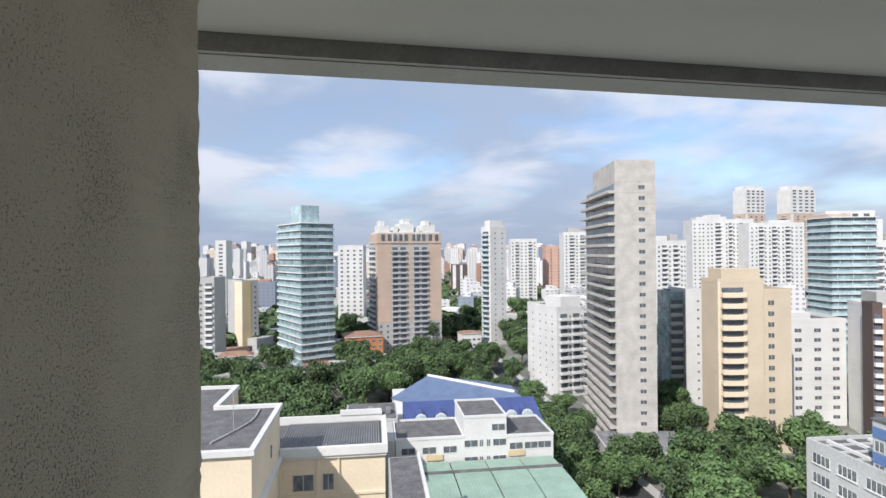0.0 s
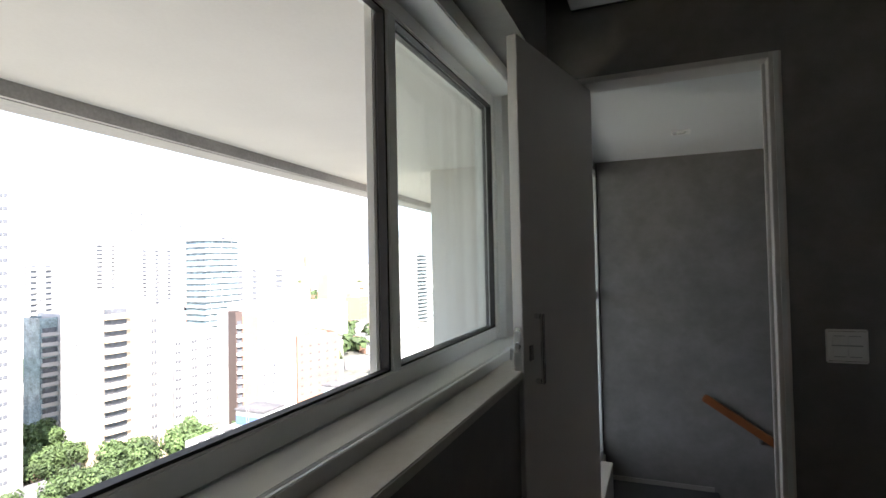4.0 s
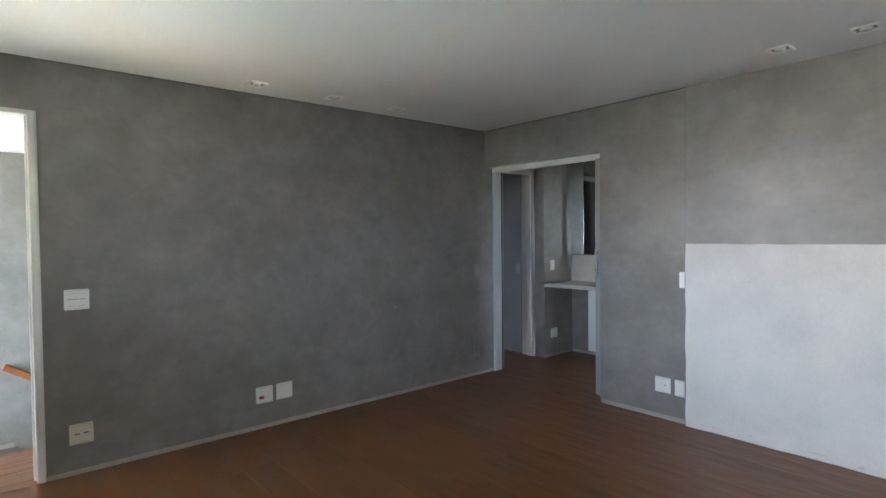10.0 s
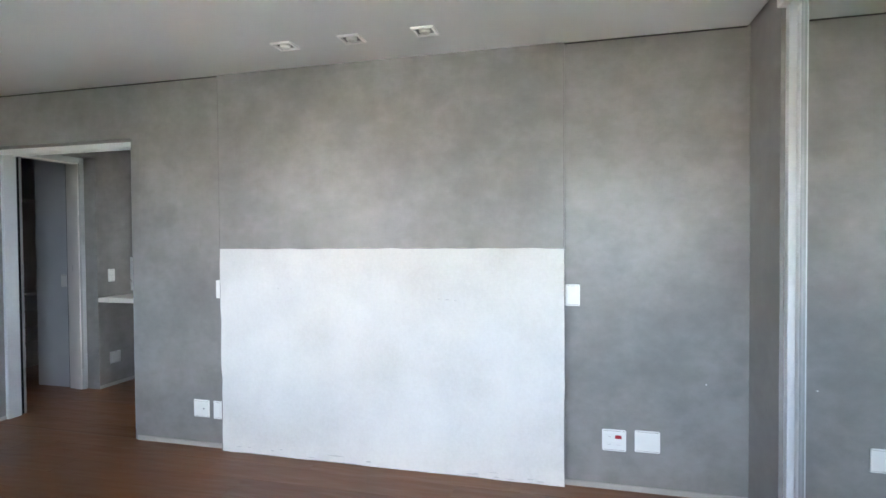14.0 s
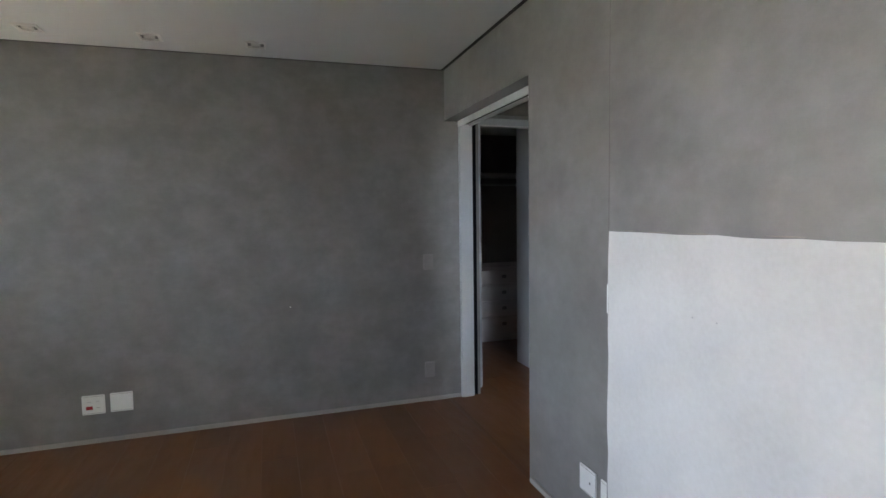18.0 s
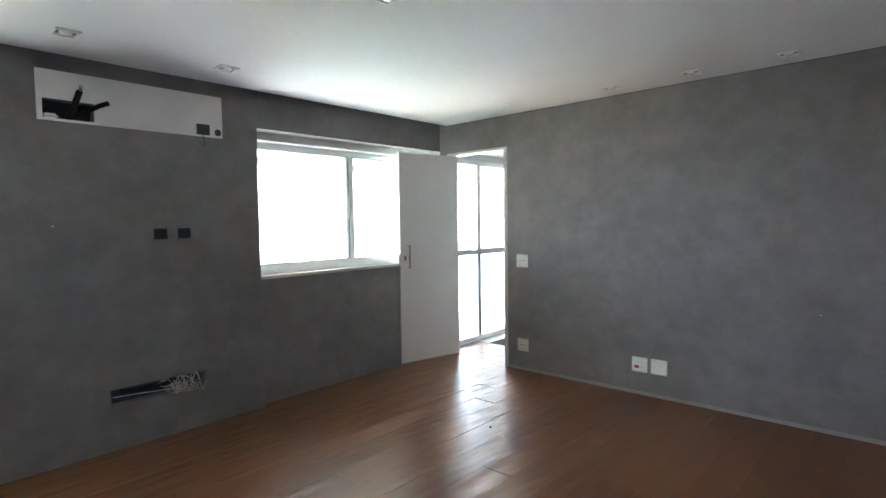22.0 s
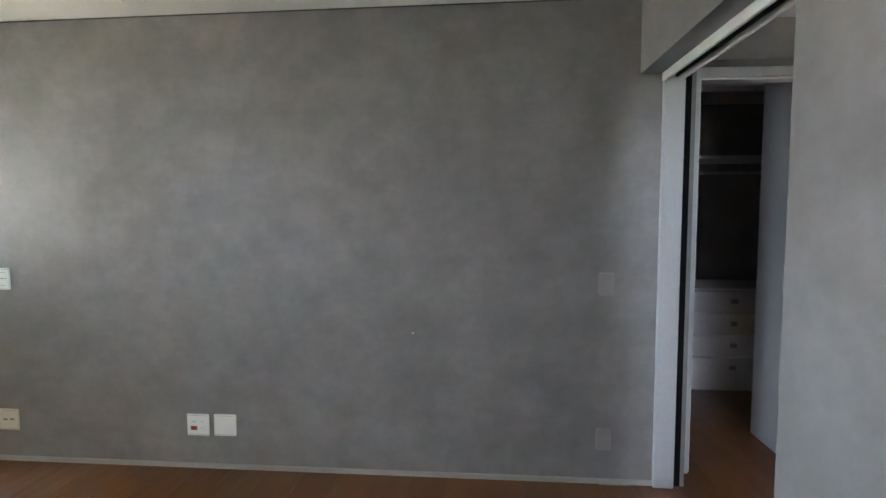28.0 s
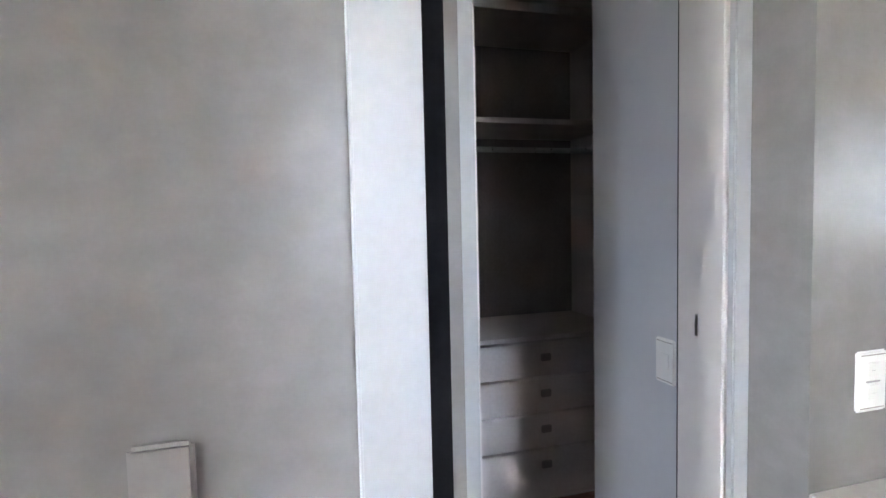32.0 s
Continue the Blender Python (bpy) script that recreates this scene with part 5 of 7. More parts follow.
def banded(label, corner, ang, wr, wl, top, floor, slab_mat, glass_mat, crown=(), low=None, foot=GROUND):
    """A tower of glass storeys between pale floor bands that jut out."""
    ob = tagged(thing("apartment_building", (corner[0], corner[1], foot), ang), label, "building", "towers of the city")
    h = top - foot
    part("glass_core", boxes((0, wr, 0, wl, 0, h)), glass_mat, ob)
    rnd = random.Random(int(wr * 100))
    mes = [shared("floor_band", boxes((-0.8 - k, wr + 0.4 + k, -0.9 - k, wl + 0.3, -0.25, 0.22)), slab_mat) for k in (0.0, 0.3)]
    rail = shared("glass_rail", boxes((-0.75, wr + 0.35, -0.85, -0.80, 0.22, 1.25), (-0.75, -0.70, -0.80, wl + 0.25, 0.22, 1.25)), PANE_TEAL)
    post = shared("bay_post", boxes((-0.12, 0.12, -0.2, 0, 0.55, floor - 0.25)), slab_mat)
    n = int(h / floor)
    for i in range(0 if low is None else max(0, int((low - foot) / floor)), n + 1):
        put("floor_band", mes[i % 5 == 2], ob, Matrix.Translation((0, 0, h - (n - i) * floor)))
        if i < n and rnd.random() < 0.9:
            put("glass_rail", rail, ob, Matrix.Translation((0, 0, h - (n - i) * floor)))
        if i < n:
            for k in range(3):
                if rnd.random() < 0.8:
                    put("bay_post", post, ob, Matrix.Translation((wr * (0.15 + 0.33 * k + rnd.uniform(-0.05, 0.05)), -0.01, h - (n - i) * floor)))
    for x0, x1, y0, y1, z0, z1, m in crown:
        part("rooftop_block", boxes((x0 * wr, x1 * wr, y0 * wl, y1 * wl, h + z0, h + z1), bevel=0.05), m, ob)
    return ob


# near and middle towers
banded("blue-green glass tower with white floor bands and roof cube", (-35.8, 258.3), 30, 16.5, 30, 15.5, 3.4, F_WHITE, PANE_BLUE, [(0.05, 0.6, 0.05, 0.5, 0, 8.6, PANE_TEAL), (0.0, 0.65, 0.0, 0.55, -0.3, 0.4, F_WHITE)])
tower("tan apartment tower with dark balcony columns and white crown", (0.2, 289.6), 12, 36.5, 22, 6.0, F_GREY,
      [("s", 0.0, 0.21, F_PINK, 17), ("s", 0.79, 1.0, F_PINK, 17), ("s", 0.47, 0.53, F_PINK, 17), ("w", 0.05, 1.2, 1.3), ("w", 0.15, 1.2, 1.3), ("b", 0.27, 3.6, 1.2, F_PALEBAND, 0.7), ("b", 0.395, 3.6, 1.2, F_PALEBAND, 0.7), ("b", 0.605, 3.6, 1.2, F_PALEBAND, 0.7), ("b", 0.73, 3.6, 1.2, F_PALEBAND, 0.7), ("w", 0.85, 1.2, 1.3), ("w", 0.95, 1.2, 1.3)],
      [("s", 0.0, 0.16, F_PINK), ("b", 0.33, 4.8, 1.4, F_WHITE), ("b", 0.58, 4.8, 1.4, F_WHITE), ("b", 0.84, 4.8, 1.4, F_WHITE)],
      crown=[(-0.01, 1.01, -0.02, 0.9, 0, 0.7, F_PINK), (0.0, 1.0, 0.0, 0.9, 0.7, 5.6, F_PINK), (0.02, 0.98, 0.02, 0.88, 5.6, 6.4, F_WHITE)]
      + [(a, a + 0.05, -0.012, 0.0, 1.6, 5.0, PANE_DARK) for a in (0.06, 0.16, 0.26, 0.34, 0.42, 0.54, 0.62, 0.70, 0.80, 0.90)]
      + [(a, a + 0.012, -0.02, 0.0, 0.9, 5.6, F_WHITE) for a in (0.23, 0.31, 0.39, 0.59, 0.67, 0.75)]
      + [(0.04, 0.20, 0.1, 0.6, 6.4, 10.0, F_WHITE), (0.06, 0.13, 0.15, 0.5, 10.0, 12.6, F_WHITE), (0.27, 0.33, 0.1, 0.5, 6.4, 9.4, F_WHITE), (0.36, 0.58, 0.1, 0.6, 6.4, 11.0, F_WHITE), (0.42, 0.52, 0.15, 0.5, 11.0, 13.6, F_WHITE), (0.62, 0.67, 0.1, 0.5, 6.4, 9.0, F_WHITE), (0.72, 0.92, 0.1, 0.6, 6.4, 10.4, F_WHITE), (0.76, 0.84, 0.15, 0.5, 10.4, 12.8, F_WHITE), (0.86, 0.90, 0.15, 0.5, 10.4, 11.8, F_GREY)])
tower("slim white tower with a column of balconies", (66.1, 305.6), 22.6, 11.5, 9.4, 15.0, F_WHITE, [("w", 0.3, 1.0, 1.0), ("w", 0.75, 1.0, 1.0)], [("b", 0.5, 6.5, 1.3, F_WHITE, 1.0, False, True)], crown=[(0.1, 0.9, 0.2, 0.8, 0, 4.6, F_WHITE)])
tower("white apartment slab among trees", (130.9, 505.4), -7.4, 25.4, 18, 12.2, F_WHITE, [("w", 0.08, 1.6, 1.3), ("b", 0.25, 4.0, 1.0, F_WHITE), ("w", 0.42, 1.6, 1.3), ("w", 0.58, 1.6, 1.3), ("b", 0.75, 4.0, 1.0, F_WHITE), ("w", 0.92, 1.6, 1.3)], floor=3.2)
tower("salmon-coloured apartment slab with small windows", (172.5, 524.2), -7.4, 18.5, 18, 5.4, F_ORANGE, [("w", 0.3, 1.6, 1.5), ("w", 0.7, 1.6, 1.5)], floor=3.2)
tower("white tower with rooftop block", (169.1, 462.9), -7.4, 24, 18, 17.0, F_WHITE, [("w", 0.1, 1.4, 1.4), ("b", 0.3, 4.5, 1.2, F_WHITE), ("w", 0.5, 1.4, 1.4), ("b", 0.7, 4.5, 1.2, F_WHITE), ("w", 0.9, 1.4, 1.4)], crown=[(0.2, 0.8, 0.2, 0.8, 0, 5, F_GREY)])
tower("white low apartment block with angled balconies", (66.3, 192.8), 12.6, 15.1, 22.4, -20.7, F_WHITE, [("b", 0.2, 3.6, 1.3, F_WHITE), ("w", 0.38, 0.9, 1.0), ("b", 0.56, 3.6, 1.3, F_WHITE), ("w", 0.72, 0.9, 1.0), ("b", 0.88, 3.2, 1.3, F_WHITE)], [("w", 0.15, 0.9, 0.9), ("w", 0.35, 0.9, 0.9), ("w", 0.55, 0.9, 0.9), ("w", 0.8, 0.9, 0.9)], crown=[(0.3, 0.9, 0.2, 0.7, 0, 4.2, F_WHITE)], floor=2.9)
tower("white apartment tower behind the concrete tower", (172.6, 311.2), -7.4, 19, 18, 6.0, F_WHITE, [("w", 0.1, 1.2, 1.2), ("b", 0.28, 3.4, 1.2, F_WHITE), ("w", 0.46, 1.2, 1.2), ("w", 0.85, 1.2, 1.2), ("b", 0.65, 3.4, 1.2, F_WHITE), ("w", 0.95, 0.8, 1.2)], crown=[(0.0, 0.45, 0.2, 0.8, 0, 4, F_WHITE), (0.55, 0.8, 0.2, 0.8, 0, 5, F_GREY)])
tower("broad white apartment block with small windows", (249.0, 392.0), -12, 46.6, 20, 24.0, F_WHITE, [("w", f, 1.3, 1.3) for f in (0.04, 0.12, 0.18, 0.26, 0.32, 0.56, 0.68, 0.74, 0.86, 0.94)] + [("b", 0.42, 4.5, 1.2, F_WHITE), ("b", 0.62, 3.0, 1.2, F_WHITE), ("b", 0.8, 3.5, 1.2, F_WHITE)], crown=[(0.1, 0.6, 0.2, 0.8, 0, 3.2, F_WHITE), (0.3, 0.5, 0.2, 0.8, 3.2, 5, F_WHITE)], low=-40, floor=3.1)
tower("white apartment block with narrow windows", (279.3, 367.8), -12, 40, 18, 20.0, F_WHITE, [("w", f, 1.3, 1.3) for f in (0.06, 0.14, 0.3, 0.38, 0.54, 0.62, 0.78, 0.86, 0.94)] + [("b", 0.22, 3.6, 1.2, F_WHITE), ("b", 0.46, 3.6, 1.2, F_WHITE), ("b", 0.7, 3.6, 1.2, F_WHITE)], crown=[(0.4, 0.8, 0.2, 0.8, 0, 3, F_WHITE)], low=-30, floor=3.1)
for cx, cy, w in ((430.0, 570.0, 29.0), (482.4, 563.2, 38.0)):
    tower("tall distant twin tower, white above tan", (cx, cy), 7.6, w, 18, 42.0, F_PINK, [("s", 0.0, 0.12, F_WHITE), ("w", 0.3, 3.0, 1.8, F_WHITE), ("w", 0.55, 3.0, 1.8, F_WHITE), ("w", 0.82, 3.0, 1.8, F_WHITE)], [("b", 0.5, 7.0, 2.0, F_WHITE)], floor=3.4, low=10,
          crown=[(0.0, 1.0, 0.0, 1.0, 0, 29.0, F_WHITE), (0.06, 0.94, 0.1, 0.9, 29.0, 33.6, F_WHITE)] + [(a, a + 0.12, -0.012, 0.0, z, z + 1.7, PANE_DARK) for a in (0.1, 0.34, 0.58, 0.8) for z in (3, 7, 11, 15, 19, 23, 26.4)])
tower("sand-coloured tower with curved white balconies", (90.3, 133.2), -7.4, 12.4, 9, -7.6, F_SAND, [("b", 0.32, 6.4, 0.9, F_CREAM, 1.05, True), ("s", 0.0, 0.05, F_CREAM)], floor=2.95, skip=1.0, crown=[(0.12, 0.97, 0.1, 0.9, 0, 3.6, F_SAND)], lines=False)
tower("lower sand-coloured wing with a column of windows", (102.7, 132.2), -7.4, 7.8, 14, -10.5, F_SAND, [("w", 0.3, 1.7, 1.3)], floor=2.95, skip=1.4, lines=False)
tower("white block partly in shade with dark windows", (126.4, 150.8), -7.4, 17.8, 18, -21.5, F_WHITE, [("w", 0.16, 2.2, 1.2), ("w", 0.5, 2.2, 1.2), ("w", 0.82, 2.2, 1.2)], crown=[(0.0, 0.45, 0.1, 0.9, 0, 2.6, F_WHITE)], floor=3.0, skip=1.2)
banded("tower with curved glass balconies and white bands", (200.0, 211.8), -8, 19.5, 16, 15.1, 3.1, F_WHITE, PANE_BLUE, [(0.0, 0.5, 0.1, 0.9, 0, 1.5, F_PINK)], low=-40)
tower("white tower block with square penthouse windows", (222.0, 238.0), -14, 26.0, 14, 14.5, F_WHITE, [("w", 0.15, 2.0, 2.0), ("w", 0.35, 2.2, 2.2), ("w", 0.6, 2.2, 2.2), ("w", 0.85, 2.2, 2.2)], floor=3.4, crown=[(0.02, 0.9, 0.1, 0.9, 0, 5.5, F_WHITE), (0.1, 0.16, 0.08, 0.1, 1.2, 4.0, PANE_DARK), (0.3, 0.4, 0.08, 0.1, 1.2, 4.0, PANE_DARK), (0.5, 0.6, 0.08, 0.1, 1.2, 4.0, PANE_DARK), (0.7, 0.8, 0.08, 0.1, 1.2, 4.0, PANE_DARK)], low=-20)
tower("white block with an arched rooftop", (230.1, 227.1), -23.5, 42, 18, 4.0, F_WHITE, [("w", f, 1.4, 1.3) for f in (0.05, 0.12, 0.24, 0.32, 0.44, 0.52, 0.64, 0.86, 0.94)] + [("b", 0.18, 3.5, 1.0, F_WHITE), ("b", 0.38, 3.5, 1.0, F_WHITE), ("b", 0.75, 5.0, 1.0, F_WHITE)], floor=3.2, crown=[(0.35, 1.0, 0.1, 0.9, 0, 4.6, F_WHITE)], low=-30)
tower("dark brown tower edge with white balconies", (134.2, 130.2), -23.5, 2.3, 6, -14.7, F_DARK, [("b", 0.5, 2.0, 1.0, F_WHITE)], floor=3.0, lines=False)
tower("brick-red and white tower with small windows", (137.0, 131.5), -23.5, 14.0, 18, -15.6, F_WHITE, [("s", 0.0, 0.47, F_BRICK), ("w", 0.38, 0.8, 0.8), ("w", 0.62, 1.0, 1.0), ("w", 0.88, 1.2, 1.2)], floor=3.0, crown=[(0.05, 0.5, 0.1, 0.6, 0, 4.5, F_GREY)])
tower("bare grey concrete stair tower", (152.0, 127.0), -23.5, 6.4, 14, -9.2, F_GREY, [("w", 0.3, 0.8, 0.8)], floor=9.0)
tower("red brick building with small square windows", (158.2, 124.1), -23.5, 18.1, 18, -25.7, F_BRICK, [("w", f, 1.0, 0.9) for f in (0.1, 0.3, 0.5, 0.7, 0.9)], crown=[(0.0, 0.75, 0.1, 0.8, 0, 1.6, F_BRICK), (0.05, 0.3, 0.1, 0.5, 1.6, 4.6, F_TEAL)], floor=2.9)
tower("white mid-rise with rows of windows", (279.1, 205.8), -23.5, 27, 18, -24.8, F_WHITE, [("w", f, 1.6, 1.4) for f in (0.1, 0.3, 0.5, 0.7, 0.9)], crown=[(0.2, 0.6, 0.2, 0.8, 0, 3, F_WHITE)])
tower("orange mid-rise apartment block", (407.0, 280.9), -23.5, 20, 18, -8.6, F_ORANGE, [("w", 0.2, 2.0, 1.5), ("w", 0.5, 2.0, 1.5), ("w", 0.8, 2.0, 1.5)], low=-35)
tower("yellow apartment block with balconies", (458.5, 294.8), -23.5, 28, 18, -19.2, F_YELLOW, [("b", 0.3, 5.0, 1.5, F_YELLOW), ("b", 0.7, 5.0, 1.5, F_YELLOW)], crown=[(0.2, 0.5, 0.2, 0.8, 0, 3, F_YELLOW)])
tower("brownish mid-rise between white blocks", (341.0, 266.1), -23.5, 13, 18, -14.2, F_PINK, [("w", 0.3, 1.6, 1.4), ("w", 0.7, 1.6, 1.4)], low=-35)
tower("tower with an orange strip and glass balconies", (373.6, 190.6), -17.2, 35, 13, 12.0, F_GREY, [("s", 0.12, 0.55, F_SAND), ("b", 0.75, 12.0, 1.4, F_WHITE, 1.0, False, True), ("w", 0.35, 1.2, 1.2)], [("b", 0.5, 9.0, 1.5, F_WHITE, 1.0, False, True)], crown=[(0.0, 0.4, 0.1, 0.9, 0, 9, F_WHITE), (0.4, 0.85, 0.1, 0.9, 0, 4, F_SAND)])
tower("small cream block with rows of windows", (210.1, 109.0), -27.2, 19.8, 11.9, -30.0, F_WHITE, [("w", f, 1.0, 1.0) for f in (0.1, 0.3, 0.5, 0.7, 0.9)], [("w", 0.3, 1.0, 1.0), ("w", 0.7, 1.0, 1.0)], crown=[(0.15, 0.6, 0.2, 0.8, 0, 4, F_WHITE)])
tower("narrow white tower at the street corner", (-126.3, 440.9), -7.4, 8.5, 12, 10.8, F_WHITE, [("w", 0.5, 3.0, 1.5)], low=-40)
tower("cream building with a yellow stripe", (-76.6, 316.6), 35, 9.5, 22, -15.2, F_GREY, [("s", 0.05, 0.55, F_YELLOW), ("w", 0.8, 1.2, 1.2)], [("s", 0.0, 0.5, F_CREAM), ("w", 0.25, 1.2, 1.2)])
tower("pale building by the window edge", (-90.0, 280.0), -7.4, 9, 14, -11.5, F_GREY, [("w", 0.25, 1.4, 1.2), ("b", 0.7, 4.0, 1.0, F_WHITE)], low=-50)
tower("white block between two towers", (-28.6, 408.0), -7.4, 19, 16, 5.7, F_WHITE, [("w", f, 1.8, 1.4) for f in (0.15, 0.4, 0.65, 0.9)], floor=3.2)
tower("small dark and white block among trees", (98.9, 691.2), -7.4, 21.6, 18, -16.8, F_DARK, [("s", 0.1, 0.3, F_WHITE), ("s", 0.55, 0.7, F_WHITE), ("w", 0.4, 2.5, 1.6)], low=-50)
tower("reddish slab behind trees", (118.0, 610.0), -7.4, 9.0, 16, -14.0, F_BRICK, [("w", 0.5, 2.5, 1.5)], low=-50)
tower("grey-blue glass block with balconies", (98.8, 171.5), -7.4, 5.2, 10, -14.0, PANE_BLUE, [("b", 0.5, 4.4, 0.8, F_GREY)], low=-54)
tower("white side wall of a neighbouring tower", (103.3, 168.9), -7.4, 6.0, 14, -13.0, F_WHITE, [("w", 0.7, 0.8, 0.8)])


def low_house(label, at, ang, size, h, wall, roof, pitch=1.6, bays=4):
    """A low house with a hipped roof, eaves and a row of windows."""
    ob = tagged(thing("low_house", (*at, GROUND), ang), label, "house", "low houses between the towers")
    w, d = size
    part("wall", boxes((0, w, 0, d, 0, h)), wall, ob)
    bm = bmesh.new()
    e = 0.5
    v = [bm.verts.new(p) for p in ((-e, -e, h), (w + e, -e, h), (w + e, d + e, h), (-e, d + e, h), (d * 0.4, d / 2, h + pitch), (w - d * 0.4, d / 2, h + pitch))]
    for f in ((0, 1, 5, 4), (1, 2, 5), (2, 3, 4, 5), (3, 0, 4), (3, 2, 1, 0)):
        bm.faces.new([v[i] for i in f])
    part("roof", bm, roof, ob)
    part("eave", boxes((-e, w + e, -e, -e + 0.15, h - 0.25, h + 0.05)), F_WHITE, ob)
    me = window_mesh(1.8, 1.3)
    for z in range(max(1, int(h / 3))):
        for k in range(bays):
            put("window", me, ob, Matrix.Translation((w * (k + 0.5) / bays, -0.004, 1.0 + 3.0 * z)))
    return ob


F_HOUSE = facade_mat("facade_burnt_orange", (0.50, 0.20, 0.075))
low_house("orange low building with brown roof and window rows", (-16.0, 268.0), 10, (19, 16), 13.0, F_HOUSE, ROOF_TILE, 2.0, 6)
lows = random.Random(58)
for at, wall, roof in (((48, 300), F_WHITE, ROOF_TILE), ((62, 322), F_GREY, ROOF_TILE), ((80, 296), F_WHITE, ROOF_METAL), ((92, 330), F_ORANGE, ROOF_TILE), ((44, 345), F_WHITE, ROOF_METAL), ((70, 360), F_CREAM, ROOF_TILE), ((104, 300), F_WHITE, ROOF_GREY), ((30, 372), F_GREY, ROOF_TILE), ((-50, 300), F_WHITE, ROOF_METAL), ((-34, 330), F_CREAM, ROOF_TILE), ((250, 176), F_YELLOW, ROOF_TILE), ((232, 190), F_WHITE, ROOF_METAL), ((268, 214), F_CREAM, ROOF_TILE), ((300, 190), F_WHITE, ROOF_TILE), ((216, 160), F_WHITE, ROOF_METAL), ((-62, 236), F_WHITE, ROOF_GREY), ((-75, 262), F_GREY, ROOF_TILE)):
    low_house("low house with a pitched roof among the trees", at, lows.uniform(-12, 22), (lows.uniform(10, 17), lows.uniform(8, 11)), lows.uniform(4, 8.5), wall, roof, lows.uniform(1.2, 2.2), lows.randint(3, 5))


def concrete_tower():
    """The unfinished-looking tower of raw concrete: a stack of thin balconies on one face, a line of small windows on the other."""
    ob = tagged(thing("concrete_tower", (64.2, 139.2, GROUND), -9.4), "tall raw concrete tower with thin stacked balconies", "building")
    h, wr, wl = 74.1, 11.0, 34.0
    part("wall", boxes((0, wr, 0, wl, 0, h)), F_CONC, ob)
    part("top_block", boxes((0, wr, 0, wl * 0.7, h, h + 6.0), bevel=0.05), F_CONC, ob)
    joint = shared("board_joint", boxes((-0.02, wr + 0.02, -0.03, 0.0, 0, 0.07)), F_GREY)
    win = window_mesh(1.7, 1.05, F_CONC)
    deck = shared("balcony", boxes((-1.9, 0, 0.3, wl - 0.5, -0.11, 0.11), (-1.92, -1.84, 0.3, wl - 0.5, 0.11, 0.72), (-1.84, 0, 0.3, 0.38, 0.11, 0.72)), F_CONC)
    glazing = shared("glazing", boxes((-0.05, 0, 1.0, wl - 1.5, 0.2, 2.5)), PANE_DARK)
    for i in range(25):
        z = h - 2.95 * (i + 1)
        put("window", win, ob, Matrix.Translation((wr * 0.66, -0.004, z + 0.9)))
        put("board_joint", joint, ob, Matrix.Translation((0, 0, z)))
        put("balcony", deck, ob, Matrix.Translation((0, 0, z)))
        put("glazing", glazing, ob, Matrix.Translation((0, 0, z)))
    part("podium", boxes((-6, 16, -14, 2, 0, 5.0)), F_GREY, ob)
    part("podium_roof", boxes((-5.5, 15.5, -13.5, 1.5, 5.0, 5.2)), ROOF_METAL, ob)


concrete_tower()


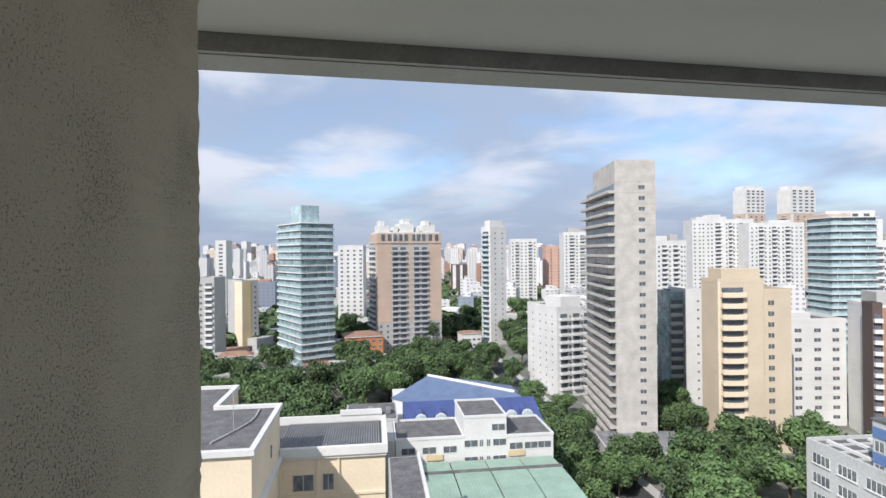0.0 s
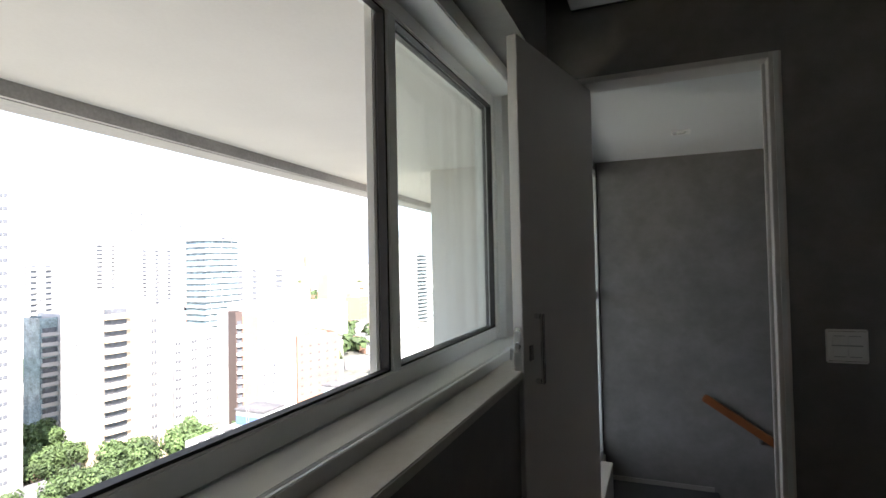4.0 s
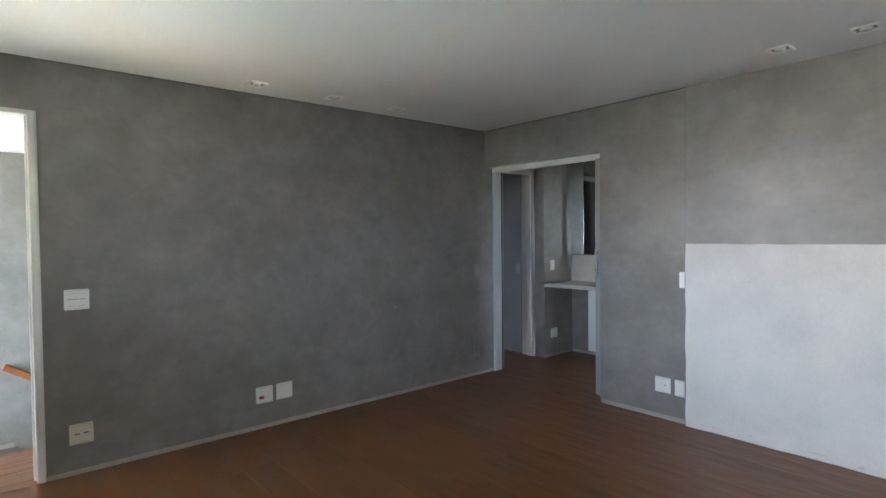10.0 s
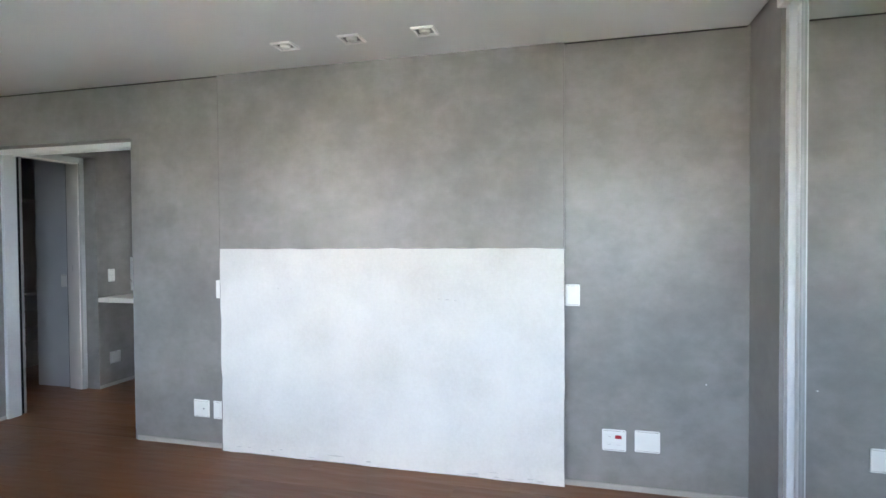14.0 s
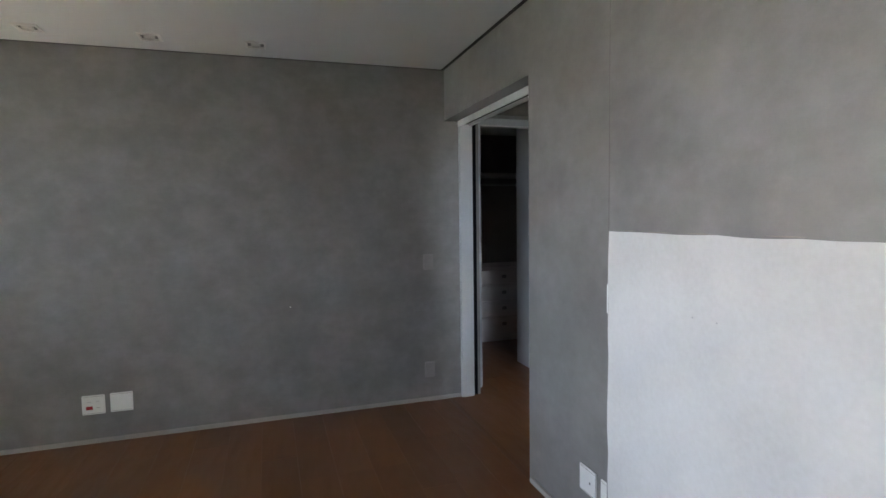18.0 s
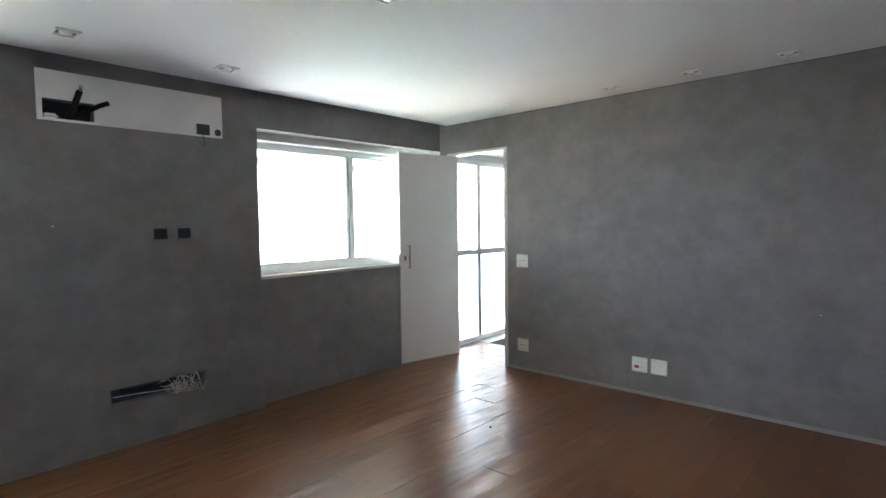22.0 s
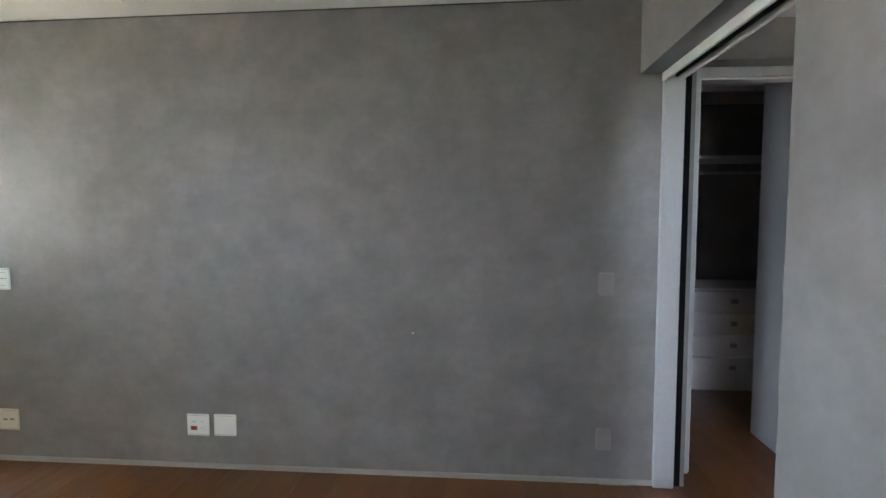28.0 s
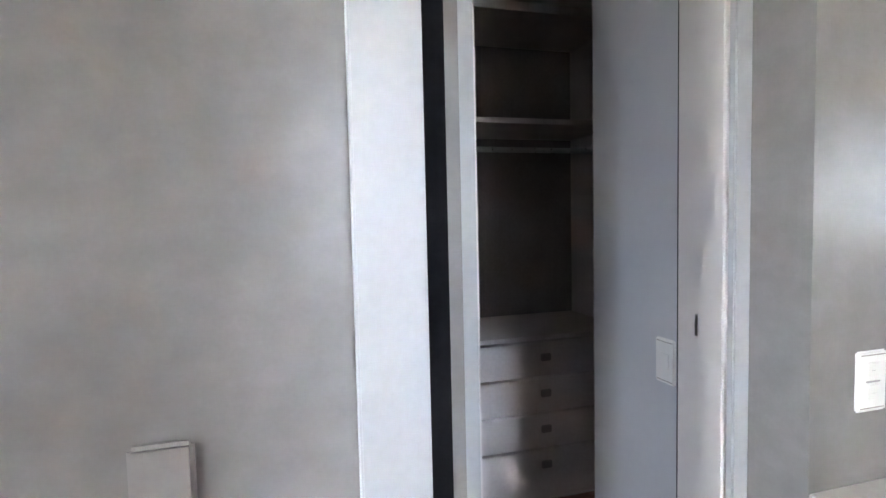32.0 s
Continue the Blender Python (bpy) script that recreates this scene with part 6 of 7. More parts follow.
# foreground roofs
def cream_house():
    ob = tagged(thing("cream_building"), "cream apartment building with white cornices and flat roofs", "building")
    part("wall", boxes((-36, -16.3, 66.4, 85.4, GROUND, -22.6), (-36, -25.5, 85.4, 98.0, GROUND, -22.6)), F_CREAM, ob)
    part("wing_wall", boxes((-25.5, -0.15, 85.4, 99.4, GROUND, -30.4)), F_CREAM, ob)
    part("cornice", boxes((-36, -15.9, 65.9, 66.7, -22.6, -21.9), (-16.6, -15.9, 66.7, 85.8, -22.6, -21.9), (-25.5, -16.6, 85.0, 85.8, -22.6, -21.9), (-26.2, -25.4, 85.8, 98.0, -22.6, -21.9), (-36, -25.4, 98.0, 98.6, -22.6, -21.9)), F_WHITE, ob)
    part("cornice", boxes((-16.2, 0.25, 84.6, 85.4, -30.1, -28.8), (-16.2, 0.05, 84.9, 85.4, -30.6, -30.1), (-0.6, 0.25, 85.4, 100.0, -30.4, -28.8), (-24.0, -0.6, 99.4, 100.0, -30.4, -28.4), (-8.0, -0.6, 99.2, 99.8, -28.4, -27.5)), F_WHITE, ob)
    part("side_cornice", boxes((-16.3, -15.8, 66.4, 84.6, -30.4, -29.6)), F_WHITE, ob)
    part("roof", boxes((-36, -16.6, 66.7, 85.0, -22.6, -22.4), (-36, -26.2, 85.0, 98.0, -22.6, -22.4)), ROOF_GREY, ob)
    part("terrace", boxes((0.15, 4.6, 56.0, 77.0, GROUND, -28.0)), F_GREY, ob)
    part("terrace_roof", boxes((0.3, 4.2, 56.0, 76.6, -28.0, -27.9)), ROOF_GREY, ob)
    part("terrace_parapet", boxes((4.2, 4.6, 56.0, 77.0, -28.0, -27.4)), F_WHITE, ob)
    corr, k, line = bmesh.new(), 40, []
    for i in range(k):
        x = -17.0 + 16.2 * i / k
        line += [(x, -29.74), (x + 0.05, -29.50), (x + 0.20, -29.50), (x + 0.25, -29.74)]
    line += [(line[-1][0], -30.0), (line[0][0], -30.0)]
    fore = [corr.verts.new((x, 85.5, z)) for x, z in line]
    back = [corr.verts.new((x, 99.3, z)) for x, z in line]
    corr.faces.new(fore)
    corr.faces.new(back[::-1])
    for i in range(len(line)):
        j = (i + 1) % len(line)
        corr.faces.new([fore[j], fore[i], back[i], back[j]])
    part("corrugated_roof", corr, ROOF_METAL, ob)
    part("roof_sheet", boxes((-24.0, -0.6, 85.4, 99.4, -30.4, -29.75)), ROOF_GREY, ob)
    for x, w in ((-12.8, 1.5), (-9.0, 0.75)):
        part("window", boxes((x - w, x + w, 85.30, 85.42, -35.6, -33.2)), PANE_DARK, ob)
        part("window_frame", boxes((x - w - 0.12, x - w, 85.26, 85.4, -35.7, -33.1), (x + w, x + w + 0.12, 85.26, 85.4, -35.7, -33.1), (x - 0.06, x + 0.06, 85.26, 85.3, -35.6, -33.2)), F_GREY, ob)
        part("pilaster", boxes((x + w + 0.6, x + w + 1.0, 85.1, 85.4, GROUND, -30.6)), F_CREAM, ob)
    part("ledge", boxes((-16.3, -0.15, 85.15, 85.4, -36.6, -36.2)), F_CREAM, ob)
    part("window", boxes((-16.35, -16.2, 78.0, 78.6, -27.5, -25.8)), PANE_DARK, ob)
    part("roof_pipe", bent([(-22, 70, -22.2), (-19, 78, -22.2), (-19, 84, -22.2)], 0.12, 8), F_GREY, ob)
    part("antenna", rod((-20.5, 75, -22.4), (-20.5, 75, -17.0), 0.04, 6), F_GREY, ob)


cream_house()


def school_block():
    """White three-storey building with flat grey roofs."""
    ob = tagged(thing("white_block"), "white three-storey building with grey flat roofs", "building")
    win = window_mesh(2.6, 1.3)
    small = window_mesh(0.7, 1.3)
    for x0, x1, z in ((2.1, 15.2, -34.5), (15.2, 23.6, -30.8), (23.6, 33.0, -34.8)):
        part("wall", boxes((x0, x1, 101.5, 113.0, GROUND, z)), F_WHITE, ob)
        part("parapet", boxes((x0 - 0.1, x1 + 0.1, 101.4, 101.8, z, z + 0.5), (x0 - 0.1, x1 + 0.1, 112.7, 113.1, z, z + 0.5), (x0 - 0.1, x0 + 0.2, 101.8, 112.7, z, z + 0.5), (x1 - 0.2, x1 + 0.1, 101.8, 112.7, z, z + 0.5)), F_WHITE, ob)
        part("roof", boxes((x0 + 0.2, x1 - 0.2, 101.8, 112.7, z, z + 0.15)), ROOF_GREY, ob)
    for z in (-37.2, -40.4, -43.6):
        for x in (4.5, 8.5, 12.5, 25.5, 28.5, 31.2):
            put("window", win, ob, Matrix.Translation((x, 101.49, z)))
        for x in (16.6, 22.2):
            put("window", win, ob, Matrix.Translation((x, 101.49, z + 0.9)))
        for x in (18.6, 20.0):
            put("window", small, ob, Matrix.Translation((x, 101.49, z + 0.9)))
    put("window", win, ob, Matrix.Translation((22.0, 101.49, -33.4)))
    for x in (9.5, 25.5):
        for z in (-38.4, -41.6):
            part("parapet_panel", boxes((x - 1.6, x + 1.6, 101.2, 101.5, z, z + 1.0)), F_YELLOW, ob)


school_block()
beside = tagged(thing("grey_annex"), "pale grey annex with cluttered flat roof beside the white block", "building")
part("wall", boxes((-3.5, 1.9, 100.5, 112, GROUND, -34.0), (-8.0, 3.0, 112.2, 124, GROUND, -33.5)), F_GREY, beside)
part("roof", boxes((-7.6, 2.6, 112.6, 123.6, -33.5, -33.3)), ROOF_GREY, beside)
for k in range(5):
    part("roof_unit", boxes((-7.0 + 1.9 * k, -5.9 + 1.9 * k, 114 + k % 3, 116 + k % 3, -33.3, -32.2 - 0.3 * (k % 2)), bevel=0.1), F_WHITE if k % 2 else ROOF_METAL, beside)


def vault_hall():
    ob = tagged(thing("sports_hall"), "sports hall with a pale green vaulted metal roof", "building")
    part("wall", boxes((6.0, 32.0, 58.5, 100.5, GROUND, -43.5)), F_GREY, ob)
    for i in range(4):
        x0, x1 = 5.6 + 6.75 * i, 5.6 + 6.75 * (i + 1) - 0.25
        bm = bmesh.new()
        pts = [(58.0 + 43.0 * k / 14, -43.4 + 5.0 * math.sin(math.pi * (0.05 + 0.56 * k / 14))) for k in range(15)]
        rows = [[bm.verts.new((x, y, z + dz)) for y, z in pts] for x, dz in ((x0, 0), (x1, 0), (x1, -0.3), (x0, -0.3))]
        for a, b in ((0, 1), (1, 2), (2, 3), (3, 0)):
            for k in range(14):
                bm.faces.new([rows[a][k], rows[a][k + 1], rows[b][k + 1], rows[b][k]])
        part("vault", bm, ROOF_GREEN, ob)
        ribs = bmesh.new()
        for r in range(1, 12):
            x = x0 + (x1 - x0) * r / 12
            for k in range(14):
                rod((x, *pts[k]), (x, *pts[k + 1]), 0.06, 4, bm=ribs)
        part("seam", ribs, ROOF_GREEN, ob)
    part("gutter", boxes((5.6, 32.6, 95.0, 96.2, -38.9, -38.35)), ROOF_GREY, ob)


vault_hall()


def blue_roofs():
    ob = tagged(thing("blue_roofed_hall"), "large hall with a low blue gabled roof", "building")
    part("wall", boxes((4, 44, 150, 178, GROUND, -44.2)), F_WHITE, ob)
    bm = bmesh.new()
    v = [bm.verts.new(p) for p in ((3, 166, -44), (18, 149, -44), (45, 149, -44), (44, 178, -44), (10, 180, -44), (16, 178, -40.2), (40, 156, -41.0))]
    for f in ((0, 1, 6, 5), (1, 2, 6), (2, 3, 5, 6), (3, 4, 5), (4, 0, 5), (0, 4, 3, 2, 1)):
        bm.faces.new([v[i] for i in f])
    part("roof", bm, ROOF_BLUE, ob)
    part("ridge", rod((16, 178, -40.1), (40, 156, -40.9), 0.5, 6), F_WHITE, ob)
    part("eave", boxes((18, 45, 148.6, 149.2, -44.6, -43.8)), F_WHITE, ob)
    ob = tagged(thing("blue_annex"), "low annex with deep blue sloping roofs and arched windows", "building")
    part("wall", boxes((3.5, 35, 114, 124, GROUND, -36.2)), F_WHITE, ob)
    for x0, x1 in ((4.5, 16.5), (25.0, 35.0)):
        bm = bmesh.new()
        v = [bm.verts.new(p) for p in ((x0, 113.8, -36.0), (x1, 113.8, -36.0), (x1, 121, -32.6), (x0, 121, -32.6), (x0, 121, -36.0), (x1, 121, -36.0))]
        for f in ((0, 1, 2, 3), (3, 2, 5, 4), (0, 3, 4), (1, 5, 2), (0, 4, 5, 1)):
            bm.faces.new([v[i] for i in f])
        part("roof", bm, ROOF_DEEP, ob)
        for f in (0.3, 0.66):
            cx = x0 + (x1 - x0) * f
            part("arched_dormer", rod((cx, 114.15, -34.7), (cx, 114.28, -34.7), 1.05, 20), PANE_TEAL, ob)
            part("dormer_frame", rod((cx, 114.2, -34.7), (cx, 114.5, -34.7), 1.25, 20), F_WHITE, ob)
            part("dormer_roof", rod((cx, 114.5, -34.7), (cx, 118.5, -34.7), 1.2, 20), ROOF_DEEP, ob)
            for dx in (-0.35, 0.35):
                part("glazing_bar", boxes((cx + dx - 0.05, cx + dx + 0.05, 114.08, 114.15, -35.7, -33.7)), F_WHITE, ob)


blue_roofs()


F_PALE = facade_mat("facade_pale_grey", (0.46, 0.47, 0.45), 0.14)
PANE_GREY = material("school_window_glass", (0.17, 0.19, 0.19), 0.3, var=0.5, scale=0.25, fine=1.5, bump=0.0)


def slab(label, at, ang, band, depth):
    """Pale grey slab with rows of four-light windows, a beamed roof and a banded stair tower on it."""
    ob = tagged(thing("grey_slab_building", (*at, GROUND), ang), label, "building", "grey slab buildings")
    h = 24.0
    part("wall", boxes((0, 62, 0, 13, 0, h)), F_PALE, ob)
    part("roof", boxes((0.4, 61.6, 0.4, 12.6, h, h + 0.15)), ROOF_GREY, ob)
    part("parapet", boxes((0, 62, 0, 0.35, h, h + 0.7), (0, 62, 12.65, 13, h, h + 0.7), (0, 0.35, 0.35, 12.65, h, h + 0.7)), F_PALE, ob)
    for y in (2.6, 6.2, 9.8):
        part("roof_beam", boxes((1, 10.9, y, y + 0.5, h + 0.15, h + 0.55)), F_WHITE, ob)
    for x in (2.5, 5.4, 8.3, 19.0):
        part("roof_beam", boxes((x, x + 0.35, 0.36, 12.6, h + 0.152, h + 0.42)), F_PALE, ob)
    win, light = window_mesh(1.62, 1.6, F_WHITE, PANE_GREY), window_mesh(1.62, 1.6, F_PALE, PANE_DARK)
    endw = window_mesh(2.2, 1.5, F_WHITE, PANE_GREY)
    rnd = random.Random(int(at[0]))
    for k in range(7):
        for i in range(12):
            for s in (-0.82, 0.82):
                put("window", light if rnd.random() < 0.3 else win, ob, Matrix.Translation((3.0 + 4.8 * i + s, -0.004, h - 2.7 - 3.1 * k)))
            if k < 4:
                part("window_sill", boxes((1.2 + 4.8 * i, 4.8 + 4.8 * i, -0.22, 0.0, h - 2.86 - 3.1 * k, h - 2.72 - 3.1 * k)), F_WHITE, ob)
        for y in (3.0, 9.0):
            put("window", endw, ob, Matrix.Translation((-0.004, y, h - 2.7 - 3.1 * k)) @ Matrix.Rotation(radians(-90), 4, "Z"))
    part("stair_tower", boxes((11, 17, 1.0, 1.0 + depth, h, h + 7.0)), F_PALE, ob)
    for z in (1.0, 4.6):
        part("coloured_band", boxes((11.05, 16.9, 0.90, 1.0, h + z, h + z + 1.5)), band, ob)
    for z in (2.75, 0.1):
        for x in (12.1, 14.0, 15.9):
            put("window", win, ob, Matrix.Translation((x, 0.992, h + z)) @ Matrix.Diagonal((0.9, 1.0, 0.9 if z > 1 else 0.5, 1.0)))
    for x in (13.55, 14.0):
        part("ladder_rail", boxes((x, x + 0.06, 0.70, 0.76, h + 4.0, h + 8.0)), F_GREY, ob)
    part("stair_tower_roof", boxes((10.8, 17.2, 0.8, 1.2 + depth, h + 7.0, h + 7.25)), ROOF_GREY, ob)
    return ob


slab("pale grey slab building with window rows and a blue-banded rooftop tower", (67.7, 78.7), -92.0, F_BLUE, 5.0)
rear = slab("pale grey slab building with window rows and a teal-banded rooftop tower", (87.2, 74.9), -92.0, F_TEAL, 4.0)
part("raised_storey", boxes((19, 36, 3.0, 12.0, 24.15, 27.6)), F_PALE, rear)
part("raised_roof", boxes((18.7, 36.3, 2.7, 12.3, 27.6, 27.85)), ROOF_METAL, rear)


# ---- trees ----
LEAVES = material("tree_leaves", (0.036, 0.070, 0.029), 0.7, var=0.5, scale=0.35, fine=8, bump=0.0, tint=(0.080, 0.135, 0.045), piece=0.35)
BARK = material("tree_bark", (0.12, 0.09, 0.06), 0.9, var=0.3, scale=2, fine=20, bump=0.3)


def tree_meshes(seed, r=4.2, h=9.0):
    rnd = random.Random(seed)
    trunk = rod((0, 0, 0), (0.2, 0.1, h * 0.55), 0.32, 8, r2=0.18)
    lobes = []
    for i in range(11):
        a, d = rnd.uniform(0, 6.283), r * math.sqrt(rnd.random()) * 0.75
        lobes.append((Vector((d * math.cos(a), d * math.sin(a), h * rnd.uniform(0.55, 0.95))), r * rnd.uniform(0.32, 0.5)))
        rod((0.2, 0.1, h * 0.45), lobes[-1][0], 0.12, 5, bm=trunk, r2=0.04)
    verts, faces = [], []
    for c, lr in lobes:
        for _ in range(260):
            n = Vector((rnd.gauss(0, 1), rnd.gauss(0, 1), rnd.gauss(0.25, 1))).normalized()
            p = c + n * lr * rnd.uniform(0.55, 1.2)
            s = rnd.uniform(0.16, 0.42)
            t = n.cross(Vector((rnd.gauss(0, 1), rnd.gauss(0, 1), rnd.gauss(0, 1)))).normalized()
            b = (n + Vector((rnd.gauss(0, 0.5), rnd.gauss(0, 0.5), rnd.gauss(0, 0.5)))).cross(t).normalized()
            k = len(verts)
            verts += [p - t * s, p - b * s * 0.7 + n * 0.12 * s, p + t * s, p + b * s * 0.7 + n * 0.5 * s]
            faces += [(k, k + 1, k + 2), (k, k + 2, k + 3)]
    me = bpy.data.meshes.new("crown")
    me.from_pydata([tuple(v) for v in verts], [], faces)
    me.materials.append(LEAVES)
    return shared("trunk", trunk, BARK), me


def trees():
    rnd = random.Random(77)
    kinds = []
    for s in range(4):
        t, c = tree_meshes(s)
        ob = tagged(thing("tree", (0, 140 + s * 4, GROUND)), "broad-leaved green street tree with dense crown", "tree", "trees of the streets")
        put("trunk", t, ob, Matrix.Identity(4))
        put("crown", c, ob, Matrix.Identity(4))
        kinds.append(ob)
    zones = [(40, 62, 134, 175, 16, 0.9), (76, 96, 140, 175, 14, 1.0), (-85, -45, 100, 165, 20, 1.1), (48, 58, 112, 122, 6, 0.7), (-52, 0, 122, 166, 34, 1.2), (62, 74, 100, 118, 8, 1.05), (36, 44, 96, 122, 8, 0.8), (-60, -2, 165, 200, 22, 1.25), (2, 40, 190, 225, 20, 1.2), (-60, -20, 140, 165, 10, 1.0), (38, 52, 120, 190, 14, 1.0), (58, 66, 84, 104, 8, 1.25), (84, 120, 90, 126, 12, 1.2), (66, 120, 240, 300, 10, 1.2), (110, 200, 40, 110, 14, 1.0), (60, 130, 320, 450, 14, 1.4), (150, 260, 120, 200, 10, 1.1), (66, 84, 96, 116, 9, 1.15), (42, 54, 102, 134, 8, 0.9), (36, 50, 130, 160, 9, 0.9), (57, 66, 112, 128, 6, 0.8)]
    for x0, x1, y0, y1, n, s in zones:
        for _ in range(n):
            k = s * rnd.uniform(0.75, 1.25)
            ob = copy_thing(rnd.choice(kinds), pose(rnd.uniform(x0, x1), rnd.uniform(y0, y1), GROUND, 0, 0, rnd.uniform(0, 360)))
            ob.scale = (k, k, k * rnd.uniform(0.85, 1.15))

    # the park behind, too many crowns to count
    crowns = [next(c for c in ob.children if c.name.startswith("crown")).data for ob in kinds]
    verts, faces = [], []
    spots = [(-85, 36, 186, 258, 46, 1.3), (0, 70, 196, 262, 26, 1.25), (-30, 62, 300, 350, 24, 1.4), (70, 150, 250, 330, 20, 1.3)]
    for x0, x1, y0, y1, n, s in spots:
        for _ in range(n):
            me, k, a = rnd.choice(crowns), s * rnd.uniform(0.8, 1.2), rnd.uniform(0, 6.283)
            m = Matrix.Translation((rnd.uniform(x0, x1), rnd.uniform(y0, y1), GROUND)) @ Matrix.Rotation(a, 4, "Z") @ Matrix.Scale(k, 4)
            at = len(verts)
            verts += [tuple(m @ v.co) for v in me.vertices]
            faces += [tuple(i + at for i in p.vertices) for p in me.polygons]
    me = bpy.data.meshes.new("park_trees")
    me.from_pydata(verts, [], faces)
    me.materials.append(LEAVES)
    tagged(new("park_trees", me), "dense dark green tree crowns of the park between the towers", "trees", kind="stuff")


trees()


# ---- ground, roads, low houses and the far skyline ----
def ground_mat():
    m = material("city_ground", (0.15, 0.15, 0.14), 0.95, var=0.5, scale=0.02, fine=0.25, bump=0.0, tint=(0.14, 0.15, 0.12))
    return m


structure("ground", boxes((-4500, 4500, -600, 4600, GROUND - 1.0, GROUND)), ground_mat(), "grey and green ground of the city reaching the horizon", "ground")
ASPHALT = material("asphalt", (0.05, 0.05, 0.052), 0.9, var=0.2, scale=0.3, fine=6, bump=0.1)
road = boxes((52, 60, -100, 420, GROUND, GROUND + 0.06))
structure("road", road, ASPHALT, "grey asphalt street between the buildings", "road")
structure("pavement", boxes((49.5, 52, -100, 420, GROUND, GROUND + 0.16), (60, 62.5, -100, 420, GROUND, GROUND + 0.16)), F_GREY, "concrete pavements along the street", "pavement")


def far_mat():
    """Distant facades: rows of dim windows on pale walls, each block its own tone."""
    m = bpy.data.materials.new("far_facade")
    m.use_nodes = True
    nt = m.node_tree
    b = nt.nodes["Principled BSDF"]
    b.inputs["Roughness"].default_value = 0.9
    geo = nt.nodes.new("ShaderNodeNewGeometry")
    ramp = nt.nodes.new("ShaderNodeValToRGB")
    ramp.color_ramp.interpolation = "CONSTANT"
    for p, c in ((0.0, (0.62, 0.62, 0.60)), (0.35, (0.50, 0.50, 0.50)), (0.52, (0.58, 0.50, 0.40)), (0.66, (0.40, 0.22, 0.15)), (0.75, (0.66, 0.66, 0.66)), (0.93, (0.22, 0.26, 0.32))):
        e = ramp.color_ramp.elements.new(p)
        e.color = (*c, 1)
    nt.links.new(geo.outputs["Random Per Island"], ramp.inputs["Fac"])
    co = nt.nodes.new("ShaderNodeTexCoord")
    sep = nt.nodes.new("ShaderNodeSeparateXYZ")
    nt.links.new(co.outputs["Object"], sep.inputs["Vector"])

    def stripes(p, period, duty):
        a, f, g = nt.nodes.new("ShaderNodeMath"), nt.nodes.new("ShaderNodeMath"), nt.nodes.new("ShaderNodeMath")
        a.operation, f.operation, g.operation = "DIVIDE", "FRACT", "LESS_THAN"
        a.inputs[1].default_value, g.inputs[1].default_value = period, duty
        nt.links.new(p, a.inputs[0])
        nt.links.new(a.outputs[0], f.inputs[0])
        nt.links.new(f.outputs[0], g.inputs[0])
        return g.outputs[0]

    sx, sz = stripes(sep.outputs["X"], 4.2, 0.45), stripes(sep.outputs["Z"], 3.2, 0.42)
    both = nt.nodes.new("ShaderNodeMath")
    both.operation = "MULTIPLY"
    nt.links.new(sx, both.inputs[0])
    nt.links.new(sz, both.inputs[1])
    soft = nt.nodes.new("ShaderNodeMath")
    soft.operation = "MULTIPLY"
    soft.inputs[1].default_value = 0.7
    nt.links.new(both.outputs[0], soft.inputs[0])
    mx = nt.nodes.new("ShaderNodeMix")
    mx.data_type = "RGBA"
    mx.inputs["B"].default_value = (0.16, 0.175, 0.195, 1)
    nt.links.new(soft.outputs[0], mx.inputs["Factor"])
    nt.links.new(ramp.outputs["Color"], mx.inputs["A"])
    nt.links.new(mx.outputs["Result"], b.inputs["Base Color"])
    return m


def blocks(name, count, near, far, spread, low, high, mat, label, seed, size=(10, 22)):
    rnd = random.Random(seed)
    verts, faces = [], []
    for _ in range(count):
        d = near + (far - near) * rnd.random() ** 0.8
        az = rnd.uniform(*spread)
        x, y = d * math.sin(az), d * math.cos(az)
        w, l, a = rnd.uniform(*size), rnd.uniform(*size), rnd.uniform(-0.5, 0.3)
        h = low + (high - low) * rnd.random() ** 2.2
        parts = [(w, l, 0, h)]
        if h > 15:
            parts.append((w * 0.5, l * 0.5, h, h + rnd.uniform(2, 6)))
        for pw, pl, z0, z1 in parts:
            k = len(verts)
            for z in (z0, z1):
                for sx, sy in ((-1, -1), (1, -1), (1, 1), (-1, 1)):
                    px, py = sx * pw / 2, sy * pl / 2
                    verts.append((x + px * math.cos(a) - py * math.sin(a), y + px * math.sin(a) + py * math.cos(a), GROUND + z))
            faces += [(k, k + 1, k + 2, k + 3), (k + 4, k + 5, k + 6, k + 7), (k, k + 1, k + 5, k + 4), (k + 1, k + 2, k + 6, k + 5), (k + 2, k + 3, k + 7, k + 6), (k + 3, k, k + 4, k + 7)]
    me = bpy.data.meshes.new(name)
    me.from_pydata(verts, [], faces)
    me.materials.append(mat)
    return tagged(new(name, me), label, "buildings", kind="stuff")


FAR = far_mat()
blocks("far_towers", 900, 620, 2600, (-0.55, 1.25), 8, 66, FAR, "countless pale towers of the distant city skyline", 5, (12, 26))
blocks("horizon_towers", 900, 2300, 4300, (-0.6, 1.3), 30, 110, FAR, "hazy towers along the horizon", 6, (20, 45))
blocks("mid_blocks", 130, 330, 640, (-0.40, 1.2), 6, 30, FAR, "low and middle-high blocks between the towers", 8, (10, 20))
blocks("low_houses", 200, 230, 900, (-0.45, 1.25), 3, 9, ROOF_TILE, "low tiled houses of the neighbourhood", 11, (8, 16))
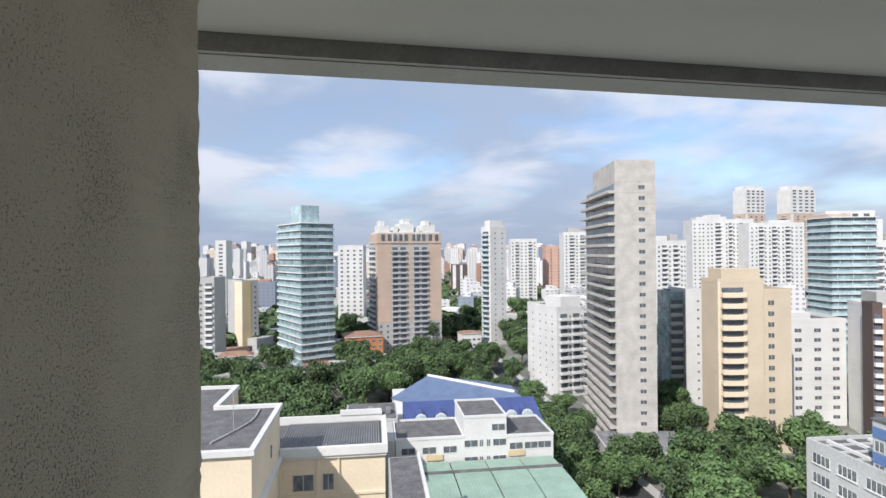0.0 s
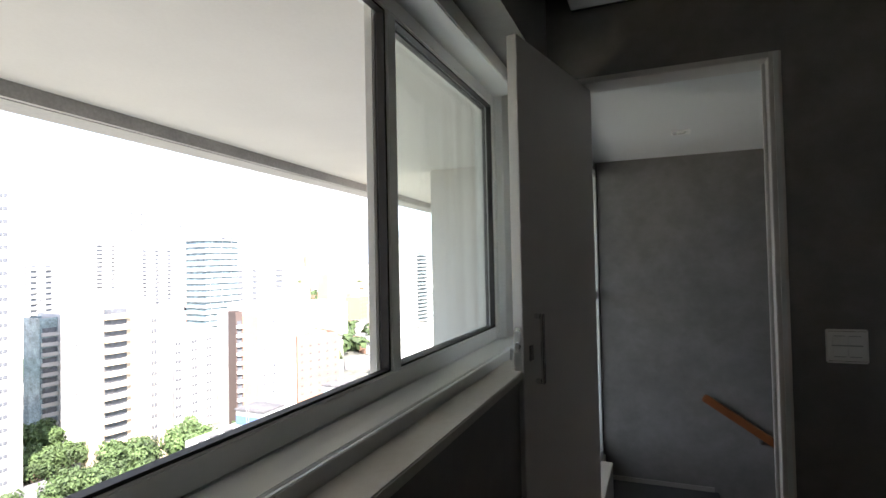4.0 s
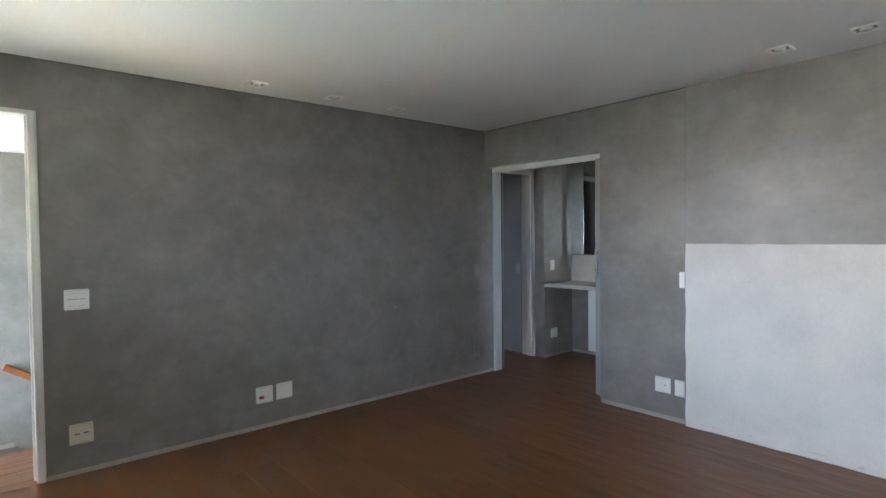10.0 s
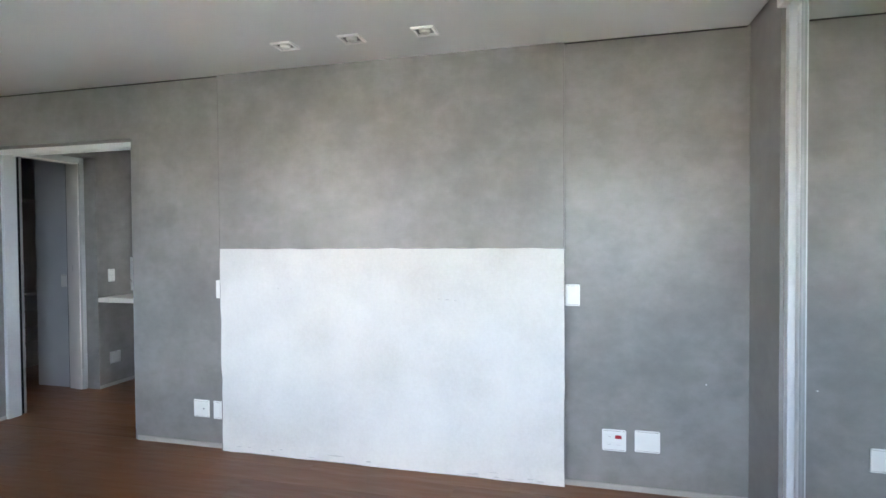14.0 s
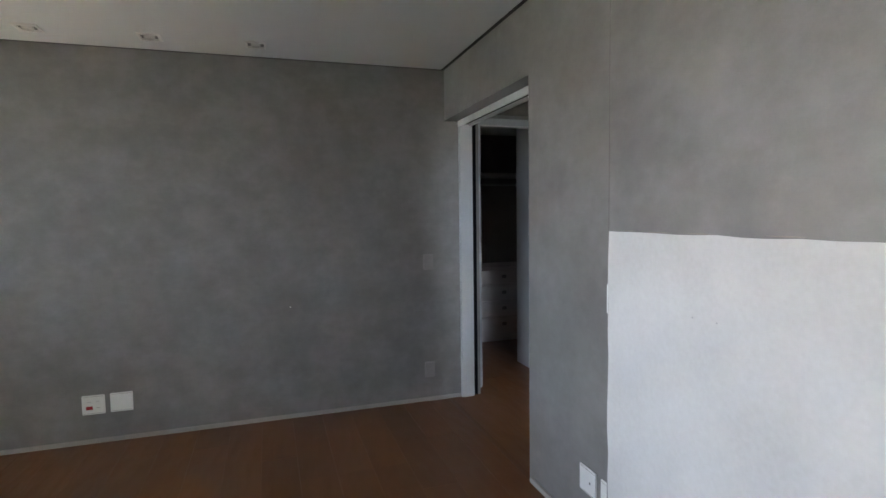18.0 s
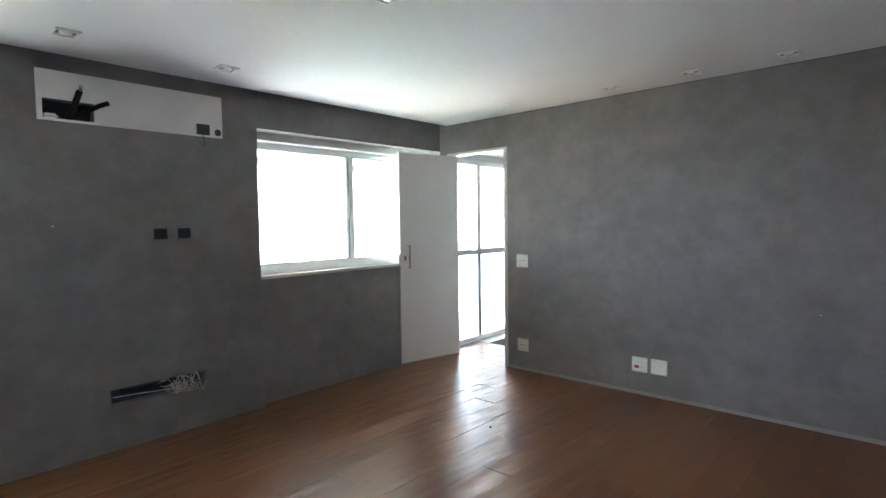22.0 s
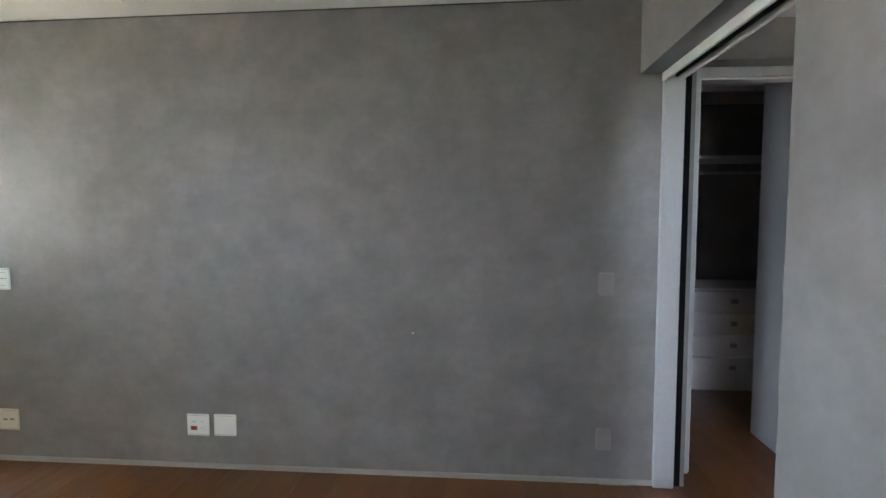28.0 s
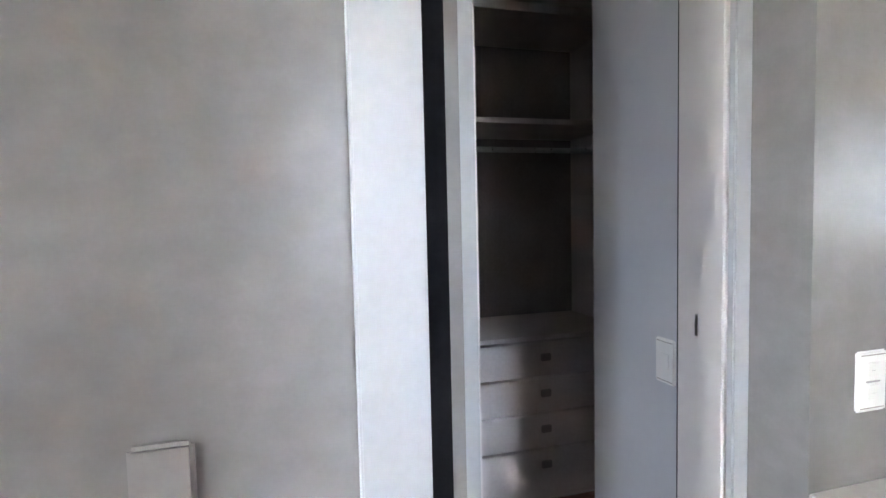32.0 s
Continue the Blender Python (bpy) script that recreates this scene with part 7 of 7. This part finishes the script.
blocks("low_grey_roofs", 200, 230, 900, (-0.45, 1.25), 3, 9, ROOF_METAL, "low grey-roofed houses of the neighbourhood", 13, (8, 16))
blocks("low_flat_roofs", 260, 215, 800, (-0.45, 1.25), 4, 11, F_GREY, "low flat-roofed houses of the neighbourhood", 12, (8, 18))


def far_woods():
    rnd = random.Random(15)
    verts, faces = [], []
    for _ in range(2600):
        d, az = 330 + 1300 * rnd.random() ** 1.6, rnd.uniform(-0.4, 1.1)
        c = Vector((d * math.sin(az), d * math.cos(az), GROUND + 5))
        for _ in range(26):
            n = Vector((rnd.gauss(0, 1), rnd.gauss(0, 1), rnd.gauss(0.4, 0.8))).normalized()
            p = c + Vector((n.x * 6, n.y * 6, n.z * 4))
            t = n.orthogonal().normalized() * rnd.uniform(1.6, 2.8)
            b = n.cross(t).normalized() * rnd.uniform(1.6, 2.8)
            k = len(verts)
            verts += [tuple(p - t), tuple(p - b), tuple(p + t), tuple(p + b)]
            faces.append((k, k + 1, k + 2, k + 3))
    me = bpy.data.meshes.new("far_trees")
    me.from_pydata(verts, [], faces)
    me.materials.append(LEAVES)
    tagged(new("far_trees", me), "dark green trees scattered through the distant city", "trees", kind="stuff")


far_woods()

# ---- the wooden floor, board by board ----
def planks():
    rnd = random.Random(21)
    floor = tagged(thing("floor"), "reddish-brown wooden plank floor with a satin finish", "floor", kind="structure")
    width, meshes = 0.195, {}
    CUP = 0.0013     # the boards are hollowed a little across their width

    def board(x0, x1, y0, y1, turn=0):
        key = (round(x1 - x0, 3), round(y1 - y0, 3))
        if key not in meshes:
            w, n = key[1], 6
            top = [(0.0008 + (w - 0.0016) * k / n, CUP * ((2 * k / n - 1) ** 2 - 1)) for k in range(n + 1)]
            rim = [(0.0, -0.014), (0.0, -0.0007), *top, (w, -0.0007), (w, -0.014)]
            verts, faces, m = [(x, y, z) for x in (0.0, key[0]) for y, z in rim], [], len(rim)
            for k in (0, 1, m - 3, m - 2):
                faces.append((m + k, m + k + 1, k + 1, k))
            faces += [tuple(range(m - 1, -1, -1)), tuple(range(m, 2 * m))]
            flat = len(faces)
            for x in (0.0, key[0]):
                verts += [(x, y, z) for y, z in top]
            for k in range(n):
                a, e = 2 * m + k, 2 * m + n + 1 + k
                faces.append((e, e + 1, a + 1, a))
            me = bpy.data.meshes.new("plank")
            me.from_pydata(verts, [], faces)
            me.polygons.foreach_set("use_smooth", [k >= flat for k in range(len(faces))])
            me.update()
            me.materials.append(WOOD)
            meshes[key] = me
        ob = new("plank", meshes[key])
        ob.parent = floor
        ob.matrix_basis = pose(x0, y0, rnd.uniform(-0.0003, 0.0), rnd.uniform(-0.26, 0.26), rnd.uniform(-0.05, 0.05), turn)

    def area(x0, x1, y0, y1, first):
        y = first
        while y < y1:
            a, b = max(y, y0), min(y + width - 0.0004, y1)
            if b - a > 0.01:
                x = x0 - rnd.choice((0.0, 0.3, 0.6, 0.9, 1.2))
                while x < x1:
                    length = rnd.choice((1.2, 1.5, 1.8))
                    p, q = max(x, x0), min(x + length - 0.0004, x1)
                    if q - p > 0.02:
                        board(p, q, a, b)
                    x += length
            y += width

    area(-5.12, 0.0, -3.59, 0.94, -3.63)
    area(-5.25, -5.12, -3.23, 0.78, -3.63)
    for x0, x1 in ((0.0, 0.0895), (0.09, 0.2845), (0.285, 0.4795), (0.48, 0.675)):
        board(x1, x1 + 0.94, -0.02, -0.02 + x1 - x0, 90)
    area(-2.6, 0.0, -5.06, -3.59, -3.63 - 8 * width)
    area(0.0, 0.345, -4.53, -3.86, -3.63 - 8 * width)
    area(0.345, 1.52, -5.5, -2.6, -3.63 - 10 * width)


planks()
